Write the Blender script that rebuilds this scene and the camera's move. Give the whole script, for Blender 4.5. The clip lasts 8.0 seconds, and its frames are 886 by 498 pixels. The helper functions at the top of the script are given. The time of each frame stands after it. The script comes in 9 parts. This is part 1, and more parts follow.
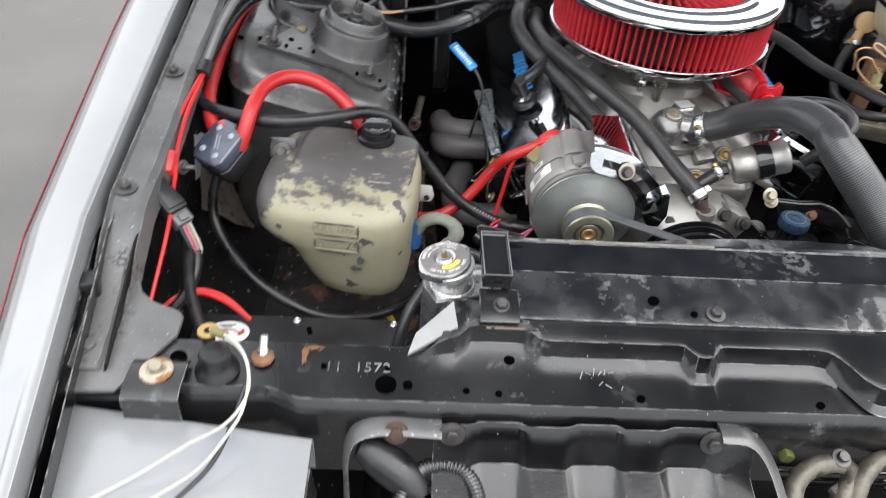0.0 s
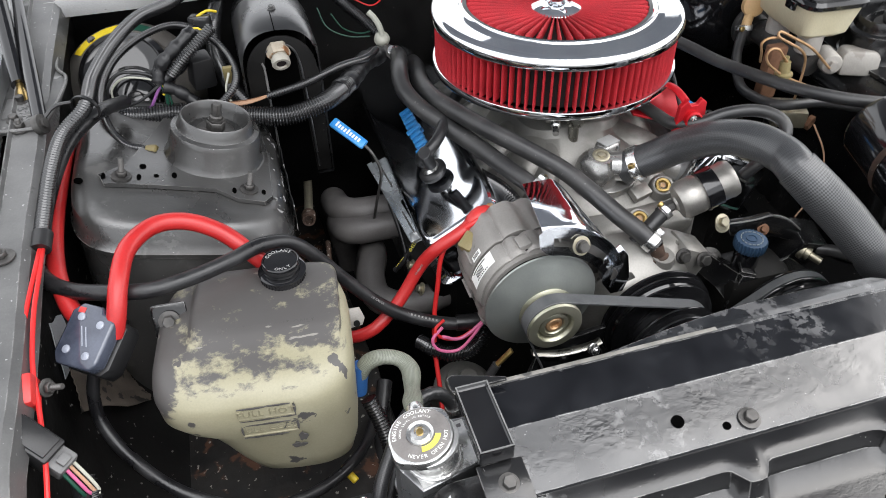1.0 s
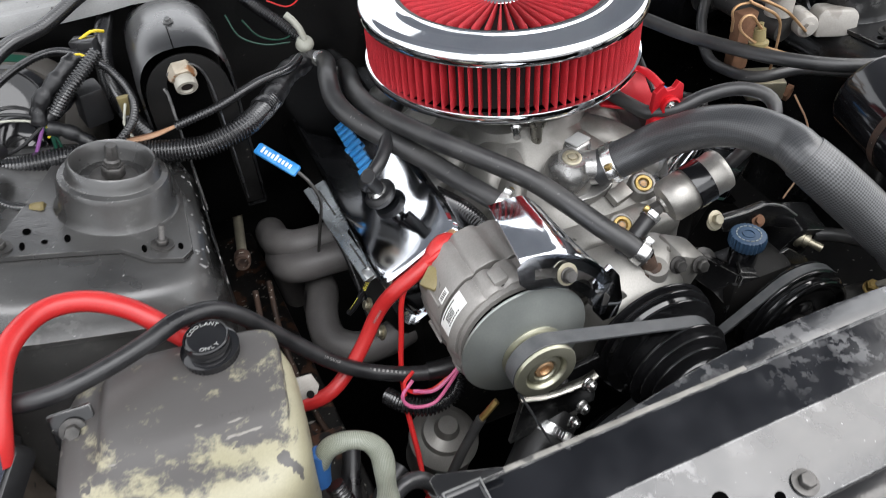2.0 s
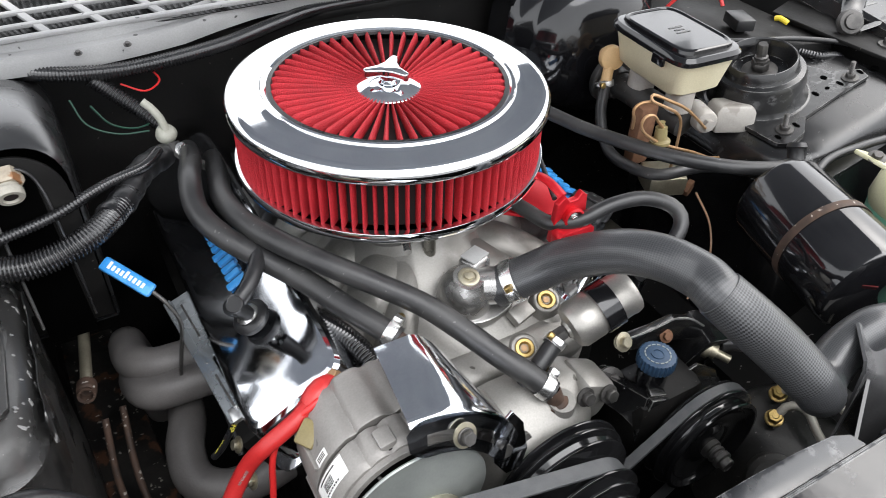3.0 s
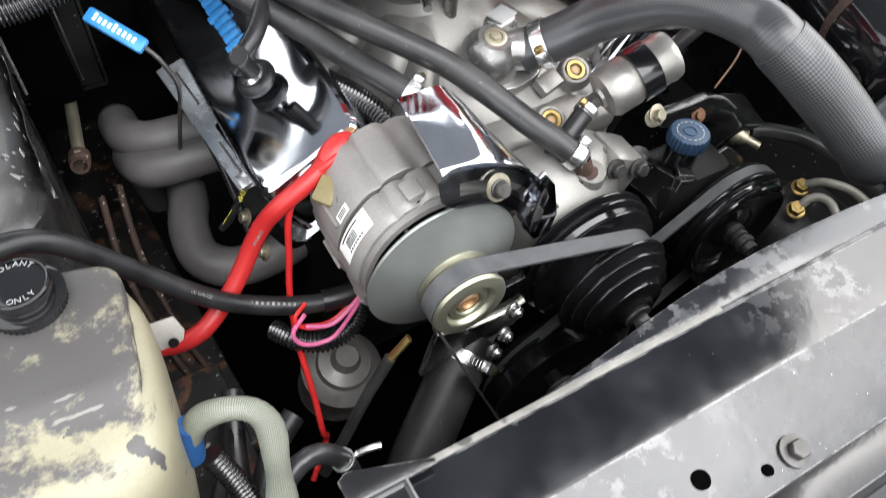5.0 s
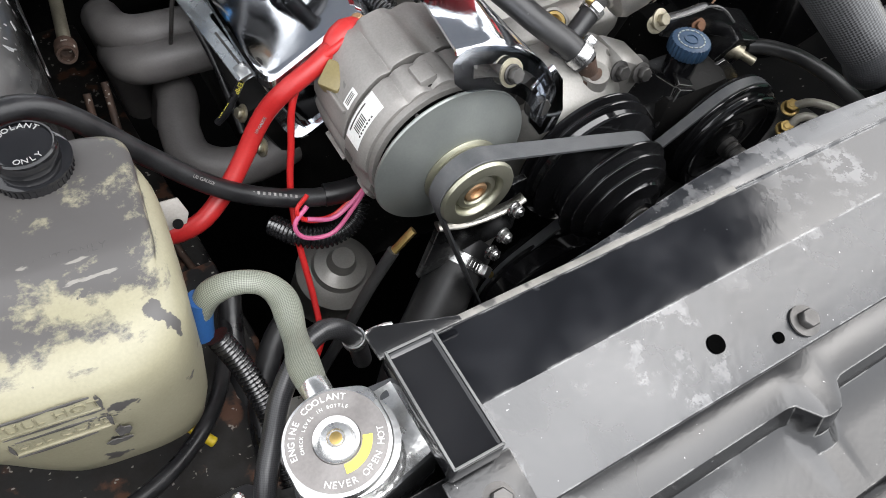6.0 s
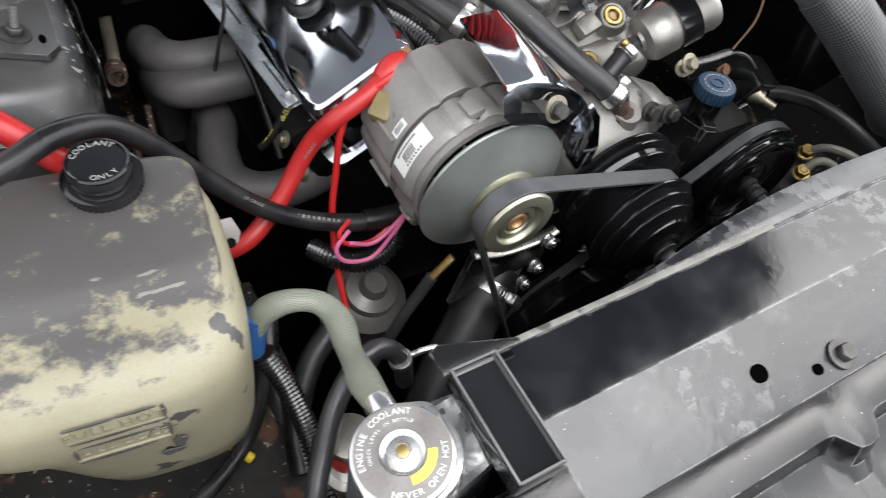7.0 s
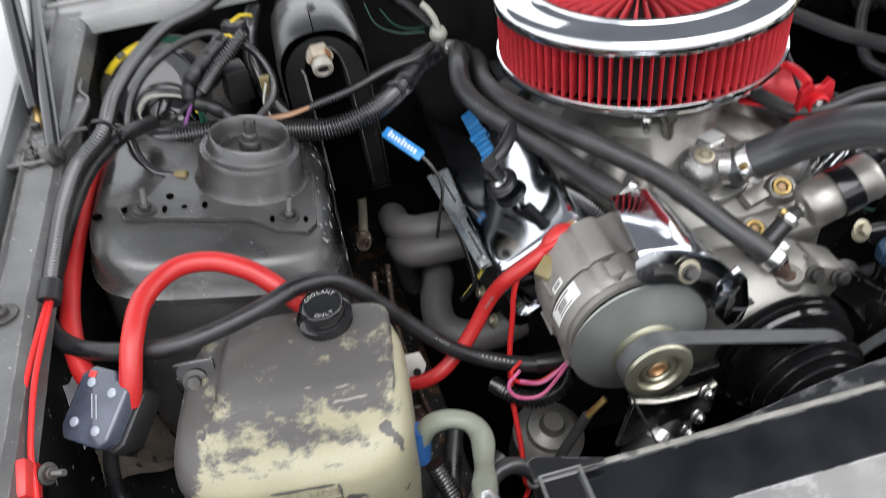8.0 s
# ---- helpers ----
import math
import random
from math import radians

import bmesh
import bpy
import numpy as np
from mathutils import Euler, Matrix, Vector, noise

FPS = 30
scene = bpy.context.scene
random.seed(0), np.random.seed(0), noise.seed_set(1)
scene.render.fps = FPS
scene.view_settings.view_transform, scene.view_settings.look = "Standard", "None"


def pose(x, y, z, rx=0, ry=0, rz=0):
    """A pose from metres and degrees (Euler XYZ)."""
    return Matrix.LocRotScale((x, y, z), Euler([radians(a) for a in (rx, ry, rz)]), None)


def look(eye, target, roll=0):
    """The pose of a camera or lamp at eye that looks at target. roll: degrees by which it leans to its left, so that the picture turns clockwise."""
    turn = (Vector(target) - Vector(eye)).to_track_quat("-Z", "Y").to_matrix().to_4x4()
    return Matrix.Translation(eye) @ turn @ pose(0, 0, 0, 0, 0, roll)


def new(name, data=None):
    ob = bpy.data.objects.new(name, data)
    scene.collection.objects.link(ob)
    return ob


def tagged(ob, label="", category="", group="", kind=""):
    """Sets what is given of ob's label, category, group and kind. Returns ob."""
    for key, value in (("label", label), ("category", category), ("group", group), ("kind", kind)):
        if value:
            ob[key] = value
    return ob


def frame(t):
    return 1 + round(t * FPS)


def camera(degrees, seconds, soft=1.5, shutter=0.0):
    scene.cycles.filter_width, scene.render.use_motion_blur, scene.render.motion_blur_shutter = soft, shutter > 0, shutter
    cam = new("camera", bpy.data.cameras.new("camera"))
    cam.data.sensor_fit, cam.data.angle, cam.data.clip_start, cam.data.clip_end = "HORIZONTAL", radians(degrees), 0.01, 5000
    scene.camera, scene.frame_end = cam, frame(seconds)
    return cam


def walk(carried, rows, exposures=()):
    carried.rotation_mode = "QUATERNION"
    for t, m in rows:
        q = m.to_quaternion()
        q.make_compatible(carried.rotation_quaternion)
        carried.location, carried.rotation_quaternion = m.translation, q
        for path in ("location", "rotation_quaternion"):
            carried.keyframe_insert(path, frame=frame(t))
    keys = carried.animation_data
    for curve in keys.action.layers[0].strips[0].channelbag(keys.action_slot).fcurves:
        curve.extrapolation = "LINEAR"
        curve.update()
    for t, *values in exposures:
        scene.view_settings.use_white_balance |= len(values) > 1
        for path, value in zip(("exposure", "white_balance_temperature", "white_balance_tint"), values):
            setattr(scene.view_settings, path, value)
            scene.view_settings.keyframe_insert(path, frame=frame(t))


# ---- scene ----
cam = camera(61.88, 8.0, soft=0.55, shutter=0.25)
PATH = [
    (0, (-0.3968, -1.1505, 1.3849), (-0.3446, -0.3946, 0.7323), 5.00),
    (0.5, (-0.4694, -1.0102, 1.3935), (-0.2609, -0.2668, 0.7580), 3.94),
    (1, (-0.4335, -0.9268, 1.3902), (-0.2273, -0.1970, 0.7383), -0.99),
    (1.2, (-0.4274, -0.9084, 1.3532), (-0.2208, -0.1999, 0.6784), -3.03),
    (2.3, (-0.3765, -0.7376, 1.3419), (-0.0758, -0.0480, 0.6831), -2.42),
    (2.5, (-0.3625, -0.7074, 1.3487), (-0.0251, -0.0264, 0.6989), -0.77),
    (3, (-0.3208, -0.6679, 1.3514), (0.0727, -0.0063, 0.7130), 2.04),
    (3.5, (-0.3041, -0.6616, 1.3480), (0.1114, -0.0126, 0.7107), 2.84),
    (4, (-0.3014, -0.6541, 1.3376), (0.1072, -0.0198, 0.6813), 2.88),
    (4.5, (-0.3230, -0.6564, 1.2810), (0.0382, -0.0507, 0.5719), 1.93),
    (5, (-0.3607, -0.6671, 1.2578), (-0.0141, -0.1477, 0.4767), 5.02),
    (5.2, (-0.3757, -0.6715, 1.2479), (-0.0342, -0.1810, 0.4462), 6.10),
    (6.3, (-0.4174, -0.6861, 1.2216), (-0.0177, -0.2500, 0.4153), 13.84),
    (6.5, (-0.4262, -0.6842, 1.2240), (-0.0043, -0.2543, 0.4258), 15.97),
    (7, (-0.4490, -0.6787, 1.2316), (-0.0629, -0.2008, 0.4426), 12.13),
    (7.5, (-0.4927, -0.7274, 1.2528), (-0.2368, -0.1516, 0.4763), -0.24),
    (7.7, (-0.4792, -0.7400, 1.2623), (-0.2819, -0.0885, 0.5297), -5.01),
    (8, (-0.3934, -0.8014, 1.3225), (-0.2872, -0.0479, 0.6736), -8.32),
]
walk(cam, [(t, look(eye, target, roll)) for t, eye, target, roll in PATH],
     [(0, 1.46), (1.2, 1.46), (3.0, 1.63), (3.5, 1.54), (4.0, 1.55), (4.5, 1.68), (5.0, 1.94), (5.6, 1.78), (6.5, 1.58), (7.0, 1.47), (7.5, 1.53), (8, 1.46)])

# ---- world, sun ----
world = bpy.data.worlds.new("overcast_sky")
scene.world = world
world.use_nodes = True
wn, wl = world.node_tree.nodes, world.node_tree.links
wn.clear()
sky = wn.new("ShaderNodeTexSky")
sky.sky_type = "NISHITA"
sky.sun_disc = False
sky.sun_elevation, sky.sun_rotation = radians(52), radians(85)
sky.air_density, sky.dust_density, sky.ozone_density = 1.0, 4.0, 1.0
grey = wn.new("ShaderNodeHueSaturation")
grey.inputs["Saturation"].default_value = 0.22
back = wn.new("ShaderNodeBackground")
back.inputs["Strength"].default_value = 0.15
wout = wn.new("ShaderNodeOutputWorld")
wl.new(sky.outputs[0], grey.inputs["Color"])
# an even cloud layer over the clear-sky gradient
cloud = wn.new("ShaderNodeMix")
cloud.data_type = "RGBA"
cloud.inputs[0].default_value = 0.55
cloud.inputs[7].default_value = (6.4, 6.5, 6.7, 1)
wl.new(grey.outputs[0], cloud.inputs[6])
wl.new(cloud.outputs[2], back.inputs["Color"])
wl.new(back.outputs[0], wout.inputs["Surface"])
sun = new("sun", bpy.data.lights.new("sun", "SUN"))
sun.data.energy, sun.data.angle, sun.data.color = 1.1, radians(60), (0.985, 0.985, 1.0)
sun.matrix_world = look((0.6, -2.6, 7.0), (0, 0, 0.8))

# ---- materials ----


def nodes_of(m):
    return m.node_tree.nodes, m.node_tree.links


def surf(name, c1, c2=None, scale=30.0, rough=0.5, rough2=None, metal=0.0, bump=0.0, bscale=200.0,
         speck=None, speck_scale=150.0, speck_cut=0.72, coat=0.0, big=None, big_scale=4.0, big_cut=0.5, spec=0.5, grain=0.07, wave=0.0):
    """A surface of two tones at one scale, larger stains, fine flecks and relief."""
    m = bpy.data.materials.new(name)
    m.use_nodes = True
    n, l = nodes_of(m)
    b = n["Principled BSDF"]
    b.inputs["Metallic"].default_value = metal
    b.inputs["Roughness"].default_value = rough
    b.inputs["Coat Weight"].default_value = coat
    b.inputs["Specular IOR Level"].default_value = spec
    co = n.new("ShaderNodeTexCoord")

    def noise_tex(sc, detail=4.0):
        t = n.new("ShaderNodeTexNoise")
        t.inputs["Scale"].default_value = sc
        t.inputs["Detail"].default_value = detail
        l.new(co.outputs["Object"], t.inputs["Vector"])
        return t.outputs["Fac"]

    def cut(fac, lo, hi):
        r = n.new("ShaderNodeMapRange")
        r.inputs["From Min"].default_value, r.inputs["From Max"].default_value = lo, hi
        l.new(fac, r.inputs["Value"])
        return r.outputs["Result"]

    def mix(fac, a, c):
        x = n.new("ShaderNodeMix")
        x.data_type = "RGBA"
        l.new(fac, x.inputs[0])
        if isinstance(a, tuple):
            x.inputs[6].default_value = (*a, 1)
        else:
            l.new(a, x.inputs[6])
        x.inputs[7].default_value = (*c, 1)
        return x.outputs[2]

    c2 = c2 or tuple(min(1.0, v * 1.25) for v in c1)
    f1 = noise_tex(scale, 9.0)
    col = mix(cut(f1, 0.35, 0.65), c1, c2)
    # fine grain in tone at about a millimetre
    fine = n.new("ShaderNodeMapRange")
    fine.inputs["From Min"].default_value, fine.inputs["From Max"].default_value = 0.3, 0.7
    fine.inputs["To Min"].default_value, fine.inputs["To Max"].default_value = 1 - grain, 1 + grain
    l.new(noise_tex(520.0, 5.0), fine.inputs["Value"])
    tint = n.new("ShaderNodeVectorMath")
    tint.operation = "SCALE"
    l.new(col, tint.inputs[0])
    l.new(fine.outputs["Result"], tint.inputs["Scale"])
    col = tint.outputs[0]
    if big:
        col = mix(cut(noise_tex(big_scale, 10.0), big_cut, big_cut + 0.05), col, big)
    if speck:
        col = mix(cut(noise_tex(speck_scale, 2.0), speck_cut, speck_cut + 0.03), col, speck)
    l.new(col, b.inputs["Base Color"])
    if rough2 is not None:
        r = n.new("ShaderNodeMapRange")
        r.inputs["From Min"].default_value, r.inputs["From Max"].default_value = 0.35, 0.65
        r.inputs["To Min"].default_value, r.inputs["To Max"].default_value = rough, rough2
        l.new(f1, r.inputs["Value"])
        l.new(r.outputs["Result"], b.inputs["Roughness"])
    if bump or wave:
        bn = n.new("ShaderNodeBump")
        bn.inputs["Strength"].default_value, bn.inputs["Distance"].default_value = bump, 0.001
        l.new(noise_tex(bscale, 3.0), bn.inputs["Height"])
        if wave:
            # shallow dents and ripples a few centimetres wide
            wv = n.new("ShaderNodeBump")
            wv.inputs["Strength"].default_value, wv.inputs["Distance"].default_value = wave, 0.012
            l.new(noise_tex(17.0, 3.0), wv.inputs["Height"])
            l.new(wv.outputs[0], bn.inputs["Normal"])
        l.new(bn.outputs[0], b.inputs["Normal"])
    return m


M = {}
M["silver_paint"] = surf("silver_paint", (0.28, 0.287, 0.293), (0.34, 0.346, 0.352), 3.0, 0.28, 0.36, 0.25, 0.03, 500, coat=0.45, grain=0.02, big=(0.30, 0.31, 0.33), big_scale=7, big_cut=0.62)
M["pinstripe"] = surf("pinstripe", (0.28, 0.015, 0.02), None, 20, 0.35)
M["black_satin"] = surf("black_satin", (0.004, 0.004, 0.0045), (0.015, 0.015, 0.0155), 8, 0.15, 0.32, 0, 0.10, 350, speck=(0.40, 0.40, 0.39), speck_scale=330, speck_cut=0.755, wave=0.04, big=(0.032, 0.032, 0.032), big_scale=15, big_cut=0.63, spec=0.6)
M["black_dusty"] = surf("black_dusty", (0.020, 0.0197, 0.0192), (0.056, 0.055, 0.0535), 9, 0.18, 0.46, 0, 0.16, 300, spec=1.0, speck=(0.40, 0.39, 0.38), speck_scale=300, speck_cut=0.74, wave=0.09, big=(0.085, 0.083, 0.080), big_scale=19, big_cut=0.62)
M["black_dark"] = surf("black_dark", (0.003, 0.003, 0.003), (0.009, 0.0085, 0.008), 12, 0.4, 0.7, 0, 0.3, 220, speck=(0.10, 0.09, 0.08), speck_scale=150, speck_cut=0.72, spec=0.22)
M["flange_grey"] = surf("flange_grey", (0.065, 0.065, 0.065), (0.15, 0.149, 0.147), 9, 0.3, 0.5, 0, 0.1, 300, speck=(0.3, 0.3, 0.3), speck_scale=200, speck_cut=0.70, wave=0.06)
M["gloss_black"] = surf("gloss_black", (0.005, 0.005, 0.006), (0.010, 0.010, 0.011), 18, 0.06, 0.14, 0, 0.03, 400, coat=0.3)
M["flaked_black"] = surf("flaked_black", (0.005, 0.0055, 0.007), (0.012, 0.013, 0.015), 26, 0.14, 0.32, 0, 0.22, 130, spec=0.8, big=(0.035, 0.035, 0.037), big_scale=12, big_cut=0.62, speck=(0.3, 0.3, 0.3), speck_scale=300, speck_cut=0.75, wave=0.015)
M["gloss_flake"] = surf("gloss_flake", (0.004, 0.0043, 0.0055), (0.010, 0.0105, 0.0125), 30, 0.07, 0.20, 0, 0.04, 260, spec=0.55, big=(0.05, 0.052, 0.056), big_scale=22, big_cut=0.66, speck=(0.2, 0.2, 0.2), speck_scale=300, speck_cut=0.77)
# pale grey for bare chips and lettering, and one painted sky sheen
M["bare_sheen_grey"] = surf("bare_sheen_grey", (0.26, 0.26, 0.257), (0.32, 0.32, 0.316), 18, 0.4, 0.5, 0.0, 0.08, 300, grain=0.05, big=(0.16, 0.16, 0.16), big_scale=24, big_cut=0.6)
M["chrome"] = surf("chrome", (0.74, 0.76, 0.79), (0.80, 0.82, 0.84), 20, 0.035, 0.07, 1.0, 0.0, 800, grain=0.0)
M["cast_aluminium"] = surf("cast_aluminium", (0.235, 0.226, 0.21), (0.33, 0.32, 0.30), 9, 0.36, 0.52, 0.6, 0.16, 420, big=(0.18, 0.172, 0.158), big_scale=8, big_cut=0.58, speck=(0.10, 0.095, 0.085), speck_scale=60, speck_cut=0.72)
M["alternator_grey"] = surf("alternator_grey", (0.22, 0.209, 0.196), (0.285, 0.272, 0.256), 22, 0.42, 0.58, 0.3, 0.18, 500, speck=(0.16, 0.155, 0.145), speck_scale=90, speck_cut=0.72)
M["tank_metal"] = surf("tank_metal", (0.62, 0.62, 0.61), (0.78, 0.78, 0.77), 30, 0.22, 0.42, 0.75, 0.5, 160)
M["dull_alloy"] = surf("dull_alloy", (0.075, 0.068, 0.055), (0.17, 0.155, 0.125), 60, 0.4, 0.6, 0.5, 0.5, 240, big=(0.04, 0.035, 0.027), big_scale=40, big_cut=0.58)
M["lens_boss"] = surf("lens_boss", (0.24, 0.26, 0.31), (0.30, 0.32, 0.37), 60, 0.15)
M["plug_grey"] = surf("plug_grey", (0.10, 0.10, 0.10), (0.15, 0.15, 0.148), 40, 0.4, 0.5)
M["pale_fitting"] = surf("pale_fitting", (0.33, 0.31, 0.26), (0.42, 0.40, 0.35), 40, 0.4, 0.5, 0.2, 0.1, 300)
# near-black without gloss: painted shade for holes, slots and deep places
M["shade_black"] = surf("shade_black", (0.0012, 0.0012, 0.0012), (0.0016, 0.0016, 0.0016), 20, 0.9, spec=0.0, grain=0.0)
M["worn_chrome"] = surf("worn_chrome", (0.66, 0.68, 0.72), (0.74, 0.76, 0.79), 26, 0.05, 0.11, 1.0, 0.02, 260, grain=0.03, speck=(0.85, 0.86, 0.88), speck_scale=420, speck_cut=0.76)
M["rusty_washer"] = surf("rusty_washer", (0.36, 0.31, 0.24), (0.45, 0.40, 0.32), 90, 0.5, 0.7, 0.3, 0.4, 300, big=(0.26, 0.12, 0.05), big_scale=60, big_cut=0.52)
M["dark_rust"] = surf("dark_rust", (0.035, 0.022, 0.016), (0.085, 0.05, 0.035), 60, 0.6, 0.8, 0.2, 0.5, 300, speck=(0.4, 0.37, 0.33), speck_scale=160, speck_cut=0.66)
M["machined"] = surf("machined", (0.32, 0.31, 0.275), (0.42, 0.405, 0.365), 40, 0.24, 0.34, 0.95, 0.06, 700)
M["bright_steel"] = surf("bright_steel", (0.62, 0.62, 0.61), (0.72, 0.72, 0.71), 40, 0.2, 0.35, 0.95, 0.1, 700)
M["fan_grey"] = surf("fan_grey", (0.30, 0.32, 0.305), (0.36, 0.38, 0.36), 20, 0.32, 0.42, 0.7, 0.05, 500, grain=0.03)
M["rubber"] = surf("rubber", (0.007, 0.007, 0.008), (0.022, 0.022, 0.023), 30, 0.26, 0.46, 0, 0.2, 350)
M["hose_rubber"] = surf("hose_rubber", (0.018, 0.018, 0.019), (0.038, 0.0375, 0.037), 22, 0.34, 0.48, 0, 0.12, 300, wave=0.03, speck=(0.10, 0.098, 0.095), speck_scale=160, speck_cut=0.71)
M["belt"] = surf("belt", (0.06, 0.063, 0.066), (0.09, 0.092, 0.095), 60, 0.4, 0.5, 0, 0.2, 800)
M["conduit"] = surf("conduit", (0.009, 0.009, 0.010), (0.017, 0.017, 0.018), 40, 0.15, 0.25, spec=1.0)
M["black_plastic"] = surf("black_plastic", (0.008, 0.008, 0.0085), (0.018, 0.018, 0.019), 18, 0.3, 0.46, 0, 0.12, 500)
M["grey_plastic"] = surf("grey_plastic", (0.012, 0.012, 0.013), (0.026, 0.026, 0.027), 10, 0.20, 0.34, 0, 0.06, 500, spec=1.0)
M["red_cable"] = surf("red_cable", (0.37, 0.014, 0.015), (0.46, 0.024, 0.023), 15, 0.32, 0.42, 0, 0.05, 300)
M["red_wire"] = surf("red_wire", (0.50, 0.02, 0.02), None, 20, 0.35)
M["pink_wire"] = surf("pink_wire", (0.55, 0.12, 0.25), None, 20, 0.4)
M["purple_wire"] = surf("purple_wire", (0.26, 0.10, 0.30), None, 20, 0.4)
M["green_wire"] = surf("green_wire", (0.008, 0.055, 0.034), None, 20, 0.4)
M["white_wire"] = surf("white_wire", (0.40, 0.40, 0.34), (0.48, 0.48, 0.41), 40, 0.45)
M["tan_wire"] = surf("tan_wire", (0.42, 0.24, 0.14), (0.48, 0.30, 0.20), 40, 0.45)
M["yellow"] = surf("yellow", (0.75, 0.55, 0.02), (0.80, 0.62, 0.04), 30, 0.45)
M["red_anodized"] = surf("red_anodized", (0.50, 0.012, 0.02), (0.58, 0.02, 0.03), 30, 0.28, 0.36, 0.45)
M["red_boot"] = surf("red_boot", (0.45, 0.022, 0.022), (0.53, 0.036, 0.033), 30, 0.4)
M["blue_paint"] = surf("blue_paint", (0.03, 0.24, 0.62), (0.06, 0.32, 0.72), 60, 0.3, 0.4)
M["white_mark"] = surf("white_mark", (0.70, 0.70, 0.68), (0.78, 0.78, 0.76), 60, 0.5)
M["yellow_mark"] = surf("yellow_mark", (0.70, 0.62, 0.08), (0.78, 0.70, 0.10), 60, 0.5)
M["header_grey"] = surf("header_grey", (0.085, 0.080, 0.078), (0.135, 0.127, 0.123), 18, 0.45, 0.6, 0.1, 0.25, 260)
M["thermo_alloy"] = surf("thermo_alloy", (0.30, 0.295, 0.285), (0.38, 0.372, 0.36), 24, 0.22, 0.34, 0.85, 0.10, 420, speck=(0.16, 0.155, 0.15), speck_scale=90, speck_cut=0.72)
M["matte_alloy"] = surf("matte_alloy", (0.32, 0.30, 0.275), (0.40, 0.38, 0.35), 22, 0.5, 0.62, 0.15, 0.2, 420, big=(0.26, 0.24, 0.215), big_scale=30, big_cut=0.6)
M["brushed_can"] = surf("brushed_can", (0.36, 0.345, 0.32), (0.44, 0.42, 0.39), 40, 0.34, 0.46, 0.8, 0.08, 600)
M["worn_primer"] = surf("worn_primer", (0.13, 0.125, 0.112), (0.21, 0.20, 0.183), 60, 0.45, 0.6, 0, 0.2, 300, big=(0.05, 0.049, 0.046), big_scale=40, big_cut=0.6)
M["blue_sleeve"] = surf("blue_sleeve", (0.015, 0.07, 0.22), (0.025, 0.10, 0.28), 40, 0.4, 0.5)
M["peach_plastic"] = surf("peach_plastic", (0.52, 0.33, 0.15), (0.60, 0.40, 0.20), 30, 0.4, 0.5)
M["rusty_floor"] = surf("rusty_floor", (0.006, 0.006, 0.006), (0.017, 0.015, 0.013), 26, 0.35, 0.85, 0, 0.6, 120, big=(0.09, 0.04, 0.022), big_scale=30, big_cut=0.57, speck=(0.30, 0.28, 0.25), speck_scale=120, speck_cut=0.66)
M["brown_stain"] = surf("brown_stain", (0.10, 0.083, 0.067), (0.18, 0.15, 0.122), 24, 0.6, 0.8, 0, 0.4, 150, speck=(0.03, 0.028, 0.025), speck_scale=60, speck_cut=0.6)
M["rust"] = surf("rust", (0.12, 0.055, 0.028), (0.20, 0.10, 0.055), 60, 0.75, 0.85, 0.1, 0.4, 300)
M["zinc"] = surf("zinc", (0.36, 0.33, 0.25), (0.46, 0.42, 0.32), 60, 0.38, 0.5, 0.85, 0.1, 500)
M["dark_bolt"] = surf("dark_bolt", (0.06, 0.058, 0.056), (0.12, 0.115, 0.11), 60, 0.4, 0.55, 0.7, 0.15, 500)
M["brass"] = surf("brass", (0.42, 0.29, 0.10), (0.52, 0.38, 0.16), 60, 0.28, 0.4, 0.95)
M["copper_line"] = surf("copper_line", (0.42, 0.25, 0.12), (0.50, 0.32, 0.18), 40, 0.4, 0.5, 0.7)
M["green_braid"] = surf("green_braid", (0.22, 0.235, 0.19), (0.38, 0.39, 0.33), 160, 0.6, 0.75, 0.3, 0.7, 420)
M["cream_plastic"] = surf("cream_plastic", (0.50, 0.45, 0.31), (0.60, 0.55, 0.40), 12, 0.4, 0.5, 0, 0.05, 300)
M["washer_plastic"] = surf("washer_plastic", (0.55, 0.53, 0.34), (0.62, 0.60, 0.42), 8, 0.35, 0.45)
M["washer_fluid"] = surf("washer_fluid", (0.22, 0.56, 0.40), (0.28, 0.62, 0.46), 8, 0.35, 0.45)
M["tan_plastic"] = surf("tan_plastic", (0.17, 0.135, 0.055), (0.23, 0.19, 0.09), 20, 0.45)
M["label_white"] = surf("label_white", (0.74, 0.74, 0.72), (0.80, 0.80, 0.78), 40, 0.4)
M["cap_grey"] = surf("cap_grey", (0.22, 0.205, 0.197), (0.27, 0.255, 0.245), 40, 0.3, 0.4, 0.4)
M["blue_cap"] = surf("blue_cap", (0.016, 0.040, 0.080), (0.028, 0.062, 0.115), 50, 0.4, 0.55)
M["cowl_grey"] = surf("cowl_grey", (0.24, 0.24, 0.24), (0.32, 0.32, 0.315), 8, 0.4, 0.52, 0, 0.1, 300, speck=(0.05, 0.05, 0.05), speck_scale=80, speck_cut=0.7)
M["concrete"] = surf("concrete", (0.085, 0.082, 0.078), (0.112, 0.108, 0.103), 2.5, 0.7, 0.85, 0, 0.3, 120, speck=(0.17, 0.165, 0.16), speck_scale=30, speck_cut=0.75)
M["hood_under"] = surf("hood_under", (0.34, 0.37, 0.42), (0.42, 0.45, 0.50), 5, 0.35, 0.5, 0.1)
# near-black red: shade painted between filter pleats and in a pipe bore
M["deep_shade"] = surf("deep_shade", (0.006, 0.002, 0.002), None, 60, 0.8)


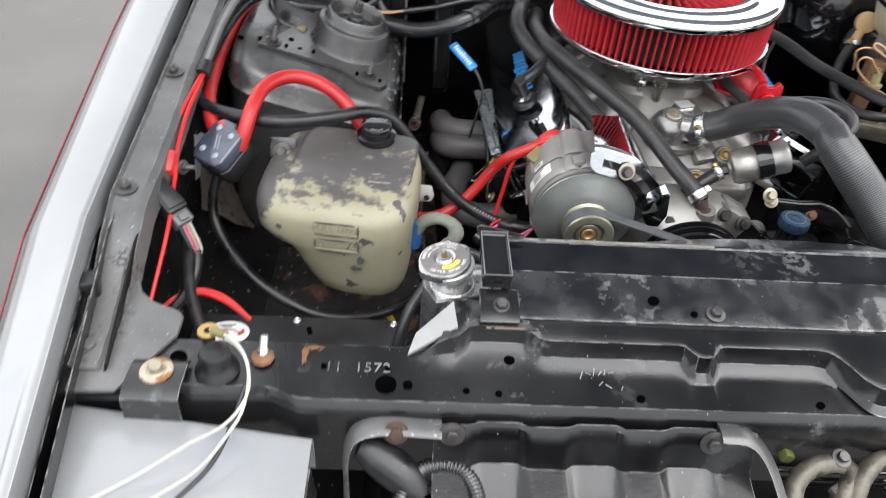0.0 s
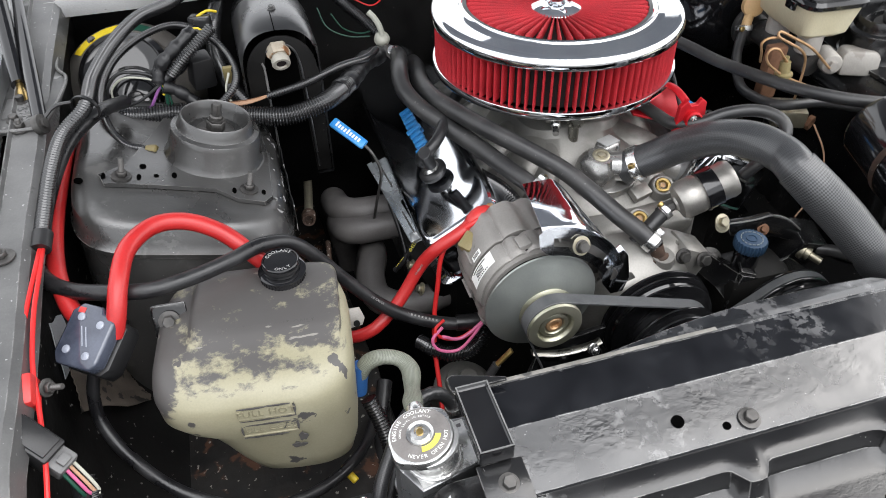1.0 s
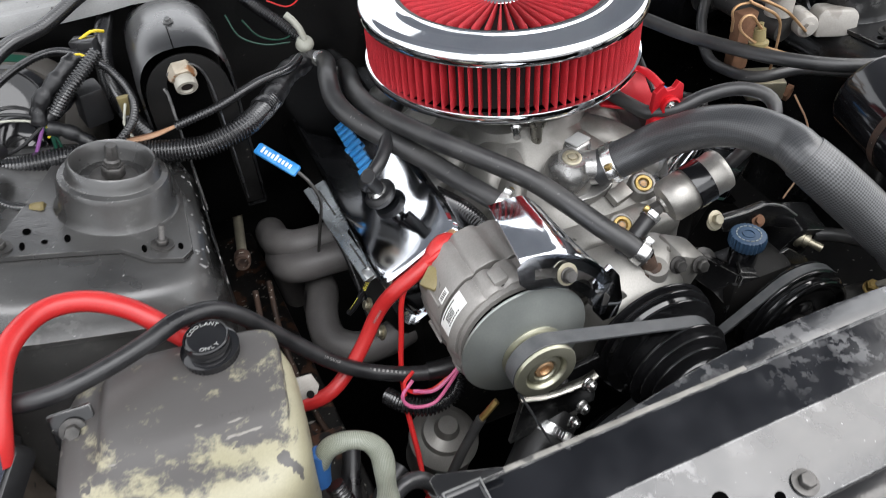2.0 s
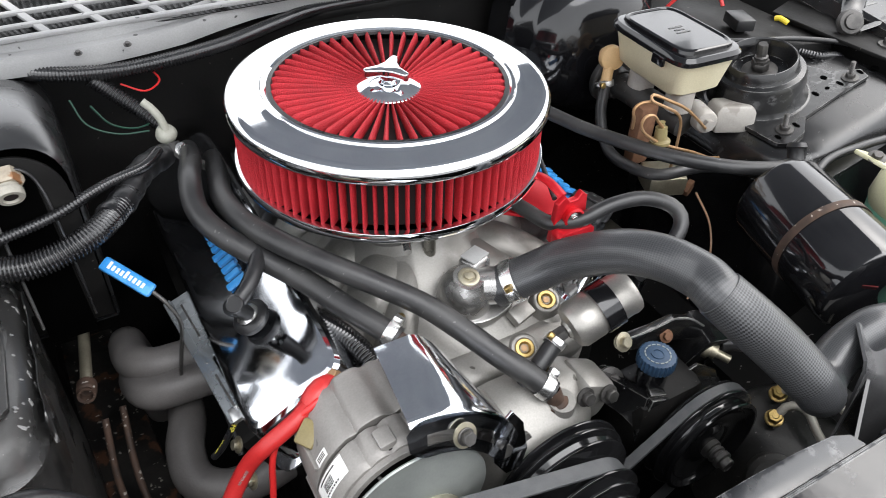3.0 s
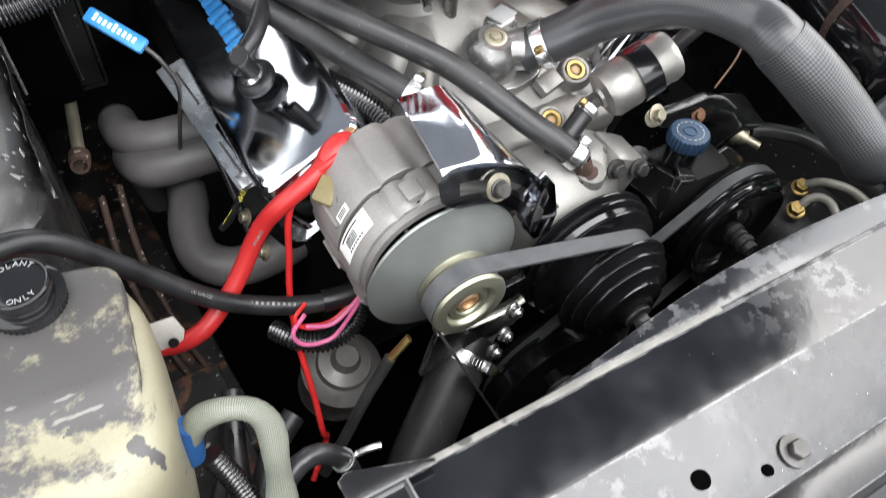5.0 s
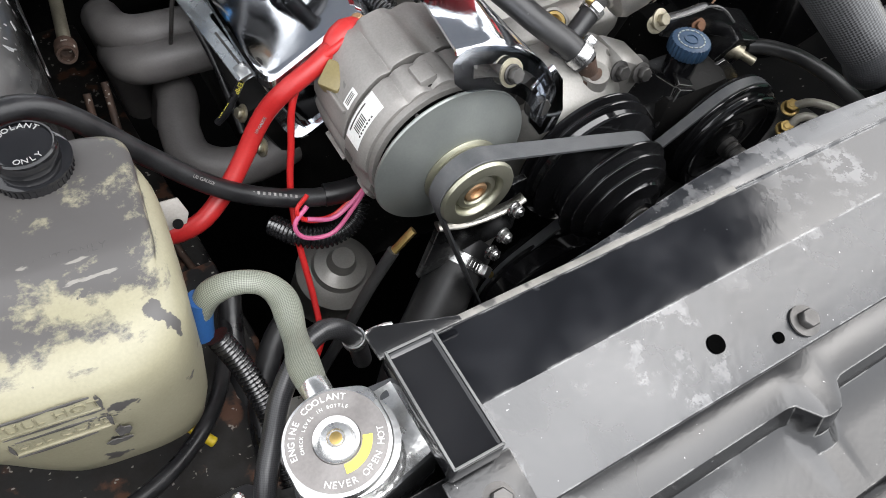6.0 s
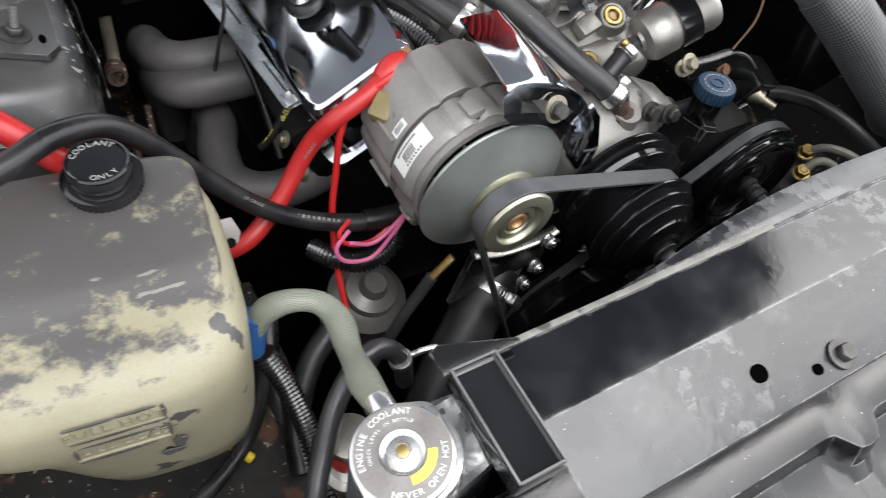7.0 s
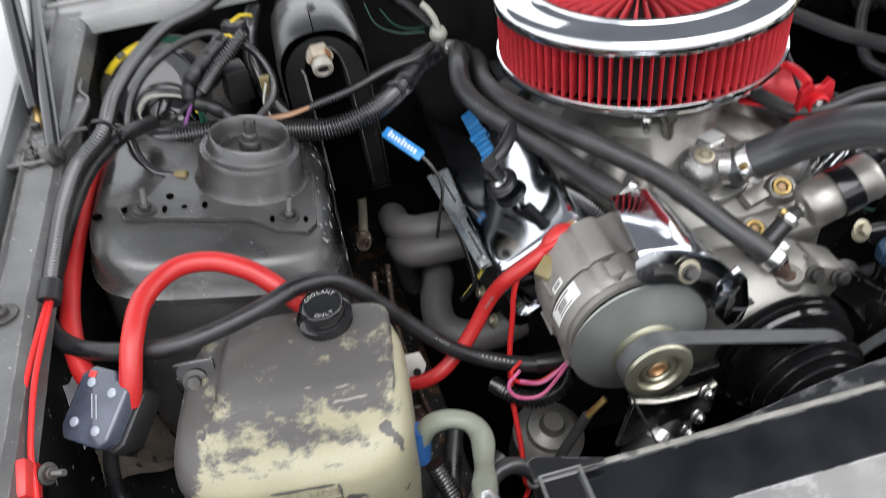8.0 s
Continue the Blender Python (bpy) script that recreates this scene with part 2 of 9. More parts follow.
def flaky(m, tone, coarse, cut_at, fine=150.0, along=None):
    """Paint worn through in ragged clusters: coarse patches broken up by fine flakes."""
    n, l = nodes_of(m)
    b = n["Principled BSDF"]
    base = b.inputs["Base Color"].links[0].from_socket
    co = n.new("ShaderNodeTexCoord")
    facs = []
    for sc, det, lo, hi in ((coarse, 6.0, cut_at, cut_at + 0.055), (fine, 9.0, 0.49, 0.53)):
        t = n.new("ShaderNodeTexNoise")
        t.inputs["Scale"].default_value, t.inputs["Detail"].default_value = sc, det
        t.inputs["Roughness"].default_value = 0.62
        l.new(co.outputs["Object"], t.inputs["Vector"])
        r = n.new("ShaderNodeMapRange")
        r.inputs["From Min"].default_value, r.inputs["From Max"].default_value = lo, hi
        l.new(t.outputs["Fac"], r.inputs["Value"])
        facs.append(r.outputs[0])
    k = n.new("ShaderNodeMath")
    k.operation = "MULTIPLY"
    l.new(facs[0], k.inputs[0])
    l.new(facs[1], k.inputs[1])
    if along:
        # worn more towards one end
        sep = n.new("ShaderNodeSeparateXYZ")
        l.new(co.outputs["Object"], sep.inputs[0])
        g = n.new("ShaderNodeMapRange")
        g.inputs["From Min"].default_value, g.inputs["From Max"].default_value = along
        l.new(sep.outputs[0], g.inputs["Value"])
        k2 = n.new("ShaderNodeMath")
        k2.operation = "MULTIPLY"
        l.new(k.outputs[0], k2.inputs[0])
        l.new(g.outputs[0], k2.inputs[1])
        k = k2
    x = n.new("ShaderNodeMix")
    x.data_type = "RGBA"
    l.new(k.outputs[0], x.inputs[0])
    l.new(base, x.inputs[6])
    x.inputs[7].default_value = (*tone, 1)
    l.new(x.outputs[2], b.inputs["Base Color"])
    return m


flaky(M["flaked_black"], (0.085, 0.085, 0.087), 9.0, 0.52, 60.0)
flaky(M["gloss_flake"], (0.15, 0.15, 0.153), 7.0, 0.50, 95.0, (-0.16, 0.02))
flaky(M["black_satin"], (0.10, 0.10, 0.10), 9.0, 0.62, 140.0)
flaky(M["black_dusty"], (0.10, 0.098, 0.095), 8.0, 0.63, 130.0)
flaky(M["flange_grey"], (0.03, 0.03, 0.03), 9.0, 0.56, 240.0)


def edge_wear(m, tone, radius=0.0018, amount=0.75):
    """Paint rubbed through on edges and corners, broken up by grain."""
    n, l = nodes_of(m)
    b = n["Principled BSDF"]
    base = b.inputs["Base Color"].links[0].from_socket
    bev = n.new("ShaderNodeBevel")
    bev.samples = 4
    bev.inputs["Radius"].default_value = radius
    geo = n.new("ShaderNodeNewGeometry")
    dot = n.new("ShaderNodeVectorMath")
    dot.operation = "DOT_PRODUCT"
    l.new(bev.outputs[0], dot.inputs[0])
    l.new(geo.outputs["Normal"], dot.inputs[1])
    ed = n.new("ShaderNodeMapRange")
    ed.inputs["From Min"].default_value, ed.inputs["From Max"].default_value = 0.985, 0.90
    l.new(dot.outputs["Value"], ed.inputs["Value"])
    co = n.new("ShaderNodeTexCoord")
    t = n.new("ShaderNodeTexNoise")
    t.inputs["Scale"].default_value, t.inputs["Detail"].default_value = 55.0, 8.0
    l.new(co.outputs["Object"], t.inputs["Vector"])
    gr = n.new("ShaderNodeMapRange")
    gr.inputs["From Min"].default_value, gr.inputs["From Max"].default_value = 0.44, 0.56
    gr.inputs["To Max"].default_value = amount
    l.new(t.outputs["Fac"], gr.inputs["Value"])
    k = n.new("ShaderNodeMath")
    k.operation = "MULTIPLY"
    l.new(ed.outputs[0], k.inputs[0])
    l.new(gr.outputs[0], k.inputs[1])
    x = n.new("ShaderNodeMix")
    x.data_type = "RGBA"
    l.new(k.outputs[0], x.inputs[0])
    l.new(base, x.inputs[6])
    x.inputs[7].default_value = (*tone, 1)
    l.new(x.outputs[2], b.inputs["Base Color"])


for worn_name, worn_tone in (("black_satin", (0.30, 0.295, 0.285)), ("black_dusty", (0.22, 0.215, 0.205)), ("flange_grey", (0.34, 0.335, 0.325)), ("flaked_black", (0.32, 0.32, 0.315)), ("gloss_flake", (0.30, 0.30, 0.295)), ("alternator_grey", (0.42, 0.41, 0.39))):
    edge_wear(M[worn_name], worn_tone)


def gauze(name, dark, light, scale):
    """Oiled cotton gauze over wire mesh: fine crossed threads."""
    m = surf(name, dark, light, 30, 0.6, 0.7)
    n, l = nodes_of(m)
    b = n["Principled BSDF"]
    co = n.new("ShaderNodeTexCoord")
    v = n.new("ShaderNodeTexVoronoi")
    v.inputs["Scale"].default_value = scale
    l.new(co.outputs["Object"], v.inputs["Vector"])
    base = b.inputs["Base Color"].links[0].from_socket
    gap = n.new("ShaderNodeMapRange")
    gap.inputs["From Min"].default_value, gap.inputs["From Max"].default_value = 0.25, 0.75
    gap.inputs["To Min"].default_value, gap.inputs["To Max"].default_value = 1.1, 0.75
    l.new(v.outputs["Distance"], gap.inputs["Value"])
    sh = n.new("ShaderNodeVectorMath")
    sh.operation = "SCALE"
    l.new(base, sh.inputs[0])
    l.new(gap.outputs[0], sh.inputs["Scale"])
    l.new(sh.outputs[0], b.inputs["Base Color"])
    bn = n.new("ShaderNodeBump")
    bn.inputs["Strength"].default_value, bn.inputs["Distance"].default_value = 0.7, 0.001
    l.new(v.outputs["Distance"], bn.inputs["Height"])
    l.new(bn.outputs[0], b.inputs["Normal"])
    return m


M["red_gauze"] = gauze("red_gauze", (0.44, 0.012, 0.022), (0.56, 0.02, 0.032), 900)


def painted_reservoir():
    """Cream plastic with worn grey overspray on its shoulders and left side."""
    m = surf("painted_reservoir", (0.25, 0.233, 0.155), (0.31, 0.29, 0.205), 9, 0.36, 0.5, 0, 0.06, 300, grain=0.05, wave=0.1)
    n, l = nodes_of(m)
    b = n["Principled BSDF"]
    base = b.inputs["Base Color"].links[0].from_socket
    co = n.new("ShaderNodeTexCoord")
    sep = n.new("ShaderNodeSeparateXYZ")
    l.new(co.outputs["Object"], sep.inputs[0])
    t1 = n.new("ShaderNodeTexNoise")
    t1.inputs["Scale"].default_value, t1.inputs["Detail"].default_value = 62, 11
    t1.inputs["Roughness"].default_value = 0.68
    mp = n.new("ShaderNodeMapping")
    mp.inputs["Scale"].default_value = (0.6, 0.6, 1.8)
    l.new(co.outputs["Object"], mp.inputs[0])
    l.new(mp.outputs[0], t1.inputs["Vector"])

    def math_node(op, a, c):
        k = n.new("ShaderNodeMath")
        k.operation = op
        for i, v in enumerate((a, c)):
            if isinstance(v, (int, float)):
                k.inputs[i].default_value = v
            else:
                l.new(v, k.inputs[i])
        return k.outputs[0]

    # overspray grows with height and towards the fender side
    h = math_node("MULTIPLY", sep.outputs[2], 16.0)
    s = math_node("MULTIPLY", sep.outputs[0], -0.6)
    edge = math_node("MULTIPLY", math_node("MAXIMUM", math_node("SUBTRACT", math_node("MULTIPLY", sep.outputs[0], -1.0), 0.086), 0.0), 26.0)
    e = math_node("ADD", math_node("ADD", math_node("ADD", h, s), edge), math_node("MULTIPLY", t1.outputs["Fac"], 1.05))
    r = n.new("ShaderNodeMapRange")
    r.inputs["From Min"].default_value, r.inputs["From Max"].default_value = RES_CUT, RES_CUT + 0.12
    l.new(e, r.inputs["Value"])
    t2 = n.new("ShaderNodeTexNoise")
    t2.inputs["Scale"].default_value, t2.inputs["Detail"].default_value = 34, 8
    l.new(co.outputs["Object"], t2.inputs["Vector"])
    r2 = n.new("ShaderNodeMapRange")
    r2.inputs["From Min"].default_value, r2.inputs["From Max"].default_value = 0.635, 0.650
    l.new(t2.outputs["Fac"], r2.inputs["Value"])
    fac = math_node("MAXIMUM", r.outputs[0], r2.outputs[0])
    x = n.new("ShaderNodeMix")
    x.data_type = "RGBA"
    l.new(fac, x.inputs[0])
    l.new(base, x.inputs[6])
    x.inputs[7].default_value = (0.07, 0.066, 0.064, 1)
    # pale scratches through the overspray
    turn = n.new("ShaderNodeMapping")
    turn.inputs["Rotation"].default_value = (0.2, 0.9, 0.5)
    turn.inputs["Scale"].default_value = (0.35, 1.0, 2.2)
    l.new(co.outputs["Object"], turn.inputs[0])
    t3 = n.new("ShaderNodeTexNoise")
    t3.inputs["Scale"].default_value, t3.inputs["Detail"].default_value = 58, 5
    l.new(turn.outputs[0], t3.inputs["Vector"])
    r3 = n.new("ShaderNodeMapRange")
    r3.inputs["From Min"].default_value, r3.inputs["From Max"].default_value = 0.672, 0.69
    l.new(t3.outputs["Fac"], r3.inputs["Value"])
    y = n.new("ShaderNodeMix")
    y.data_type = "RGBA"
    l.new(math_node("MULTIPLY", r3.outputs[0], r.outputs[0]), y.inputs[0])
    l.new(x.outputs[2], y.inputs[6])
    y.inputs[7].default_value = (0.20, 0.19, 0.17, 1)
    l.new(y.outputs[2], b.inputs["Base Color"])
    return m


RES_CUT = 2.66
M["painted_reservoir"] = painted_reservoir()


def braided(name, dark, light, scale):
    """Woven sleeve: diagonal checks of light and dark yarn."""
    m = surf(name, dark, light, 40, 0.30, 0.36, spec=0.7)
    n, l = nodes_of(m)
    b = n["Principled BSDF"]
    co = n.new("ShaderNodeTexCoord")
    ch = n.new("ShaderNodeTexChecker")
    turn = n.new("ShaderNodeMapping")
    turn.inputs["Rotation"].default_value = (0, 0, radians(45))
    l.new(co.outputs["UV"], turn.inputs[0])
    ch.inputs["Scale"].default_value = scale
    ch.inputs["Color1"].default_value, ch.inputs["Color2"].default_value = (*dark, 1), (*light, 1)
    l.new(turn.outputs[0], ch.inputs["Vector"])
    l.new(ch.outputs["Color"], b.inputs["Base Color"])
    bn = n.new("ShaderNodeBump")
    bn.inputs["Strength"].default_value, bn.inputs["Distance"].default_value = 0.8, 0.001
    l.new(ch.outputs["Fac"], bn.inputs["Height"])
    l.new(bn.outputs[0], b.inputs["Normal"])
    return m


M["braided_sleeve"] = braided("braided_sleeve", (0.010, 0.010, 0.011), (0.075, 0.077, 0.08), 175.0)
M["woven_hose"] = braided("woven_hose", (0.026, 0.027, 0.029), (0.052, 0.053, 0.056), 230.0)
M["braided_dark"] = braided("braided_dark", (0.014, 0.014, 0.015), (0.034, 0.034, 0.036), 330.0)
M["green_braid"] = braided("green_braid", (0.13, 0.14, 0.11), (0.27, 0.285, 0.235), 330.0)
M["module_black"] = surf("module_black", (0.012, 0.012, 0.013), (0.028, 0.028, 0.030), 14, 0.28, 0.46, 0, 0.12, 300, speck=(0.3, 0.3, 0.3), speck_scale=190, speck_cut=0.76)
M["splash_black"] = surf("splash_black", (0.003, 0.003, 0.003), (0.010, 0.0095, 0.009), 14, 0.4, 0.75, 0, 0.4, 160, speck=(0.20, 0.195, 0.18), speck_scale=110, speck_cut=0.695, spec=0.2)
M["primer_grey"] = surf("primer_grey", (0.30, 0.32, 0.35), (0.42, 0.43, 0.45), 20, 0.4, 0.6, 0, 0.2, 200)
M["pulley_black"] = surf("pulley_black", (0.005, 0.005, 0.0055), (0.012, 0.012, 0.013), 18, 0.09, 0.17, 0, 0.03, 400, spec=0.7)
M["chipped_black"] = surf("chipped_black", (0.007, 0.007, 0.007), (0.03, 0.03, 0.03), 30, 0.25, 0.5, 0, 0.3, 200, big=(0.42, 0.42, 0.41), big_scale=70, big_cut=0.60, spec=0.7)
M["hinge_grey"] = surf("hinge_grey", (0.05, 0.05, 0.05), (0.13, 0.13, 0.127), 26, 0.35, 0.6, 0, 0.4, 60, big=(0.25, 0.25, 0.245), big_scale=50, big_cut=0.63)
M["shroud_grey"] = surf("shroud_grey", (0.05, 0.05, 0.052), (0.10, 0.10, 0.102), 10, 0.1, 0.2, 0, 0.08, 300, spec=0.7)
# tank metal darkened for the dark surroundings its sides mirror, with real spots
M["tank_side_shaded"] = surf("tank_side_shaded", (0.16, 0.165, 0.17), (0.30, 0.30, 0.305), 16, 0.2, 0.42, 0.8, 0.3, 120, speck=(0.6, 0.6, 0.58), speck_scale=150, speck_cut=0.70)
M["glass_smoke"] = surf("glass_smoke", (0.03, 0.035, 0.052), (0.075, 0.085, 0.115), 24, 0.05, 0.10, 0, 0, coat=0.6)

M["faded_print"] = surf("faded_print", (0.15, 0.145, 0.14), (0.28, 0.27, 0.26), 200, 0.5)
M["olive"] = surf("olive", (0.04, 0.05, 0.01), (0.08, 0.09, 0.02), 60, 0.5)
M["overspray"] = surf("overspray", (0.055, 0.052, 0.050), (0.085, 0.081, 0.078), 30, 0.45, 0.6, 0, 0.1, 300)
# bottle cream darkened for the shade and dirt along raised letters
M["cream_relief_shade"] = surf("cream_relief_shade", (0.20, 0.185, 0.12), (0.26, 0.24, 0.165), 20, 0.4, 0.5)
M["pulley_zinc"] = surf("pulley_zinc", (0.36, 0.355, 0.27), (0.44, 0.43, 0.34), 30, 0.30, 0.42, 0.8, 0.04, 500, grain=0.03)
M["plate_zinc"] = surf("plate_zinc", (0.40, 0.43, 0.45), (0.50, 0.53, 0.55), 22, 0.22, 0.34, 0.9, 0.05, 400, grain=0.04, big=(0.30, 0.32, 0.33), big_scale=30, big_cut=0.6)
M["gear_grey"] = surf("gear_grey", (0.018, 0.0175, 0.017), (0.05, 0.048, 0.046), 24, 0.4, 0.6, 0.1, 0.4, 200, speck=(0.16, 0.15, 0.14), speck_scale=140, speck_cut=0.70)
M["blower_shell"] = surf("blower_shell", (0.075, 0.068, 0.060), (0.13, 0.12, 0.108), 12, 0.3, 0.45, 0, 0.15, 300, speck=(0.22, 0.2, 0.18), speck_scale=110, speck_cut=0.71)

# ---- builders ----
BASE = {}


def thing(name, at, label, category, group="", kind=""):
    ob = new(name)
    ob.location = at
    ob.empty_display_size = 0.02
    BASE[ob.name] = Vector(at)
    return tagged(ob, label, category, group, kind)


def part(name, bm, material, parent=None, label="", category="", group="", kind="", angle=38):
    """One mesh object from a bmesh in world metres, under a thing or a part, or standing alone."""
    off = BASE.get(parent.name, Vector()) if parent else Vector()
    if off.length:
        bmesh.ops.translate(bm, verts=bm.verts, vec=-off)
    me = bpy.data.meshes.new(name)
    bm.normal_update()
    bm.to_mesh(me)
    bm.free()
    me.materials.append(M[material] if isinstance(material, str) else material)
    me.shade_smooth()
    # corrugated tube is rounded from rib to rib
    me.set_sharp_from_angle(angle=radians(85 if material == "conduit" else angle))
    ob = new(name, me)
    if parent:
        ob.parent = parent
        BASE[ob.name] = off
    return tagged(ob, label, category, group, kind)


def basis(axis, up=(0, 0, 1)):
    """A turn whose local z is axis."""
    z = Vector(axis).normalized()
    u = Vector(up)
    if abs(z.dot(u.normalized())) > 0.97:
        u = Vector((0, 1, 0))
    x = u.cross(z).normalized()
    return Matrix((x, z.cross(x), z)).transposed()


def place(at, axis=(0, 0, 1), up=(0, 0, 1)):
    return Matrix.Translation(at) @ basis(axis, up).to_4x4()


def spline(pts, step=0.006):
    """A smooth line through pts, evenly stepped."""
    p = [Vector(q) for q in pts]
    p = [2 * p[0] - p[1]] + p + [2 * p[-1] - p[-2]]
    fine = []
    for i in range(1, len(p) - 2):
        a, b, c, d = p[i - 1:i + 3]
        for k in range(16):
            t = k / 16
            fine.append(0.5 * ((2 * b) + (c - a) * t + (2 * a - 5 * b + 4 * c - d) * t * t + (3 * b - a - 3 * c + d) * t ** 3))
    fine.append(p[-2])
    out, acc, need = [fine[0]], 0.0, step
    for a, b in zip(fine, fine[1:]):
        s = (b - a).length
        while s > 0 and acc + s >= need:
            out.append(a.lerp(b, (need - acc) / s))
            need += step
        acc += s
    if (out[-1] - fine[-1]).length < step * 0.4 and len(out) > 2:
        out.pop()
    out.append(fine[-1])
    return out


def add_tube(bm, pts, r, seg=14, step=0.008, ribs=0.0, depth=0.16, caps=True, flat=1.0):
    """A tube along a spline; ribs: pitch of a corrugation; r may be a function of 0..1."""
    line = spline(pts, ribs / 4 if ribs else step)
    n = len(line)
    uv = bm.loops.layers.uv.verify()
    around = 6 * math.pi * (r(0.5) if callable(r) else r)
    t0 = (line[1] - line[0]).normalized()
    x = basis(t0).col[0].copy()
    rings = []
    for i, q in enumerate(line):
        t = (line[min(i + 1, n - 1)] - line[max(i - 1, 0)]).normalized()
        x = (x - t * x.dot(t)).normalized()
        y = t.cross(x)
        rr = r(i / (n - 1)) if callable(r) else r
        if ribs:
            rr *= 1.0 if i % 4 < 2 else 1.0 - depth
        rings.append([bm.verts.new(q + rr * (math.cos(a) * x + math.sin(a) * y * flat)) for a in (2 * math.pi * k / seg for k in range(seg))])
    for i in range(n - 1):
        for k in range(seg):
            f = bm.faces.new((rings[i][k], rings[i][(k + 1) % seg], rings[i + 1][(k + 1) % seg], rings[i + 1][k]))
            for lp, (du, dv) in zip(f.loops, ((0, 0), (1, 0), (1, 1), (0, 1))):
                lp[uv].uv = ((k + du) / seg * around, (i + dv) * step * 3.0)
    if caps:
        bm.faces.new(list(reversed(rings[0])))
        bm.faces.new(rings[-1])
    return bm


def tube(pts, r, **kw):
    return add_tube(bmesh.new(), pts, r, **kw)


def add_lathe(bm, profile, m, seg=40, close=False):
    """Turn a profile of (radius, height) round m's z."""
    rings = []
    for r, h in profile:
        if r < 1e-6:
            rings.append([bm.verts.new(m @ Vector((0, 0, h)))])
        else:
            rings.append([bm.verts.new(m @ Vector((r * math.cos(2 * math.pi * k / seg), r * math.sin(2 * math.pi * k / seg), h))) for k in range(seg)])
    pairs = list(zip(rings, rings[1:]))
    if close:
        pairs.append((rings[-1], rings[0]))
    for a, b in pairs:
        for k in range(seg):
            k2 = (k + 1) % seg
            if len(a) == 1 and len(b) == 1:
                continue
            if len(a) == 1:
                bm.faces.new((a[0], b[k2], b[k]))
            elif len(b) == 1:
                bm.faces.new((a[k], a[k2], b[0]))
            else:
                bm.faces.new((a[k], a[k2], b[k2], b[k]))
    bmesh.ops.recalc_face_normals(bm, faces=bm.faces)
    return bm


def lathe(profile, m, seg=40, close=False):
    return add_lathe(bmesh.new(), profile, m, seg, close)


def merge(bm, other):
    """Put the mesh of other into bm."""
    me = bpy.data.meshes.new("tmp")
    other.to_mesh(me)
    other.free()
    bm.from_mesh(me)
    bpy.data.meshes.remove(me)
    return bm


def box(size, m=Matrix(), bevel=0.0, seg=2, taper=1.0):
    bm = bmesh.new()
    bmesh.ops.create_cube(bm, size=1.0)
    for v in bm.verts:
        v.co = Vector((v.co.x * size[0], v.co.y * size[1], v.co.z * size[2]))
        if v.co.z > 0:
            v.co.x *= taper
            v.co.y *= taper
    if bevel:
        bmesh.ops.bevel(bm, geom=bm.edges[:], offset=bevel, segments=seg, affect="EDGES", profile=0.5)
    bmesh.ops.transform(bm, matrix=m, verts=bm.verts)
    return bm


def prism(poly, h0, h1, m=Matrix(), bevel=0.0, seg=2):
    """A flat outline pulled up from h0 to h1 along m's z."""
    bm = bmesh.new()
    lo = [bm.verts.new((x, y, h0)) for x, y in poly]
    hi = [bm.verts.new((x, y, h1)) for x, y in poly]
    bm.faces.new(list(reversed(lo)))
    bm.faces.new(hi)
    n = len(poly)
    for i in range(n):
        bm.faces.new((lo[i], lo[(i + 1) % n], hi[(i + 1) % n], hi[i]))
    bmesh.ops.recalc_face_normals(bm, faces=bm.faces)
    if bevel:
        bmesh.ops.bevel(bm, geom=bm.edges[:], offset=bevel, segments=seg, affect="EDGES", profile=0.5)
    bmesh.ops.transform(bm, matrix=m, verts=bm.verts)
    return bm


def loft(rings, cap=True):
    """Skin closed rings of equal count."""
    bm = bmesh.new()
    rs = [[bm.verts.new(p) for p in ring] for ring in rings]
    n = len(rs[0])
    for a, b in zip(rs, rs[1:]):
        for k in range(n):
            bm.faces.new((a[k], a[(k + 1) % n], b[(k + 1) % n], b[k]))
    if cap:
        bm.faces.new(list(reversed(rs[0])))
        bm.faces.new(rs[-1])
    bmesh.ops.recalc_face_normals(bm, faces=bm.faces)
    return bm


def sheet(rows, thick=0.002):
    """A pressed sheet through rows of points, with thickness."""
    bm = bmesh.new()
    vs = [[bm.verts.new(p) for p in row] for row in rows]
    for a, b in zip(vs, vs[1:]):
        for k in range(len(a) - 1):
            bm.faces.new((a[k], a[k + 1], b[k + 1], b[k]))
    bmesh.ops.recalc_face_normals(bm, faces=bm.faces)
    if thick:
        bmesh.ops.solidify(bm, geom=bm.faces[:], thickness=thick)
    return bm


def squircle(cx, cy, hx, hy, z, n=40, power=3.2):
    out = []
    for k in range(n):
        a = 2 * math.pi * k / n
        c, s = math.cos(a), math.sin(a)
        out.append(Vector((cx + hx * math.copysign(abs(c) ** (2 / power), c), cy + hy * math.copysign(abs(s) ** (2 / power), s), z)))
    return out


def bolt_bm(at, axis=(0, 0, 1), r=0.006, stud=0.0, washer=1.55):
    """Hex head on a washer; stud: length of thread standing out."""
    m = place(at, axis)
    bm = lathe([(r * washer, 0), (r * washer, r * 0.25), (r * 1.1, r * 0.35), (0, r * 0.35)], m, 20)
    hexa = [(r * math.cos(math.pi * k / 3), r * math.sin(math.pi * k / 3)) for k in range(6)]
    merge(bm, prism(hexa, r * 0.3, r * 1.25, m, r * 0.1, 1))
    if stud:
        prof = [(r * 0.5, r * 1.2)]
        h = r * 1.2
        while h < stud:
            prof += [(r * 0.5, h + 0.0006), (r * 0.42, h + 0.0012)]
            h += 0.0012
        add_lathe(bm, prof + [(0, h)], m, 12)
    return bm


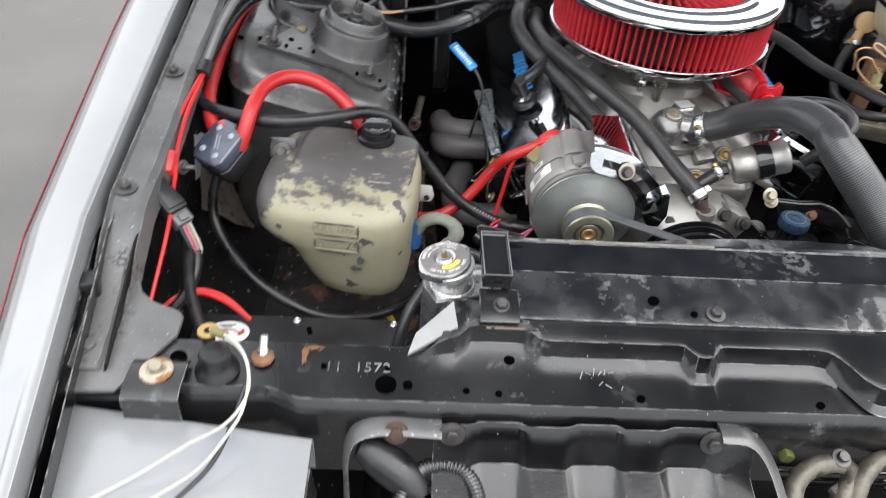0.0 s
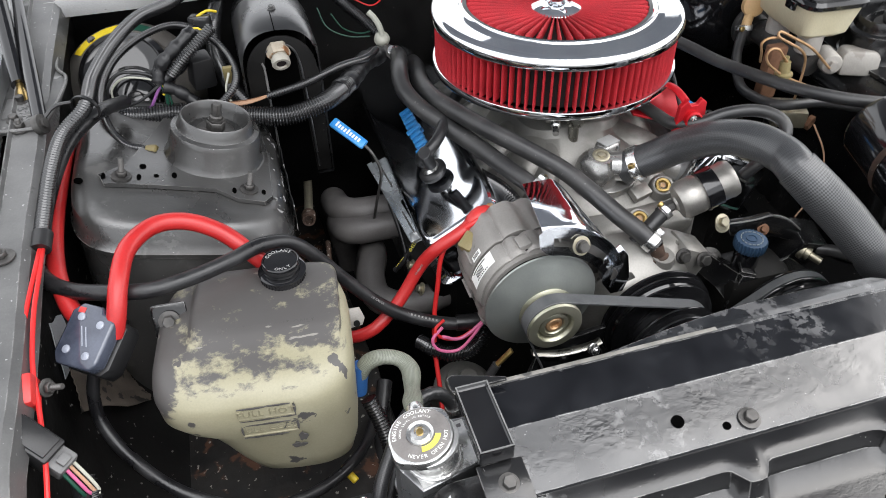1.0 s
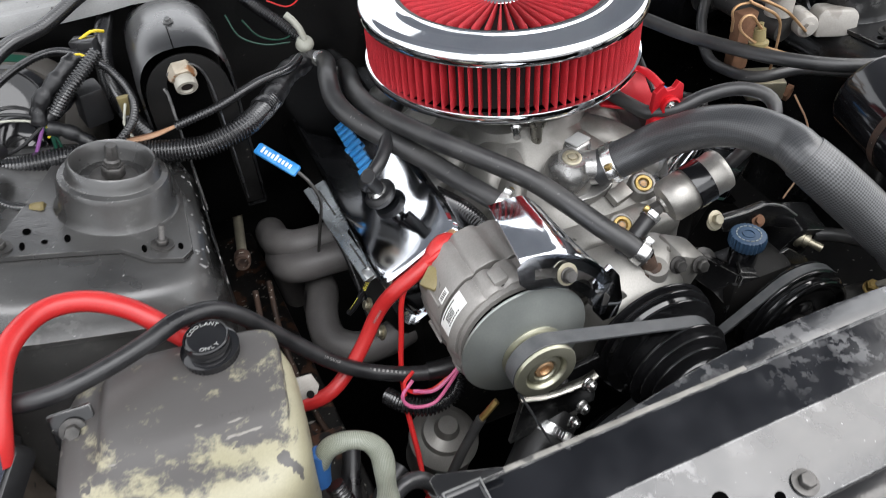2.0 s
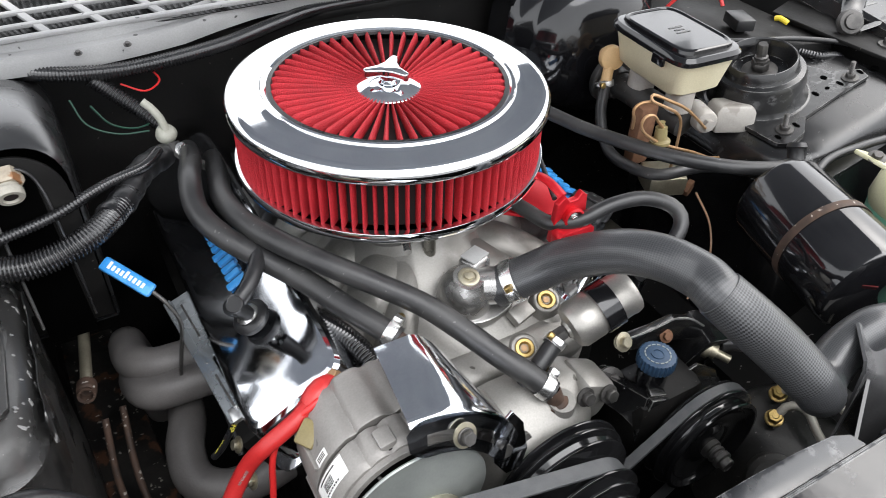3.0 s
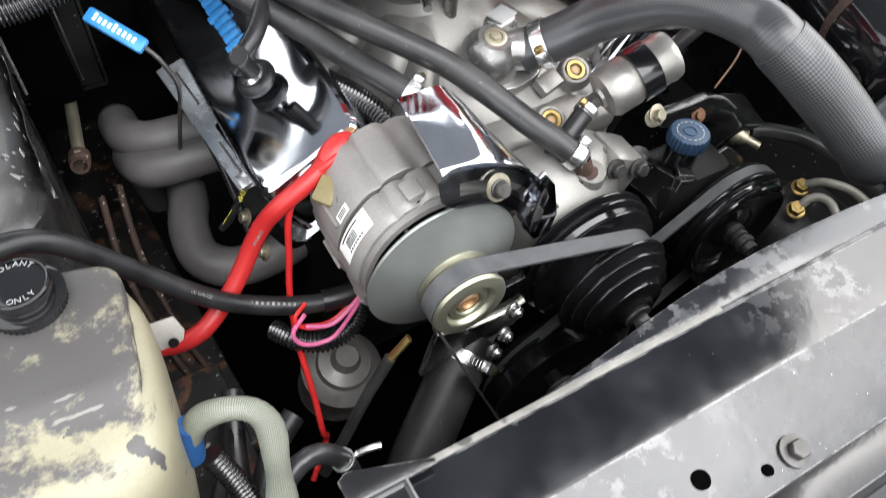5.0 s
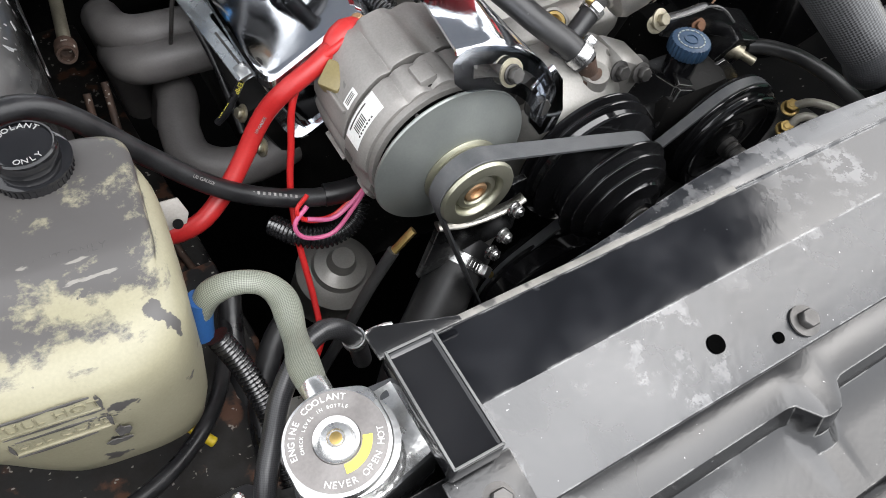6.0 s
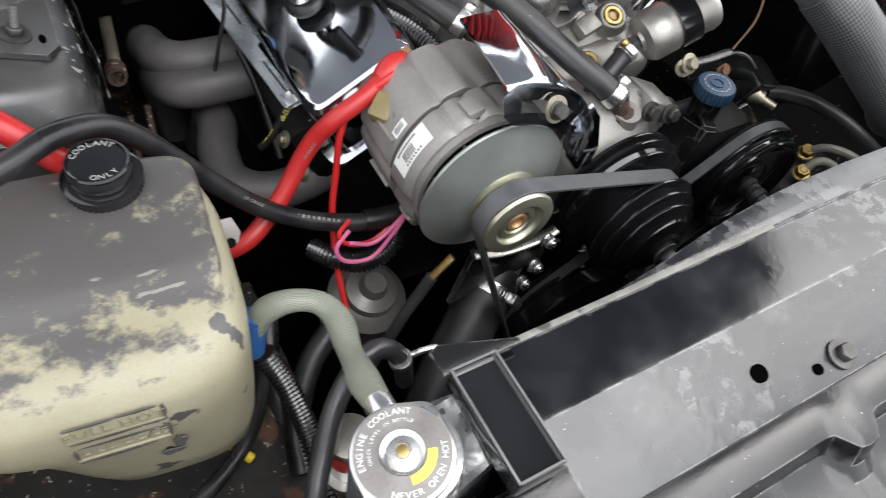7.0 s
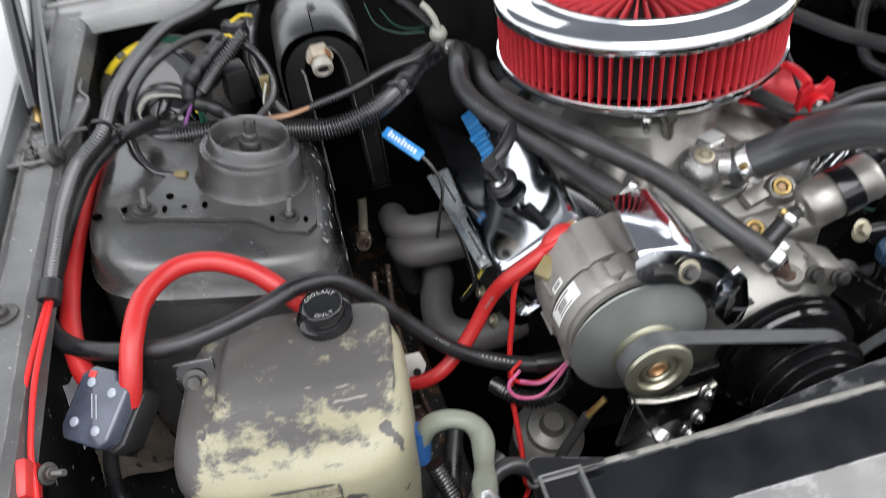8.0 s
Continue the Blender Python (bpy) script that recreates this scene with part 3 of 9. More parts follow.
def clamp_parts(at, axis, r, parent, screw=(0, 0, 1), width=0.012):
    """Worm-drive band and its brass screw round a hose."""
    m = place(at, axis, screw)
    band = lathe([(r, -width / 2), (r + 0.0012, -width / 2), (r + 0.0014, -width / 2 + 0.002), (r + 0.0014, width / 2 - 0.002), (r + 0.0012, width / 2), (r, width / 2)], m, 36, True)
    for k in range(16):
        a = math.pi * 2 * k / 44 + 0.5
        merge(band, box((0.0008, 0.0012, width * 0.5), m @ Matrix.Rotation(a, 4, "Z") @ Matrix.Translation((r + 0.0016, 0, 0))))
    part("band", band, "bright_steel", parent)
    side = m.to_3x3() @ Vector((0, 1, 0))
    tang = m.to_3x3() @ Vector((1, 0, 0))
    p = Vector(at) + side * (r + 0.004)
    merge_bm = box((0.012, 0.007, width * 0.9), Matrix.Translation(p) @ m.to_3x3().to_4x4(), 0.0015)
    part("screw_housing", merge_bm, "bright_steel", parent)
    sc = lathe([(0.0036, 0), (0.0042, 0.001), (0.0042, 0.005), (0.003, 0.006), (0, 0.006)], place(p + tang * 0.006, tang), 12)
    part("screw", sc, "brass", parent, "brass screw")


def words(text, size, m, depth=0.0005, spacing=1.0):
    """Letters of the built-in font as a mesh, centred, on m's xy plane."""
    cu = bpy.data.curves.new("letters", "FONT")
    cu.body, cu.size, cu.extrude, cu.align_x, cu.align_y = text, size, depth, "CENTER", "CENTER"
    cu.space_character = spacing
    cu.resolution_u = 2
    ob = bpy.data.objects.new("letters", cu)
    me = bpy.data.meshes.new_from_object(ob)
    bm = bmesh.new()
    bm.from_mesh(me)
    bmesh.ops.transform(bm, matrix=m, verts=bm.verts)
    bpy.data.objects.remove(ob)
    bpy.data.curves.remove(cu)
    bpy.data.meshes.remove(me)
    return bm


def ring_words(text, size, radius, middle, m, inward=False, spread=1.0):
    """Letters round a circle of m's xy plane; middle: degrees of the text's centre."""
    bm = bmesh.new()
    step = math.degrees(size * 0.78 / radius) * spread
    for i, ch in enumerate(text):
        if ch == " ":
            continue
        k = i - (len(text) - 1) / 2
        a = radians(middle + (k * step if inward else -k * step))
        turn = a + math.pi / 2 if inward else a - math.pi / 2
        merge(bm, words(ch, size, m @ Matrix.Translation((radius * math.cos(a), radius * math.sin(a), 0)) @ Matrix.Rotation(turn, 4, "Z"), 0.0002))
    return bm

# ---- ground and body shell ----
bm = bmesh.new()
bmesh.ops.create_grid(bm, x_segments=2, y_segments=2, size=300)
part("ground", bm, "concrete", None, "smooth grey concrete floor under the car", "floor", kind="structure")


def rim_z(y):
    return 0.925 + 0.12 * (y + 0.106)


def rounded(row, n=4):
    """A row of points with its bends rounded off."""
    out = []
    for i in range(len(row) - 1):
        a, b, c, d = row[max(0, i - 1)], row[i], row[i + 1], row[min(len(row) - 1, i + 2)]
        for k in range(n):
            t = k / n
            out.append(0.5 * (2 * b + (c - a) * t + (2 * a - 5 * b + 4 * c - d) * t * t + (3 * b - a - 3 * c + d) * t ** 3))
    return out + [row[-1]]


def fender(side):
    s = -1 if side == "passenger" else 1
    w = 0.0 if s < 0 else 0.15
    f = thing("fender", (s * 0.8, -0.3, 0.5), "silver painted front fender with a thin red pinstripe", "fender", "front fenders")
    ys = [-1.05 + 0.1 * k for k in range(20)]
    rows, stripe, gut = [], [], []
    for y in ys:
        z = rim_z(y)
        d = max(0.0, -0.55 - y) * 0.10
        xi, xo = w + 0.732 - d - max(0, -0.1 - y) * 0.02, w + 0.806 - d - max(0, -0.1 - y) * 0.06
        rows.append([Vector((s * x, y, zz)) for x, zz in ((xi + 0.004, z - 0.075), (xi + 0.002, z + 0.006), (xi + 0.004, z + 0.017), (xi + 0.010, z + 0.02), (xo - 0.03, z + 0.016), (xo - 0.01, z + 0.009),
                                                          (xo, z + 0.002), (xo + 0.012, z - 0.012), (xo + 0.028, z - 0.06), (xo + 0.045, z - 0.25), (xo + 0.03, z - 0.5))])
        stripe.append([Vector((s * (xo + 0.0165), y, z - 0.009)), Vector((s * (xo + 0.0195), y, z - 0.018))])
        gut.append([Vector((s * x, y, zz)) for x, zz in ((xi + 0.0005, z - 0.012), (xi - 0.004, z - 0.035), (xi - 0.010, z - 0.034), (xi - 0.014, z - 0.004))])
    part("panel", sheet([rounded(row) for row in rows], 0.0015), "silver_paint", f, angle=50)
    part("pinstripe", sheet(stripe, 0.0008), "pinstripe", f, "thin red pinstripe")
    part("gutter", sheet(gut, 0.0012), "black_satin", f, "black rain gutter")
    return f


fender("passenger")
fender("driver")


def inner_apron(s, wide=0.0, skin="flange_grey"):
    a = thing("inner_fender", (s * 0.68, -0.2, 0.6), "black inner fender panel with a bolted flange and dirt stains", "inner fender", "inner fenders", "structure")
    ys = [-0.70 + 0.05 * k for k in range(22)]
    rows = []
    for y in ys:
        z = rim_z(y)
        if s < 0 and y < -0.50:
            z -= (z - 0.830) * min(1.0, (-0.50 - y) / 0.13)
        d = max(0.0, -0.55 - y) * 0.10
        w = 0.0015 * math.sin(y * 19)
        xo, xi = wide + 0.718 - d, wide * 0.6 + 0.682 - d * 0.5 + w
        rows.append([Vector((s * x, y, zz)) for x, zz in ((xo, z + 0.006), (xo - 0.003, z), (xo - 0.02, z - 0.001), (xi + 0.006, z - 0.001), (xi, z - 0.006), (xi - 0.004, z - 0.03))])
    part("flange", sheet(rows, 0.0018), skin, a, "dull bolted flange")
    wall = []
    for y in ys:
        z = rim_z(y)
        d = max(0.0, -0.55 - y) * 0.10
        wall.append([Vector((s * x, y, zz)) for x, zz in ((wide * 0.6 + 0.684 - d, z - 0.015), (0.69 + wide * 0.5, z - 0.09), (0.685, 0.74), (0.665, 0.66), (0.60, 0.60), (0.52, 0.56), (0.44, 0.50), (0.40, 0.30))])
    part("wall", sheet(wall, 0.002), "splash_black", a)
    return a


apron = inner_apron(-1)
inner_apron(1, 0.15, "black_satin")
for y in (-0.055, -0.268, -0.487):
    part("flange_bolt", bolt_bm((-0.706, y, rim_z(y) + 0.0015), (0, 0, 1), 0.0065, 0.012, 2.0), "dark_bolt", apron, "dark bolt on a washer")
# brown grime and peeling paint on the passenger apron
def apron_patch(name, corners, material, label, ridge=0.0):
    """A thin uneven patch between four corners lying on the panel."""
    a, b, c, d = (Vector(q) for q in corners)
    rows = []
    for i in range(9):
        u = i / 8
        row = []
        for j in range(45):
            v = j / 44
            e = 0.05 * math.sin(9 * u + 2) * (v - 0.5)
            row.append(a.lerp(b, u + 0.015 * math.sin(11 * v)).lerp(d.lerp(c, u + 0.02 * math.sin(8 * v + 1)), v + e) + Vector((0.003 + ridge * abs(math.sin(34 * v + 2 * math.sin(7 * u))), 0, 0.003)))
        rows.append(row)
    return part(name, sheet(rows, 0.001), material, apron, label)


apron_patch("primer_patch", ((-0.690, -0.290, 0.824), (-0.688, -0.255, 0.806), (-0.684, -0.270, 0.748), (-0.687, -0.325, 0.776)), "primer_grey", "pale grey primer patch")
apron_patch("grime_patch", ((-0.689, -0.272, 0.794), (-0.672, -0.097, 0.583), (-0.636, -0.262, 0.638), (-0.682, -0.344, 0.741)), "brown_stain", "ridged brown grime patch", 0.0016)
bm = bmesh.new()
merge(bm, prism([(-0.70, -0.63), (-0.60, -0.60), (-0.34, -0.60), (-0.34, -0.25), (-0.60, -0.25), (-0.70, -0.3)], 0.56, 0.60, Matrix(), 0.004))
part("lower_rail", bm, "rusty_floor", None, "rusty dirty frame rail shelf below the radiator end", "frame rail", kind="structure")

bm = box((1.46, 0.01, 0.62), Matrix.Translation((0, 0.325, 0.66)), 0.002)
bm2 = box((0.085, 0.62, 0.10), Matrix.Translation((-0.380, 0.02, 0.42)) @ Matrix.Rotation(0.06, 4, "Z"), 0.006)
part("frame_rail", bm2, "rusty_floor", None, "rusty dirty frame rail beside the exhaust header", "frame rail", kind="structure")
part("firewall", bm, "black_dark", None, "black firewall at the back of the engine bay", "firewall", kind="structure")
# added sheet, coloured near-black for the deep shade below the engine
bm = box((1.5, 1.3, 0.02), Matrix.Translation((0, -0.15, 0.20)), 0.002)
part("underbody", bm, "shade_black", None, "near-black sheet standing in for the shade beneath the engine", "underbody", kind="structure")


def cowl():
    c = thing("cowl_panel", (0, 0.4, 0.96), "light grey cowl panel with mesh air intakes", "cowl", kind="structure")
    xs = [-0.74 + 0.02 * k for k in range(75)]

    edge = [(-0.75, 0.238), (-0.55, 0.238), (-0.46, 0.246), (-0.42, 0.255), (-0.325, 0.245), (-0.268, 0.240), (-0.216, 0.246), (-0.163, 0.255), (-0.107, 0.278), (-0.048, 0.297), (0.05, 0.305), (0.5, 0.305), (0.76, 0.34)]

    def front(x):
        for (xa, ya), (xb, yb) in zip(edge, edge[1:]):
            if x <= xb:
                return ya + (yb - ya) * (x - xa) / (xb - xa)
        return 0.34
    rows = []
    for x in xs:
        y = front(x)
        rows.append([Vector((x, y, 0.946)), Vector((x, y + 0.001, 0.962)), Vector((x, y + 0.006, 0.968)), Vector((x, y + 0.022, 0.968)), Vector((x, y + 0.028, 0.973)), Vector((x, max(y + 0.030, 0.272), 0.9745)), Vector((x, max(y + 0.034, 0.280), 0.9765))])
    part("lip", sheet(rows, 0.0015), "cowl_grey", c)
    for k, x in enumerate((-0.70, -0.60, -0.50, -0.425, -0.36, -0.295, -0.225, -0.15, -0.05, 0.08, 0.2, 0.35, 0.5, 0.65)):
        part("grille_bar", box((0.010, 0.36, 0.005), Matrix.Translation((x, 0.455, 0.9765)) @ Matrix.Rotation(0.30, 4, "Z"), 0.0015), "cowl_grey", c)
    for y, w in ((0.281, 0.010), (0.318, 0.009), (0.362, 0.010), (0.42, 0.011), (0.52, 0.012), (0.63, 0.012)):
        part("grille_bar", box((1.46, w, 0.005), Matrix.Translation((0, y, 0.978)), 0.0015), "cowl_grey", c)
    mesh_bm = bmesh.new()
    for k in range(96):
        merge(mesh_bm, box((1.44, 0.0012, 0.0016), Matrix.Translation((0, 0.278 + k * 0.0037, 0.971))))
    for k in range(160):
        merge(mesh_bm, box((0.0012, 0.34, 0.0016), Matrix.Translation((-0.72 + k * 0.009, 0.455, 0.9705))))
    part("screen", mesh_bm, "black_plastic", c, "black wire screen", kind="stuff")
    part("plenum", box((1.46, 0.36, 0.01), Matrix.Translation((0, 0.48, 0.93)), 0.001), "black_dark", c)
    for x in (-0.235, -0.18):
        part("retainer", bolt_bm((x - 0.05, 0.232, 0.9685), (0, -0.2, 1), 0.003), "dark_bolt", c)
    return c


cowl()

# raised hood above the bay
hd = thing("hood", (0, 0.36, 1.21), "raised hood seen from its black underside", "hood")
part("skin", sheet([[Vector((x, 0.36 - 0.86 * t, 1.21 + 0.76 * t + 0.02 * math.sin(3 * t))) for t in (0, 0.25, 0.5, 0.75, 1.0)] for x in (-0.68, -0.35, 0.08, 0.5, 0.86)], 0.02), "hood_under", hd)


def gas_strut(s, out=0.0):
    g = thing("hood_strut", (s * 0.72, 0.07, 0.90), "black gas strut with a chrome rod holding the hood", "gas strut", "hood struts")
    a, b = Vector((s * 0.712 + out, 0.030, 0.948)), Vector((s * 0.735 + out, 0.175, 1.02))
    b = a + (b - a).normalized() * 0.5
    part("cylinder", tube([a, a.lerp(b, 0.5), b], 0.0105, seg=16, step=0.05), "gloss_black", g)
    part("ball_end", lathe([(0, 0), (0.006, 0.001), (0.006, 0.016), (0.0045, 0.022), (0.0045, 0.034), (0, 0.034)], place(a - (b - a).normalized() * 0.030, b - a), 14), "brass", g)
    part("bracket", box((0.04, 0.05, 0.004), Matrix.Translation((s * 0.710 + out, -0.005, 0.934)), 0.001), "flange_grey", g)
    part("ball_stud", lathe([(0.010, 0), (0.010, 0.003), (0.005, 0.004), (0.005, 0.010), (0, 0.012)], Matrix.Translation((s * 0.711 + out, 0.004, 0.936)), 14), "dark_bolt", g)
    return g


gas_strut(-1)
gas_strut(1, 0.09)
ha = thing("hinge_assembly", (0.74, -0.05, 0.91), "black curved hood hinge arm with a bare pivot bolt", "hinge")
part("arm", tube([(0.93, 0.16, 1.06), (0.85, 0.06, 0.99), (0.80, 0.0, 0.950), (0.775, -0.022, 0.932), (0.752, -0.040, 0.925)], 0.017, seg=14, flat=0.45, step=0.008), "black_satin", ha)
part("pivot", lathe([(0.019, -0.006), (0.020, 0.0), (0.017, 0.005), (0.012, 0.006), (0.011, 0.010), (0, 0.011)], place((0.738, -0.048, 0.926), (-0.45, -0.7, 0.5)), 24), "dark_bolt", ha, "bare steel pivot")
part("link", tube([(0.745, -0.060, 0.918), (0.772, -0.068, 0.926), (0.80, -0.070, 0.935)], 0.006, seg=8, flat=0.4), "flange_grey", ha)
part("base", prism([(0.715, -0.16), (0.80, -0.16), (0.82, 0.10), (0.70, 0.06), (0.705, -0.05)], 0.905, 0.911, Matrix(), 0.002), "black_dark", ha, "black flange plate")
part("base_bolt", bolt_bm((0.752, -0.108, 0.911), (0, 0, 1), 0.009, 0, 1.6), "dark_bolt", ha)
hg = thing("hinge_assembly", (-0.70, 0.12, 0.93), "grey slotted steel hinge plate on the fender flange", "hinge")
part("base_plate", prism([(-0.745, -0.058), (-0.69, -0.062), (-0.680, -0.055), (-0.668, 0.0), (-0.664, 0.059), (-0.678, 0.088), (-0.682, 0.132), (-0.692, 0.17), (-0.69, 0.24), (-0.672, 0.30), (-0.66, 0.45), (-0.745, 0.45)], 0.928, 0.934, Matrix(), 0.0015), "hinge_grey", hg)
part("arm", tube([(-0.680, -0.068, 0.940), (-0.696, 0.040, 0.966), (-0.715, 0.168, 0.998), (-0.735, 0.30, 1.03)], 0.0085, seg=12, step=0.03, flat=0.7), "gloss_black", hg, "black link arm")
part("arm_end", lathe([(0.012, -0.004), (0.012, 0.004), (0.006, 0.005), (0.006, 0.008), (0, 0.008)], place((-0.680, -0.068, 0.941), (0.9, -0.2, 0.3)), 20), "dark_bolt", hg)
part("raised_edge", tube([(-0.738, -0.060, 0.935), (-0.690, -0.063, 0.935), (-0.679, -0.055, 0.936), (-0.668, 0.0, 0.936), (-0.664, 0.058, 0.936), (-0.678, 0.090, 0.936), (-0.682, 0.132, 0.936), (-0.692, 0.17, 0.936), (-0.690, 0.24, 0.936)], 0.0022, seg=8, step=0.006), "flange_grey", hg, "rolled edge")
for p in ((-0.705, 0.03), (-0.70, 0.19), (-0.715, -0.035)):
    part("hinge_bolt", bolt_bm((p[0], p[1], 0.934), (0, 0, 1), 0.006), "dark_bolt", hg)
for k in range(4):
    # hinge slots are flat ovals painted near-black for the shade inside
    part("slot", prism([(0.009 * math.cos(a), 0.005 * math.sin(a)) for a in (math.pi * 2 * i / 14 for i in range(14))], 0, 0.0012, Matrix.Translation((-0.705 + 0.006 * (k % 2), 0.075 + 0.03 * k, 0.9335))), "shade_black", hg)


# ---- radiator support and front stampings ----
def radiator_support():
    r = thing("radiator_support", (0, -0.69, 0.8), "black pressed steel radiator support with chips and holes", "radiator support", kind="structure")
    xs = [-0.70 + 0.005 * k for k in range(281)]

    def lift(x):
        """How far the middle of the bar is stepped up: pockets and ridges."""
        def bump(c, w, e=0.012):
            return 1 / (1 + math.exp(-(x - (c - w)) / e * 2.5)) * 1 / (1 + math.exp((x - (c + w)) / e * 2.5))
        ridge = 1 / (1 + math.exp(-(x + 0.365) / 0.006))
        pocket = bump(-0.30, 0.035, 0.008)
        block = 1 / (1 + math.exp(-(x - 0.048) / 0.006))
        return ridge, pocket - 0.9 * bump(-0.097, 0.013, 0.005) - 2.9 * block
    rows = []
    for x in xs:
        k, p = lift(x)
        zt = 0.822
        y0 = -0.728 + 0.012 * min(1, max(0, (-0.49 - x) / 0.03))
        mid = 0.85 * k + zt * (1 - k)
        yr = -0.662 + 0.017 * p
        yb = -0.6 - 0.0475 * (1 - k)
        rows.append([Vector(q) for q in ((x, y0 + 0.012, 0.70), (x, y0 + 0.004, 0.755), (x, y0, 0.806), (x, y0 + 0.003, 0.816), (x, y0 + 0.009, zt), (x, -0.690, zt + 0.002 * k), (x, yr - 0.014, zt + 0.004 * k), (x, yr - 0.005, zt + (mid - zt) * 0.35),
                                         (x, yr, mid), (x, yr + 0.006, mid + 0.002 * k), (x, -0.640 - 0.012 * (1 - k), mid + 0.004 * k), (x, yb, (0.8405 * k + 0.817 * (1 - k))), (x, yb + 0.002, 0.77), (x, yb, 0.62))])
    part("cross_bar", sheet(rows, 0.0015), "black_satin", r)
    end = prism([(-0.715, -0.724), (-0.656, -0.721), (-0.617, -0.650), (-0.617, -0.626), (-0.623, -0.618), (-0.652, -0.606), (-0.668, -0.592), (-0.678, -0.57), (-0.71, -0.555)], 0.822, 0.8275, Matrix(), 0.002)
    # added pale wedge: sky reflection of the end slope put into colour
    part("end_sheen", loft([[Vector(q) + Vector((0, 0, d)) for q in ((-0.389, -0.665, 0.827), (-0.382, -0.650, 0.841), (-0.345, -0.622, 0.860), (-0.341, -0.652, 0.855))] for d in (-0.003, 0.0)]), "bare_sheen_grey", r, "pale wedge painted for the sky sheen on the ridge's end slope")
    part("corner_plate", end, "flange_grey", r, "grey lapped corner plate")
    # discs coloured as the dark of holes; the bar itself stays closed
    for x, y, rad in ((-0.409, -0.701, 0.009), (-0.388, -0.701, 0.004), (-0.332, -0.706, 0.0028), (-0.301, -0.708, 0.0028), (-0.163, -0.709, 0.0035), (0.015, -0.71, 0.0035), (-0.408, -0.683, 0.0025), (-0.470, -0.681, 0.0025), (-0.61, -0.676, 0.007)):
        part("hole_shade", lathe([(0, 0), (rad, 0), (rad * 1.12, 0.0004), (rad * 1.12, -0.003)], Matrix.Translation((x, y, 0.8243)), 20), "shade_black", r)
    part("stamped_digits", words("11  1572", 0.0165, Matrix.Translation((-0.437, -0.682, 0.8238)), 0.0004, 1.1), "flange_grey", r, "stamped chalky digits")
    for x, y in ((-0.694, -0.672), ):
        part("corner_bolt", bolt_bm((x, y, 0.8265), (0, 0, 1), 0.007, 0, 1.9), "flange_grey", r)
    part("rust_lip", box((0.052, 0.002, 0.0022), Matrix.Translation((-0.287, -0.6508, 0.8533)), 0.0006), "brown_stain", r, "dusty edge of a pocket")
    # another painted dark disc in place of an opening
    part("hole_shade", lathe([(0, 0), (0.0045, 0), (0.0055, 0.0006), (0.0055, -0.003)], Matrix.Translation((-0.288, -0.668, 0.8262)), 18), "shade_black", r)
    for ox, oy, hx, hy in ((-0.490, -0.667, 0.003, 0.012), (-0.482, -0.658, 0.009, 0.0025), (-0.476, -0.66, 0.002, 0.002)):
        part("rust_edge", prism([(ox + hx * (1 + 0.35 * math.sin(5 * a)) * math.cos(a), oy + hy * (1 + 0.25 * math.cos(7 * a)) * math.sin(a)) for a in (math.pi * 2 * i / 18 for i in range(18))], 0.8225, 0.8236), "rust", r, "rust blister")
    for k, (x, y, a, w) in enumerate(((-0.218, -0.684, 1.2, 0.010), (-0.211, -0.682, -0.4, 0.006), (-0.205, -0.680, 1.3, 0.011), (-0.199, -0.681, 0.9, 0.007), (-0.194, -0.678, 1.35, 0.011), (-0.188, -0.680, 0.3, 0.006), (-0.200, -0.694, 0.8, 0.007), (-0.193, -0.697, -0.7, 0.007), (-0.180, -0.699, 1.1, 0.005))):
        part("chalk_bar", box((w, 0.0011, 0.0004), Matrix.Translation((x, y, 0.8262)) @ Matrix.Rotation(a, 4, "Z")), "faded_print", r, "chalk scrawl bar")
    return r


radiator_support()
# flange hole: a near-black disc painted for its inner shade
part("hole_shade", lathe([(0, 0), (0.0105, 0), (0.0125, 0.0006), (0.0125, -0.003)], place((-0.708, -0.552, 0.8445), (0.0, 0.1, 1)), 24), "shade_black", apron)
sb = thing("fender_bumper", (-0.718, -0.600, 0.838), "square black rubber stop on the fender flange", "rubber bumper")
part("rubber_block", box((0.030, 0.024, 0.022), Matrix.Translation((-0.718, -0.606, 0.846)) @ Matrix.Rotation(0.3, 4, "Z"), 0.004), "rubber", sb)
part("clip", box((0.008, 0.016, 0.030), Matrix.Translation((-0.734, -0.598, 0.850)) @ Matrix.Rotation(0.3, 4, "Z"), 0.002), "dark_bolt", sb, "steel clip")
mb = thing("mount_bracket", (-0.622, -0.70, 0.826), "black clip bracket with a corroded bolt", "bracket")
part("clip", sheet([[Vector((-0.622 + dx, y, z)) for y, z in ((-0.683, 0.827), (-0.69, 0.832), (-0.722, 0.833), (-0.732, 0.828), (-0.735, 0.79))] for dx in (-0.026, -0.024, 0.024, 0.026)], 0.0025), "black_satin", mb)
part("bolt", bolt_bm((-0.622, -0.702, 0.8335), (0, 0, 1), 0.007, 0, 1.3), "zinc", mb, "corroded bolt")
part("washer", lathe([(0.006, 0), (0.0155, 0.0), (0.0150, 0.0018), (0.006, 0.002)], Matrix.Translation((-0.622, -0.702, 0.8332)), 26), "rusty_washer", mb, "rusty washer")
bs = thing("hood_bumper", (-0.57, -0.69, 0.824), "round black rubber hood bumper", "rubber bumper")
part("rubber_post", lathe([(0.021, 0), (0.0205, 0.003), (0.0165, 0.007), (0.0150, 0.015), (0.0148, 0.022), (0.0125, 0.0255), (0, 0.026)], Matrix.Translation((-0.57, -0.69, 0.824)), 28), "rubber", bs)
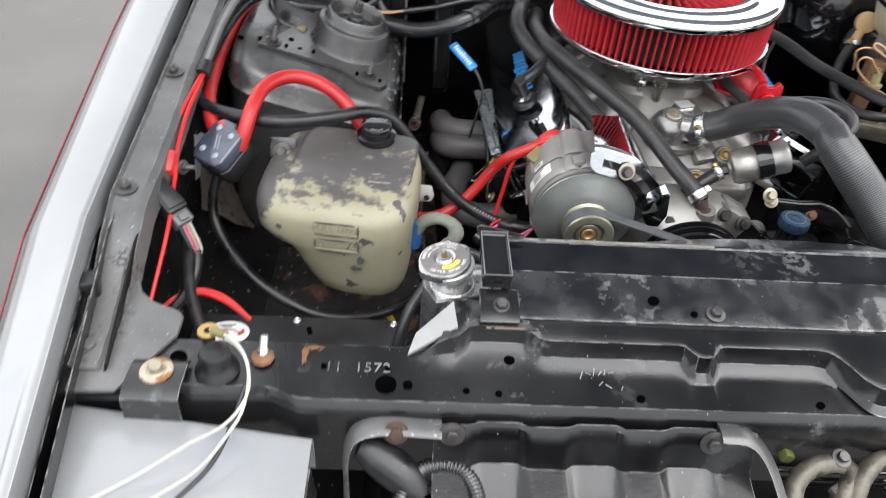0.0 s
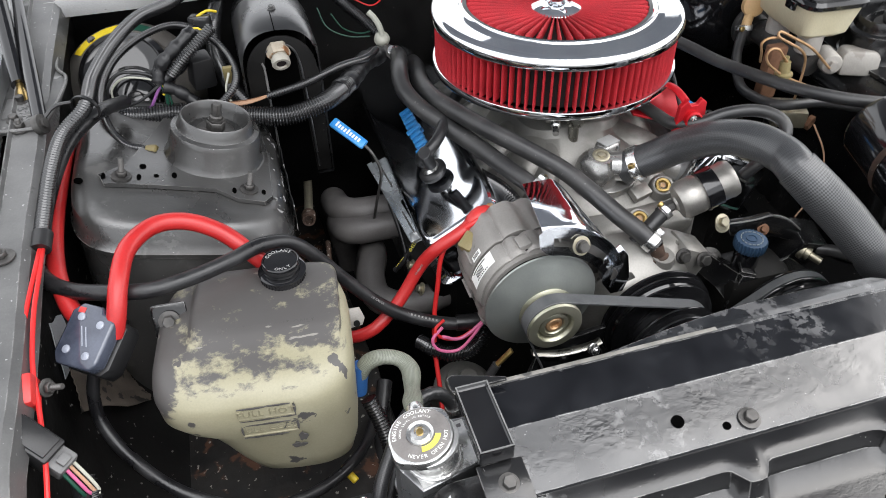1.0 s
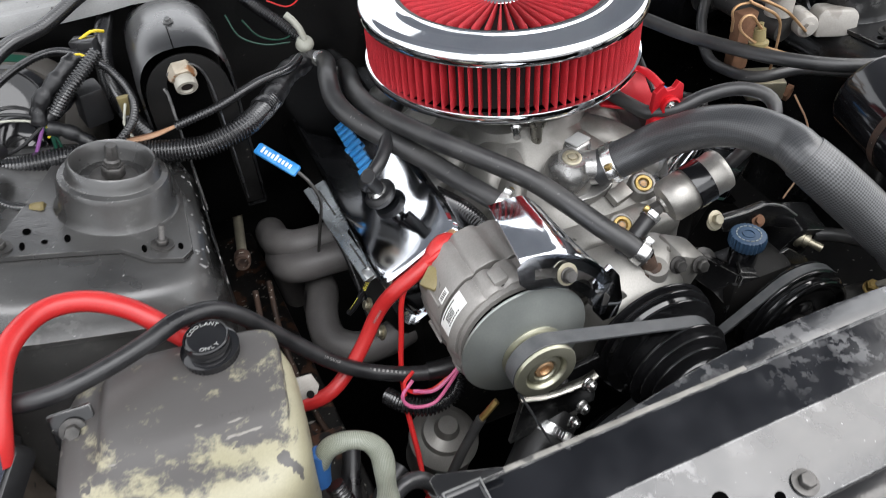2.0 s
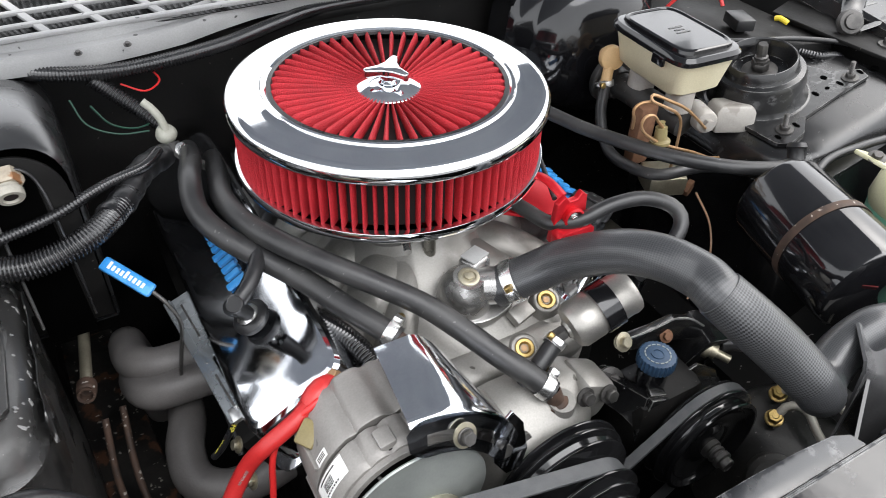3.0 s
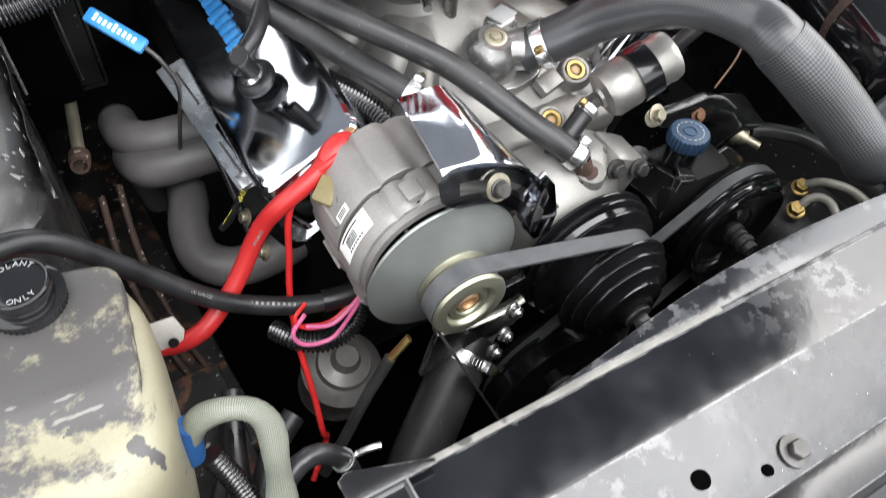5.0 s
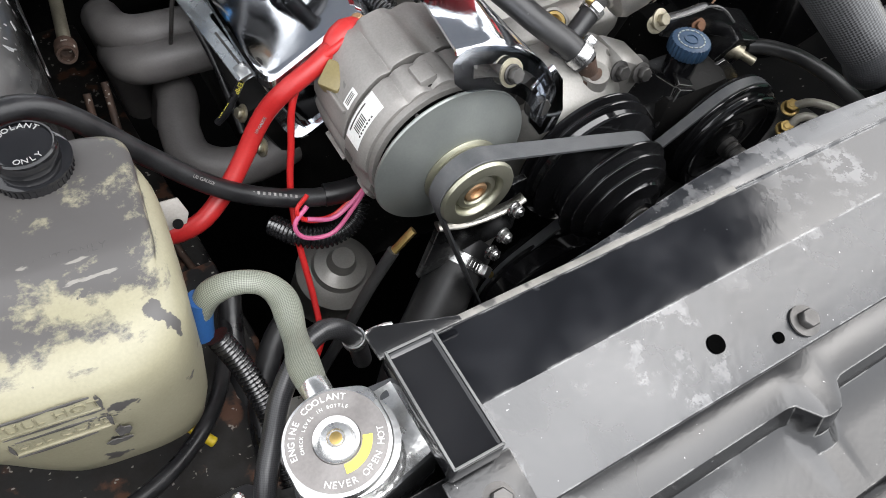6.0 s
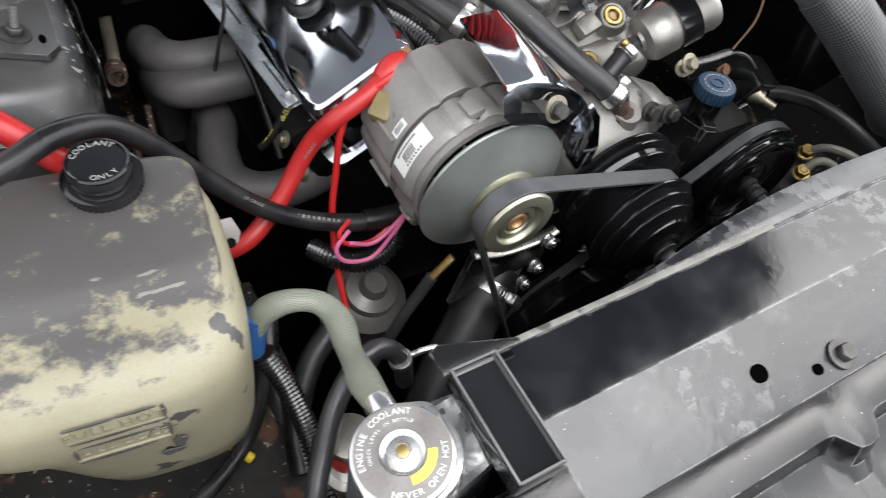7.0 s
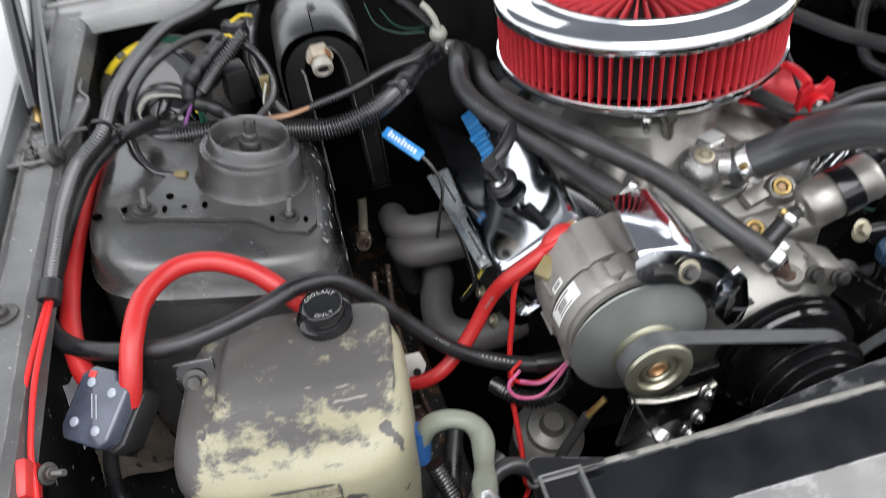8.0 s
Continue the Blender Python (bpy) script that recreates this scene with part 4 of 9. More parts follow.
part("eyelet", lathe([(0.004, 0), (0.010, 0), (0.010, 0.0015), (0.004, 0.0015)], Matrix.Translation((-0.578, -0.672, 0.857)), 20, True), "brass", bs, "brass ring terminal")
vl = thing("service_fitting", (-0.53, -0.672, 0.824), "chrome threaded fitting with a rusty base", "fitting")
part("stem", lathe([(0.006, 0), (0.006, 0.008), (0.0045, 0.010), (0.0045, 0.019), (0.0035, 0.021), (0, 0.021)], place((-0.53, -0.672, 0.825), (0.1, 0.5, 1)), 16), "bright_steel", vl)
part("rusty_base", lathe([(0.012, 0), (0.011, 0.003), (0.006, 0.005), (0, 0.005)], Matrix.Translation((-0.53, -0.674, 0.8245)), 9), "rust", vl, "rusty base")

# silver headlight door
hl = thing("headlight_cover", (-0.61, -0.9, 0.76), "silver painted headlight cover panel with dents", "headlight cover")
rows = []
for i in range(14):
    u = i / 13
    x = -0.775 + 0.301 * u
    yb = -0.705 - 0.040 * u
    rows.append([Vector((x, yb + 0.004, 0.745)), Vector((x, yb, 0.792)), Vector((x, yb - 0.004, 0.800)), Vector((x, yb - 0.012, 0.803)), Vector((x, -0.9, 0.800 + 0.004 * math.sin(5 * u))), Vector((x, -1.05, 0.778)), Vector((x, -1.15, 0.75))])
part("panel", sheet(rows, 0.0025), "silver_paint", hl)
part("edge_fold", sheet([[Vector((-0.474 + 0.002 * k, y, z - 0.02 * k)) for y, z in ((-0.78, 0.801), (-0.9, 0.799), (-1.05, 0.777))] for k in range(3)], 0.002), "black_satin", hl)

# stamped latch panel in front of the bar
lp = thing("front_stamping", (-0.2, -0.76, 0.75), "black stamped front panel with scalloped top edge", "stamped panel")
rows = []
for i in range(61):
    x = -0.362 + 0.31 * i / 60
    u = (x + 0.362) / 0.31
    sc = 0.006 * (0.5 + 0.5 * math.tanh(6 * math.sin(u * 21 + 0.6)))
    ribs = 0.006 * (0.5 + 0.5 * math.tanh(5 * math.sin(u * 21 + 0.4)))
    rows.append([Vector(q) for q in ((x, -0.735, 0.816 - sc), (x, -0.739, 0.812 - sc), (x, -0.742 - ribs * 0.4, 0.79), (x, -0.748 - ribs, 0.768), (x, -0.775 - ribs, 0.757 + ribs), (x, -0.84, 0.748 + ribs), (x, -0.95, 0.72 + ribs), (x, -1.02, 0.69))])
part("stamping", sheet(rows, 0.0015), "black_satin", lp)
for x, z in ((-0.345, 0.805), (-0.096, 0.803)):
    part("bolt", bolt_bm((x, -0.742, z), (0, -1, 0.35), 0.0065, 0, 1.9), "dark_bolt", lp)
part("side_arm", tube([(-0.09, -0.737, 0.812), (-0.066, -0.738, 0.810), (-0.05, -0.744, 0.802), (-0.036, -0.76, 0.785), (-0.026, -0.785, 0.765), (-0.012, -0.82, 0.745), (0.0, -0.88, 0.72)], 0.012, seg=10, flat=0.22, step=0.006), "black_dusty", lp)
la = thing("latch_bracket", (-0.41, -0.745, 0.78), "bent black steel bracket with a worn bolt", "bracket")
part("strap", tube([(-0.355, -0.738, 0.806), (-0.41, -0.738, 0.808), (-0.436, -0.742, 0.80), (-0.444, -0.748, 0.77), (-0.443, -0.76, 0.73), (-0.442, -0.78, 0.70)], 0.011, seg=8, flat=0.25, step=0.008), "flange_grey", la)
part("bolt", bolt_bm((-0.397, -0.743, 0.806), (0, -1, 0.5), 0.0068, 0, 1.7), "dark_rust", la, "worn bolt")
part("cable", tube([(-0.392, -0.785, 0.755), (-0.384, -0.772, 0.768), (-0.369, -0.756, 0.768), (-0.348, -0.751, 0.766), (-0.329, -0.759, 0.764), (-0.319, -0.784, 0.762), (-0.318, -0.83, 0.75)], 0.0085, ribs=0.0038, depth=0.22), "conduit", None, "black corrugated conduit in front of the bar", "conduit")
part("hose", tube([(-0.432, -0.745, 0.785), (-0.42, -0.748, 0.780), (-0.402, -0.756, 0.772), (-0.386, -0.766, 0.765), (-0.372, -0.78, 0.755)], lambda t: 0.010 + 0.009 * math.sin(math.pi * t) ** 0.6, step=0.005), "rubber", None, "dusty black hood release hose", "hose")
# added black panel: the dark of the grille opening put into its colour
part("dark_backing", box((0.9, 0.01, 0.3), Matrix.Translation((0.1, -1.06, 0.62)), 0.002), "black_dark", None, "black panel standing in for the shade in the opening ahead of the radiator", "grille", kind="structure")
for pts in ([(-0.012, -0.775, 0.752), (-0.004, -0.757, 0.764), (0.014, -0.745, 0.770), (0.042, -0.739, 0.770), (0.056, -0.747, 0.764), (0.046, -0.762, 0.757), (0.02, -0.79, 0.745)],
            [(0.05, -0.775, 0.75), (0.062, -0.754, 0.766), (0.083, -0.737, 0.771), (0.105, -0.735, 0.77), (0.125, -0.75, 0.762), (0.13, -0.79, 0.745)]):
    pc0 = thing("aluminium_pipe", pts[2], "dirty cast aluminium pipe bend ahead of the radiator", "pipe", "pipes ahead of the radiator")
    part("bend", tube(pts, 0.0095, seg=14, step=0.006), "dull_alloy", pc0)
    part("flange", box((0.03, 0.02, 0.008), Matrix.Translation(pts[-2]) @ Matrix.Rotation(0.5, 4, "Z"), 0.003), "dull_alloy", pc0)
    part("bolt", bolt_bm(Vector(pts[3]) + Vector((0, 0, 0.009)), (0, -0.3, 1), 0.006), "dark_bolt", pc0)
for k in range(7):
    part("condenser_line", tube([(0.0, -0.70 - 0.006 * k, 0.752 - 0.005 * k), (0.2, -0.70 - 0.006 * k, 0.752 - 0.005 * k), (0.4, -0.70 - 0.006 * k, 0.752 - 0.005 * k)], 0.0022, seg=8, step=0.05), "gloss_black", None, "thin black condenser line ahead of the radiator", "pipe", "condenser lines")
part("green_plug", box((0.012, 0.014, 0.012), Matrix.Translation((-0.005, -0.727, 0.766)) @ Matrix.Rotation(0.4, 4, "Y"), 0.002), "olive", None, "small dirty olive plug beside the grille", "plug")


# ---- radiator plate, tank and cap ----
def radiator_cover():
    r = thing("radiator_cover", (0.1, -0.59, 0.86), "gloss black radiator top plate with flaking paint", "radiator cover")
    xs = [-0.296 + 0.02 * k for k in range(51)]
    rear = [[Vector(q) for q in ((x, -0.5335, 0.850), (x, -0.5345, 0.8705), (x, -0.5352, 0.8722), (x, -0.5366, 0.8724), (x, -0.5378, 0.8712), (x, -0.55, 0.8708), (x, -0.565, 0.8706), (x, -0.580, 0.8703), (x, -0.5832, 0.8700))] for x in xs]
    part("rear_band", sheet(rear, 0.002), "gloss_flake", r, "gloss black rear band", angle=12)
    front = [[Vector(q) for q in ((x, -0.5832, 0.8702), (x, -0.586, 0.8694), (x, -0.60, 0.8660), (x, -0.62, 0.8612), (x, -0.636, 0.8574), (x, -0.639, 0.8563), (x, -0.6400, 0.852))] for x in xs]
    part("front_band", sheet(front, 0.002), "flaked_black", r, "worn front band with flaking paint")
    # boxed end: a tray with a raised rim all round
    br = box((0.030, 0.070, 0.018), Matrix.Translation((-0.3015, -0.5755, 0.8775)), 0.0)
    top = max(br.faces, key=lambda f: f.calc_center_median().z)
    bmesh.ops.inset_region(br, faces=[top], thickness=0.0026)
    bmesh.ops.translate(br, verts=top.verts, vec=(0, 0, -0.0045))
    bmesh.ops.bevel(br, geom=br.edges[:], offset=0.0022, segments=3, affect="EDGES", profile=0.5)
    part("end_bracket", br, "gloss_black", r, "gloss black boxed end bracket")
    part("foot", box((0.040, 0.04, 0.003), Matrix.Translation((-0.299, -0.627, 0.8605)) @ Matrix.Rotation(0.2, 4, "X"), 0.001), "black_satin", r)
    part("tab", prism([(-0.318, -0.5405), (-0.319, -0.5250), (-0.313, -0.5220), (-0.268, -0.5370), (-0.268, -0.5405)], 0.8780, 0.8805, Matrix(), 0.0006), "black_satin", r)
    part("worn_lip", box((0.24, 0.0042, 0.0010), Matrix.Translation((-0.175, -0.5355, 0.8729)), 0.0003), "worn_primer", r, "dusty worn rear lip")
    part("rear_strip", prism([(-0.20, -0.5330), (-0.20, -0.5310), (-0.17, -0.5280), (-0.14, -0.5240), (-0.105, -0.5185), (-0.07, -0.5140), (-0.03, -0.5105), (0.01, -0.5090), (0.06, -0.5090), (0.10, -0.5105), (0.14, -0.5135), (0.155, -0.5200), (0.158, -0.5330)], 0.8600, 0.8665, Matrix(), 0.0015), "flaked_black", r, "mottled black strip behind the plate")
    for dx, dy, w, l in ((-0.0139, 0, 0.0014, 0.069), (0.0139, 0, 0.0014, 0.069), (0, -0.0339, 0.028, 0.0014), (0, 0.0339, 0.028, 0.0014)):
        part("worn_edge", box((w, l, 0.0007), Matrix.Translation((-0.3015 + dx, -0.5755 + dy, 0.8866)), 0.0002), "plug_grey", r, "worn edge")
    for x in (-0.297, -0.077):
        part("cover_bolt", bolt_bm((x, -0.627, 0.8602), (0, -0.22, 1), 0.0062, 0, 1.6), "dark_bolt", r)
    # plate holes are painted dark discs, not cut through
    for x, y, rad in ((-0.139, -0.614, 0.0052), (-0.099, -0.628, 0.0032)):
        part("hole_shade", lathe([(0, 0), (rad, 0), (rad * 1.1, 0.0003), (rad * 1.1, -0.002)], place((x, y, 0.8703 - 0.24 * (-0.5832 - y) + 0.0006), (0, -0.23, 1)), 18), "shade_black", r)
    return r


radiator_cover()
rad = thing("radiator", (0, -0.57, 0.5), "radiator with a silver aluminium end tank and filler neck", "radiator")
part("core", box((0.62, 0.045, 0.42), Matrix.Translation((0.03, -0.572, 0.64)), 0.003), "black_dark", rad)
tank_plan = [(-0.361, -0.597), (-0.300, -0.583), (-0.294, -0.533), (-0.362, -0.529), (-0.375, -0.545), (-0.375, -0.571)]
part("end_tank", prism(tank_plan, 0.45, 0.8315, Matrix(), 0.0022), "tank_side_shaded", rad, "dull spotted aluminium end tank with dark reflections put into its colour")
dent = []
for i in range(17):
    u = i / 16
    a0, a1 = Vector((-0.360, -0.594, 0)).lerp(Vector((-0.372, -0.540, 0)), u), Vector((-0.302, -0.581, 0)).lerp(Vector((-0.297, -0.535, 0)), u)
    dent.append([a0.lerp(a1, v / 16) + Vector((0, 0, 0.8322 + (0.0016 * math.sin(5.1 * u + 7 * v / 16) + 0.0011 * math.sin(13 * u - 9 * v / 16)) * math.sin(math.pi * u) ** 0.5 * math.sin(math.pi * v / 16) ** 0.5 + 0.0035 * math.exp(-((v / 16 - 0.93) / 0.06) ** 2) * (0.75 + 0.25 * math.sin(44 * u)))) for v in range(17)])
part("tank_top", sheet(dent, 0.0012), "tank_metal", rad, "dented hand-welded aluminium top")
part("weld_bead", tube([(-0.343 + 0.0235 * math.cos(a), -0.5665 + 0.0235 * math.sin(a), 0.8335) for a in (2 * math.pi * k / 24 for k in range(25))], lambda t: 0.0022 + 0.0003 * math.sin(150 * t), seg=10, step=0.0018), "tank_metal", rad)
part("filler_neck", lathe([(0.020, 0), (0.020, 0.022), (0.027, 0.024), (0.028, 0.030), (0.024, 0.031), (0, 0.031)], place((-0.345, -0.566, 0.828), (-0.13, 0.05, 1)), 32), "tank_metal", rad)
cp_m = place((-0.353, -0.5635, 0.861), (-0.13, -0.02, 1), (0, 1, 0)) @ Matrix.Scale(0.94, 4)
cap = thing("filler_cap", (-0.353, -0.5635, 0.858), "grey and silver pressure cap with white lettering", "cap")
ear = []
for k in range(64):
    a = 2 * math.pi * k / 64
    bulge = 0.0035 * max(0, math.cos(2 * (a - 0.6))) ** 6
    ear.append((0.0300 + bulge) * 1.0)
ringz = [(-0.006, 1.0), (0.0015, 1.0), (0.0035, 0.975), (0.004, 0.93)]
part("shell", loft([[cp_m @ Vector((ear[k] * f * math.cos(2 * math.pi * k / 64), ear[k] * f * math.sin(2 * math.pi * k / 64), h)) for k in range(64)] for h, f in ringz]), "bright_steel", cap)
part("face", lathe([(0.0275, 0.004), (0.0275, 0.0052), (0.013, 0.0056), (0.013, 0.004)], cp_m, 48, True), "cap_grey", cap, "grey printed face")
part("hub", lathe([(0.013, 0.004), (0.0125, 0.0075), (0.0095, 0.0065), (0.0085, 0.009), (0.005, 0.0095), (0.0045, 0.008), (0, 0.008)], cp_m, 36), "bright_steel", cap)
part("rivet", lathe([(0.0034, 0.008), (0.0034, 0.0095), (0, 0.0100)], cp_m, 16), "brass", cap)
arc = [(r * math.cos(radians(a)), r * math.sin(radians(a))) for r, aa in ((0.0190, range(-100, -19, 8)), (0.0138, range(-20, -101, -8))) for a in aa]
part("yellow_band", prism(arc, 0.0058, 0.0062, cp_m), "yellow_mark", cap, "yellow warning band")
lm = cp_m @ Matrix.Translation((0, 0, 0.0059))
part("lettering", merge(merge(ring_words("ENGINE COOLANT", 0.0052, 0.0236, 116, lm, False, 0.94), ring_words("NEVER OPEN HOT", 0.0052, 0.0236, -71, lm, True, 0.88)), ring_words("CHECK LEVEL IN BOTTLE", 0.0026, 0.0185, 110, lm)), "white_mark", cap, "white lettering")

# ---- air cleaner ----
ac = thing("air_cleaner", (0, 0, 0.885), "round chrome air cleaner with red pleated gauze filter and top", "air cleaner")
R_AC = 0.178
part("lid_ring", lathe([(0.132, 0.9775), (0.134, 0.9795), (0.1375, 0.9795), (0.139, 0.9772), (0.1400, 0.9765), (0.150, 0.9764), (0.1665, 0.9762), (0.1690, 0.9762), (0.1735, 0.9748), (0.1768, 0.9710), (0.1779, 0.966), (0.178, 0.9615), (0.1768, 0.959), (0.1735, 0.9585), (0.172, 0.962), (0.165, 0.968), (0.132, 0.9735)], Matrix(), 128, True), "chrome", ac, "polished chrome lid ring")
part("gasket", lathe([(0.1325, 0.974), (0.1325, 0.9772), (0.127, 0.9775), (0.126, 0.974)], Matrix(), 96, True), "rubber", ac)
bm = bmesh.new()
n = 52
for k in range(n):
    a0 = 2 * math.pi * k / n
    w = math.pi / n
    # one pleat of the flat top: a ridge that narrows towards the hub
    pts = []
    for r, wid, lift in ((0.034, 0.60, 0.0), (0.060, 0.50, 0.0015), (0.095, 0.42, 0.0030), (0.122, 0.38, 0.0038), (0.1275, 0.28, 0.0015)):
        z = 0.9735 - 0.010 * ((0.13 - r) / 0.1) * 0.6 + lift
        half = w * wid
        row = []
        for da, dz in ((-1.0, -0.009), (-0.85, -0.0022), (-0.4, 0.0014), (0.0, 0.0024), (0.4, 0.0014), (0.85, -0.0022), (1.0, -0.009)):
            row.append(Vector((r * math.cos(a0 + da * half), r * math.sin(a0 + da * half), z + dz)))
        pts.append(row)
    vs = [[bm.verts.new(p) for p in row] for row in pts]
    for a, b in zip(vs, vs[1:]):
        for j in range(6):
            bm.faces.new((a[j], a[j + 1], b[j + 1], b[j]))
bmesh.ops.recalc_face_normals(bm, faces=bm.faces)
part("top_pleats", bm, "red_gauze", ac, "red pleated gauze top", kind="stuff", angle=60)
# sheet below the top pleats, its colour painted as their shade
part("top_shadow", lathe([(0.03, 0.962), (0.13, 0.9665)], Matrix(), 64), "deep_shade", ac)
bm = bmesh.new()
n = 98
for k in range(n):
    a0 = 2 * math.pi * k / n
    half = math.pi / n * 0.345
    rows = []
    for z in (0.8995, 0.9615):
        rows.append([Vector((r * math.cos(a0 + da * half), r * math.sin(a0 + da * half), z)) for da, r in ((-1.0, 0.155), (-0.95, 0.1655), (-0.55, 0.1705), (0, 0.172), (0.55, 0.1705), (0.95, 0.1655), (1.0, 0.155))])
    vs = [[bm.verts.new(p) for p in row] for row in rows]
    for j in range(6):
        bm.faces.new((vs[0][j], vs[0][j + 1], vs[1][j + 1], vs[1][j]))
bmesh.ops.recalc_face_normals(bm, faces=bm.faces)
part("filter_pleats", bm, "red_gauze", ac, "red pleated filter element", kind="stuff", angle=60)
# dark cylinder painted for the shade in the gaps between pleats
part("pleat_gap_shade", lathe([(0.158, 0.8985), (0.158, 0.962)], Matrix(), 96), "deep_shade", ac)
part("base_pan", lathe([(0.168, 0.8993), (0.1738, 0.8998), (0.1752, 0.8992), (0.1757, 0.8980), (0.1760, 0.8940), (0.1757, 0.8900), (0.1742, 0.8880), (0.168, 0.8868), (0.150, 0.8860), (0.12, 0.884), (0.065, 0.879), (0.065, 0.884), (0.12, 0.889), (0.165, 0.895)], Matrix(), 128, True), "chrome", ac, "chrome base pan")
part("hub_disc", lathe([(0, 0.972), (0.020, 0.972), (0.0215, 0.9715), (0.0225, 0.9735), (0.036, 0.9695), (0.0372, 0.968), (0.036, 0.9665)], Matrix(), 64), "chrome", ac)
wn_thing = thing("wing_nut", (0, 0, 0.972), "chrome three-pointed air cleaner nut", "wing nut")
tri_pts = []
for k in range(3):
    a = 2 * math.pi * k / 3 + radians(50)
    tri_pts += [(0.027 * math.cos(a - 0.14), 0.027 * math.sin(a - 0.14)), (0.0285 * math.cos(a), 0.0285 * math.sin(a)), (0.027 * math.cos(a + 0.14), 0.027 * math.sin(a + 0.14))]
    for j in (0.3, 0.5, 0.7):
        b = a + 2 * math.pi / 3 * j
        rr = 0.0145 - 0.003 * math.sin(math.pi * j)
        tri_pts.append((rr * math.cos(b), rr * math.sin(b)))
part("wing", prism(tri_pts, 0.984, 0.993, Matrix(), 0.0016), "chrome", wn_thing)
part("stem", lathe([(0.013, 0.972), (0.013, 0.977), (0.010, 0.979), (0.010, 0.986)], Matrix(), 28), "chrome", wn_thing)

# ---- carburettor, manifold, block ----
cb = thing("carburettor", (0, 0, 0.835), "cast aluminium carburettor beneath the air cleaner", "carburettor")
part("body", box((0.11, 0.15, 0.035), Matrix.Translation((0, 0, 0.858)), 0.006), "cast_aluminium", cb)
part("air_horn", lathe([(0.064, 0.872), (0.064, 0.884), (0, 0.884)], Matrix(), 40), "machined", cb)
part("float_bowl", box((0.10, 0.04, 0.035), Matrix.Translation((0, -0.085, 0.862)), 0.007), "cast_aluminium", cb)
for x in (-0.042, 0.0, 0.042):
    part("bowl_screw", bolt_bm((x, -0.106, 0.866), (0, -1, 0.1), 0.0042), "bright_steel", cb)
part("fuel_inlet", lathe([(0.007, 0), (0.007, 0.016), (0.0045, 0.018), (0.0045, 0.03), (0, 0.03)], place((-0.035, -0.106, 0.853), (-0.4, -1, -0.2)), 14), "bright_steel", cb)
part("stud", lathe([(0.007, 0), (0.007, 0.03), (0.012, 0.032), (0.012, 0.036), (0, 0.036)], place((-0.012, -0.12, 0.818), (0, 0, 1)), 14), "machined", cb)

eng = thing("engine_block", (0, 0, 0.4), "V8 engine with bare aluminium intake manifold and black block", "engine")
part("block", box((0.42, 0.50, 0.34), Matrix.Translation((0, 0.06, 0.54)), 0.02), "black_dark", eng)


def manifold():
    """Dual-plane intake: a carburettor pad, a plenum and runners sloping to both heads."""
    rings = []
    for z, hx, y0, y1, p in ((0.70, 0.165, -0.255, 0.24, 5), (0.745, 0.165, -0.252, 0.24, 5), (0.765, 0.155, -0.235, 0.23, 4), (0.785, 0.125, -0.205, 0.2, 3.4), (0.805, 0.098, -0.165, 0.16, 3.2), (0.828, 0.082, -0.118, 0.12, 4), (0.8395, 0.078, -0.112, 0.115, 5), (0.8415, 0.074, -0.108, 0.11, 5)):
        rings.append(squircle(0, (y0 + y1) / 2, hx, (y1 - y0) / 2, z, 48, p))
    return loft(rings)


part("intake_manifold", manifold(), "cast_aluminium", eng, "bare cast aluminium intake manifold")
for s in (-1, 1):
    for k, y in enumerate((-0.160, -0.075, 0.04, 0.14)):
        part("runner", tube([(s * 0.045, y * 0.55, 0.805), (s * 0.085, y * 0.8, 0.802), (s * 0.125, y, 0.778), (s * 0.158, y * 1.03, 0.748)], lambda t: 0.030 - 0.004 * t, seg=18, step=0.008, flat=0.85), "cast_aluminium", eng)
    part("cylinder_head", box((0.10, 0.46, 0.10), Matrix.Translation((s * 0.198, 0.06, 0.668)) @ Matrix.Rotation(s * radians(25), 4, "Y"), 0.01), "black_dark", eng)
for s2 in (-1, 1):
    for y in (-0.19, -0.10, 0.0, 0.10):
        part("intake_bolt", bolt_bm((s2 * 0.152, y, 0.760), (s2 * 0.45, 0, 1), 0.0065, 0, 1.5), "dark_bolt", eng)
    part("side_rail", box((0.03, 0.47, 0.012), Matrix.Translation((s2 * 0.150, 0.0, 0.752)) @ Matrix.Rotation(s2 * 0.45, 4, "Y"), 0.003), "cast_aluminium", eng)
part("front_wall", box((0.20, 0.05, 0.05), Matrix.Translation((0.02, -0.233, 0.743)) @ Matrix.Rotation(0.35, 4, "X"), 0.016, 3), "cast_aluminium", eng)
for x, y, z in ((0.084, -0.215, 0.790), (0.035, -0.248, 0.768)):
    pm = place((x, y, z), (-0.12, -0.55, 1)) @ Matrix.Scale(0.84, 4)
    part("plug_boss", lathe([(0.034, -0.030), (0.026, -0.014), (0.0195, -0.004), (0.0180, -0.0006), (0.0165, 0.0), (0.0140, -0.0004), (0.0135, -0.002), (0, -0.002)], pm, 32), "cast_aluminium", eng, angle=60)
    part("brass_plug", lathe([(0.0128, -0.003), (0.0128, 0.0002), (0.0118, 0.0010), (0.0082, 0.0010), (0.0066, -0.0010), (0.0060, -0.0020), (0, -0.0020)], pm, 24), "brass", eng, "brass pipe plug")
    part("plug_socket", lathe([(0.0046, -0.0019), (0.0046, -0.0012), (0, -0.0012)], pm, 6), "copper_line", eng)
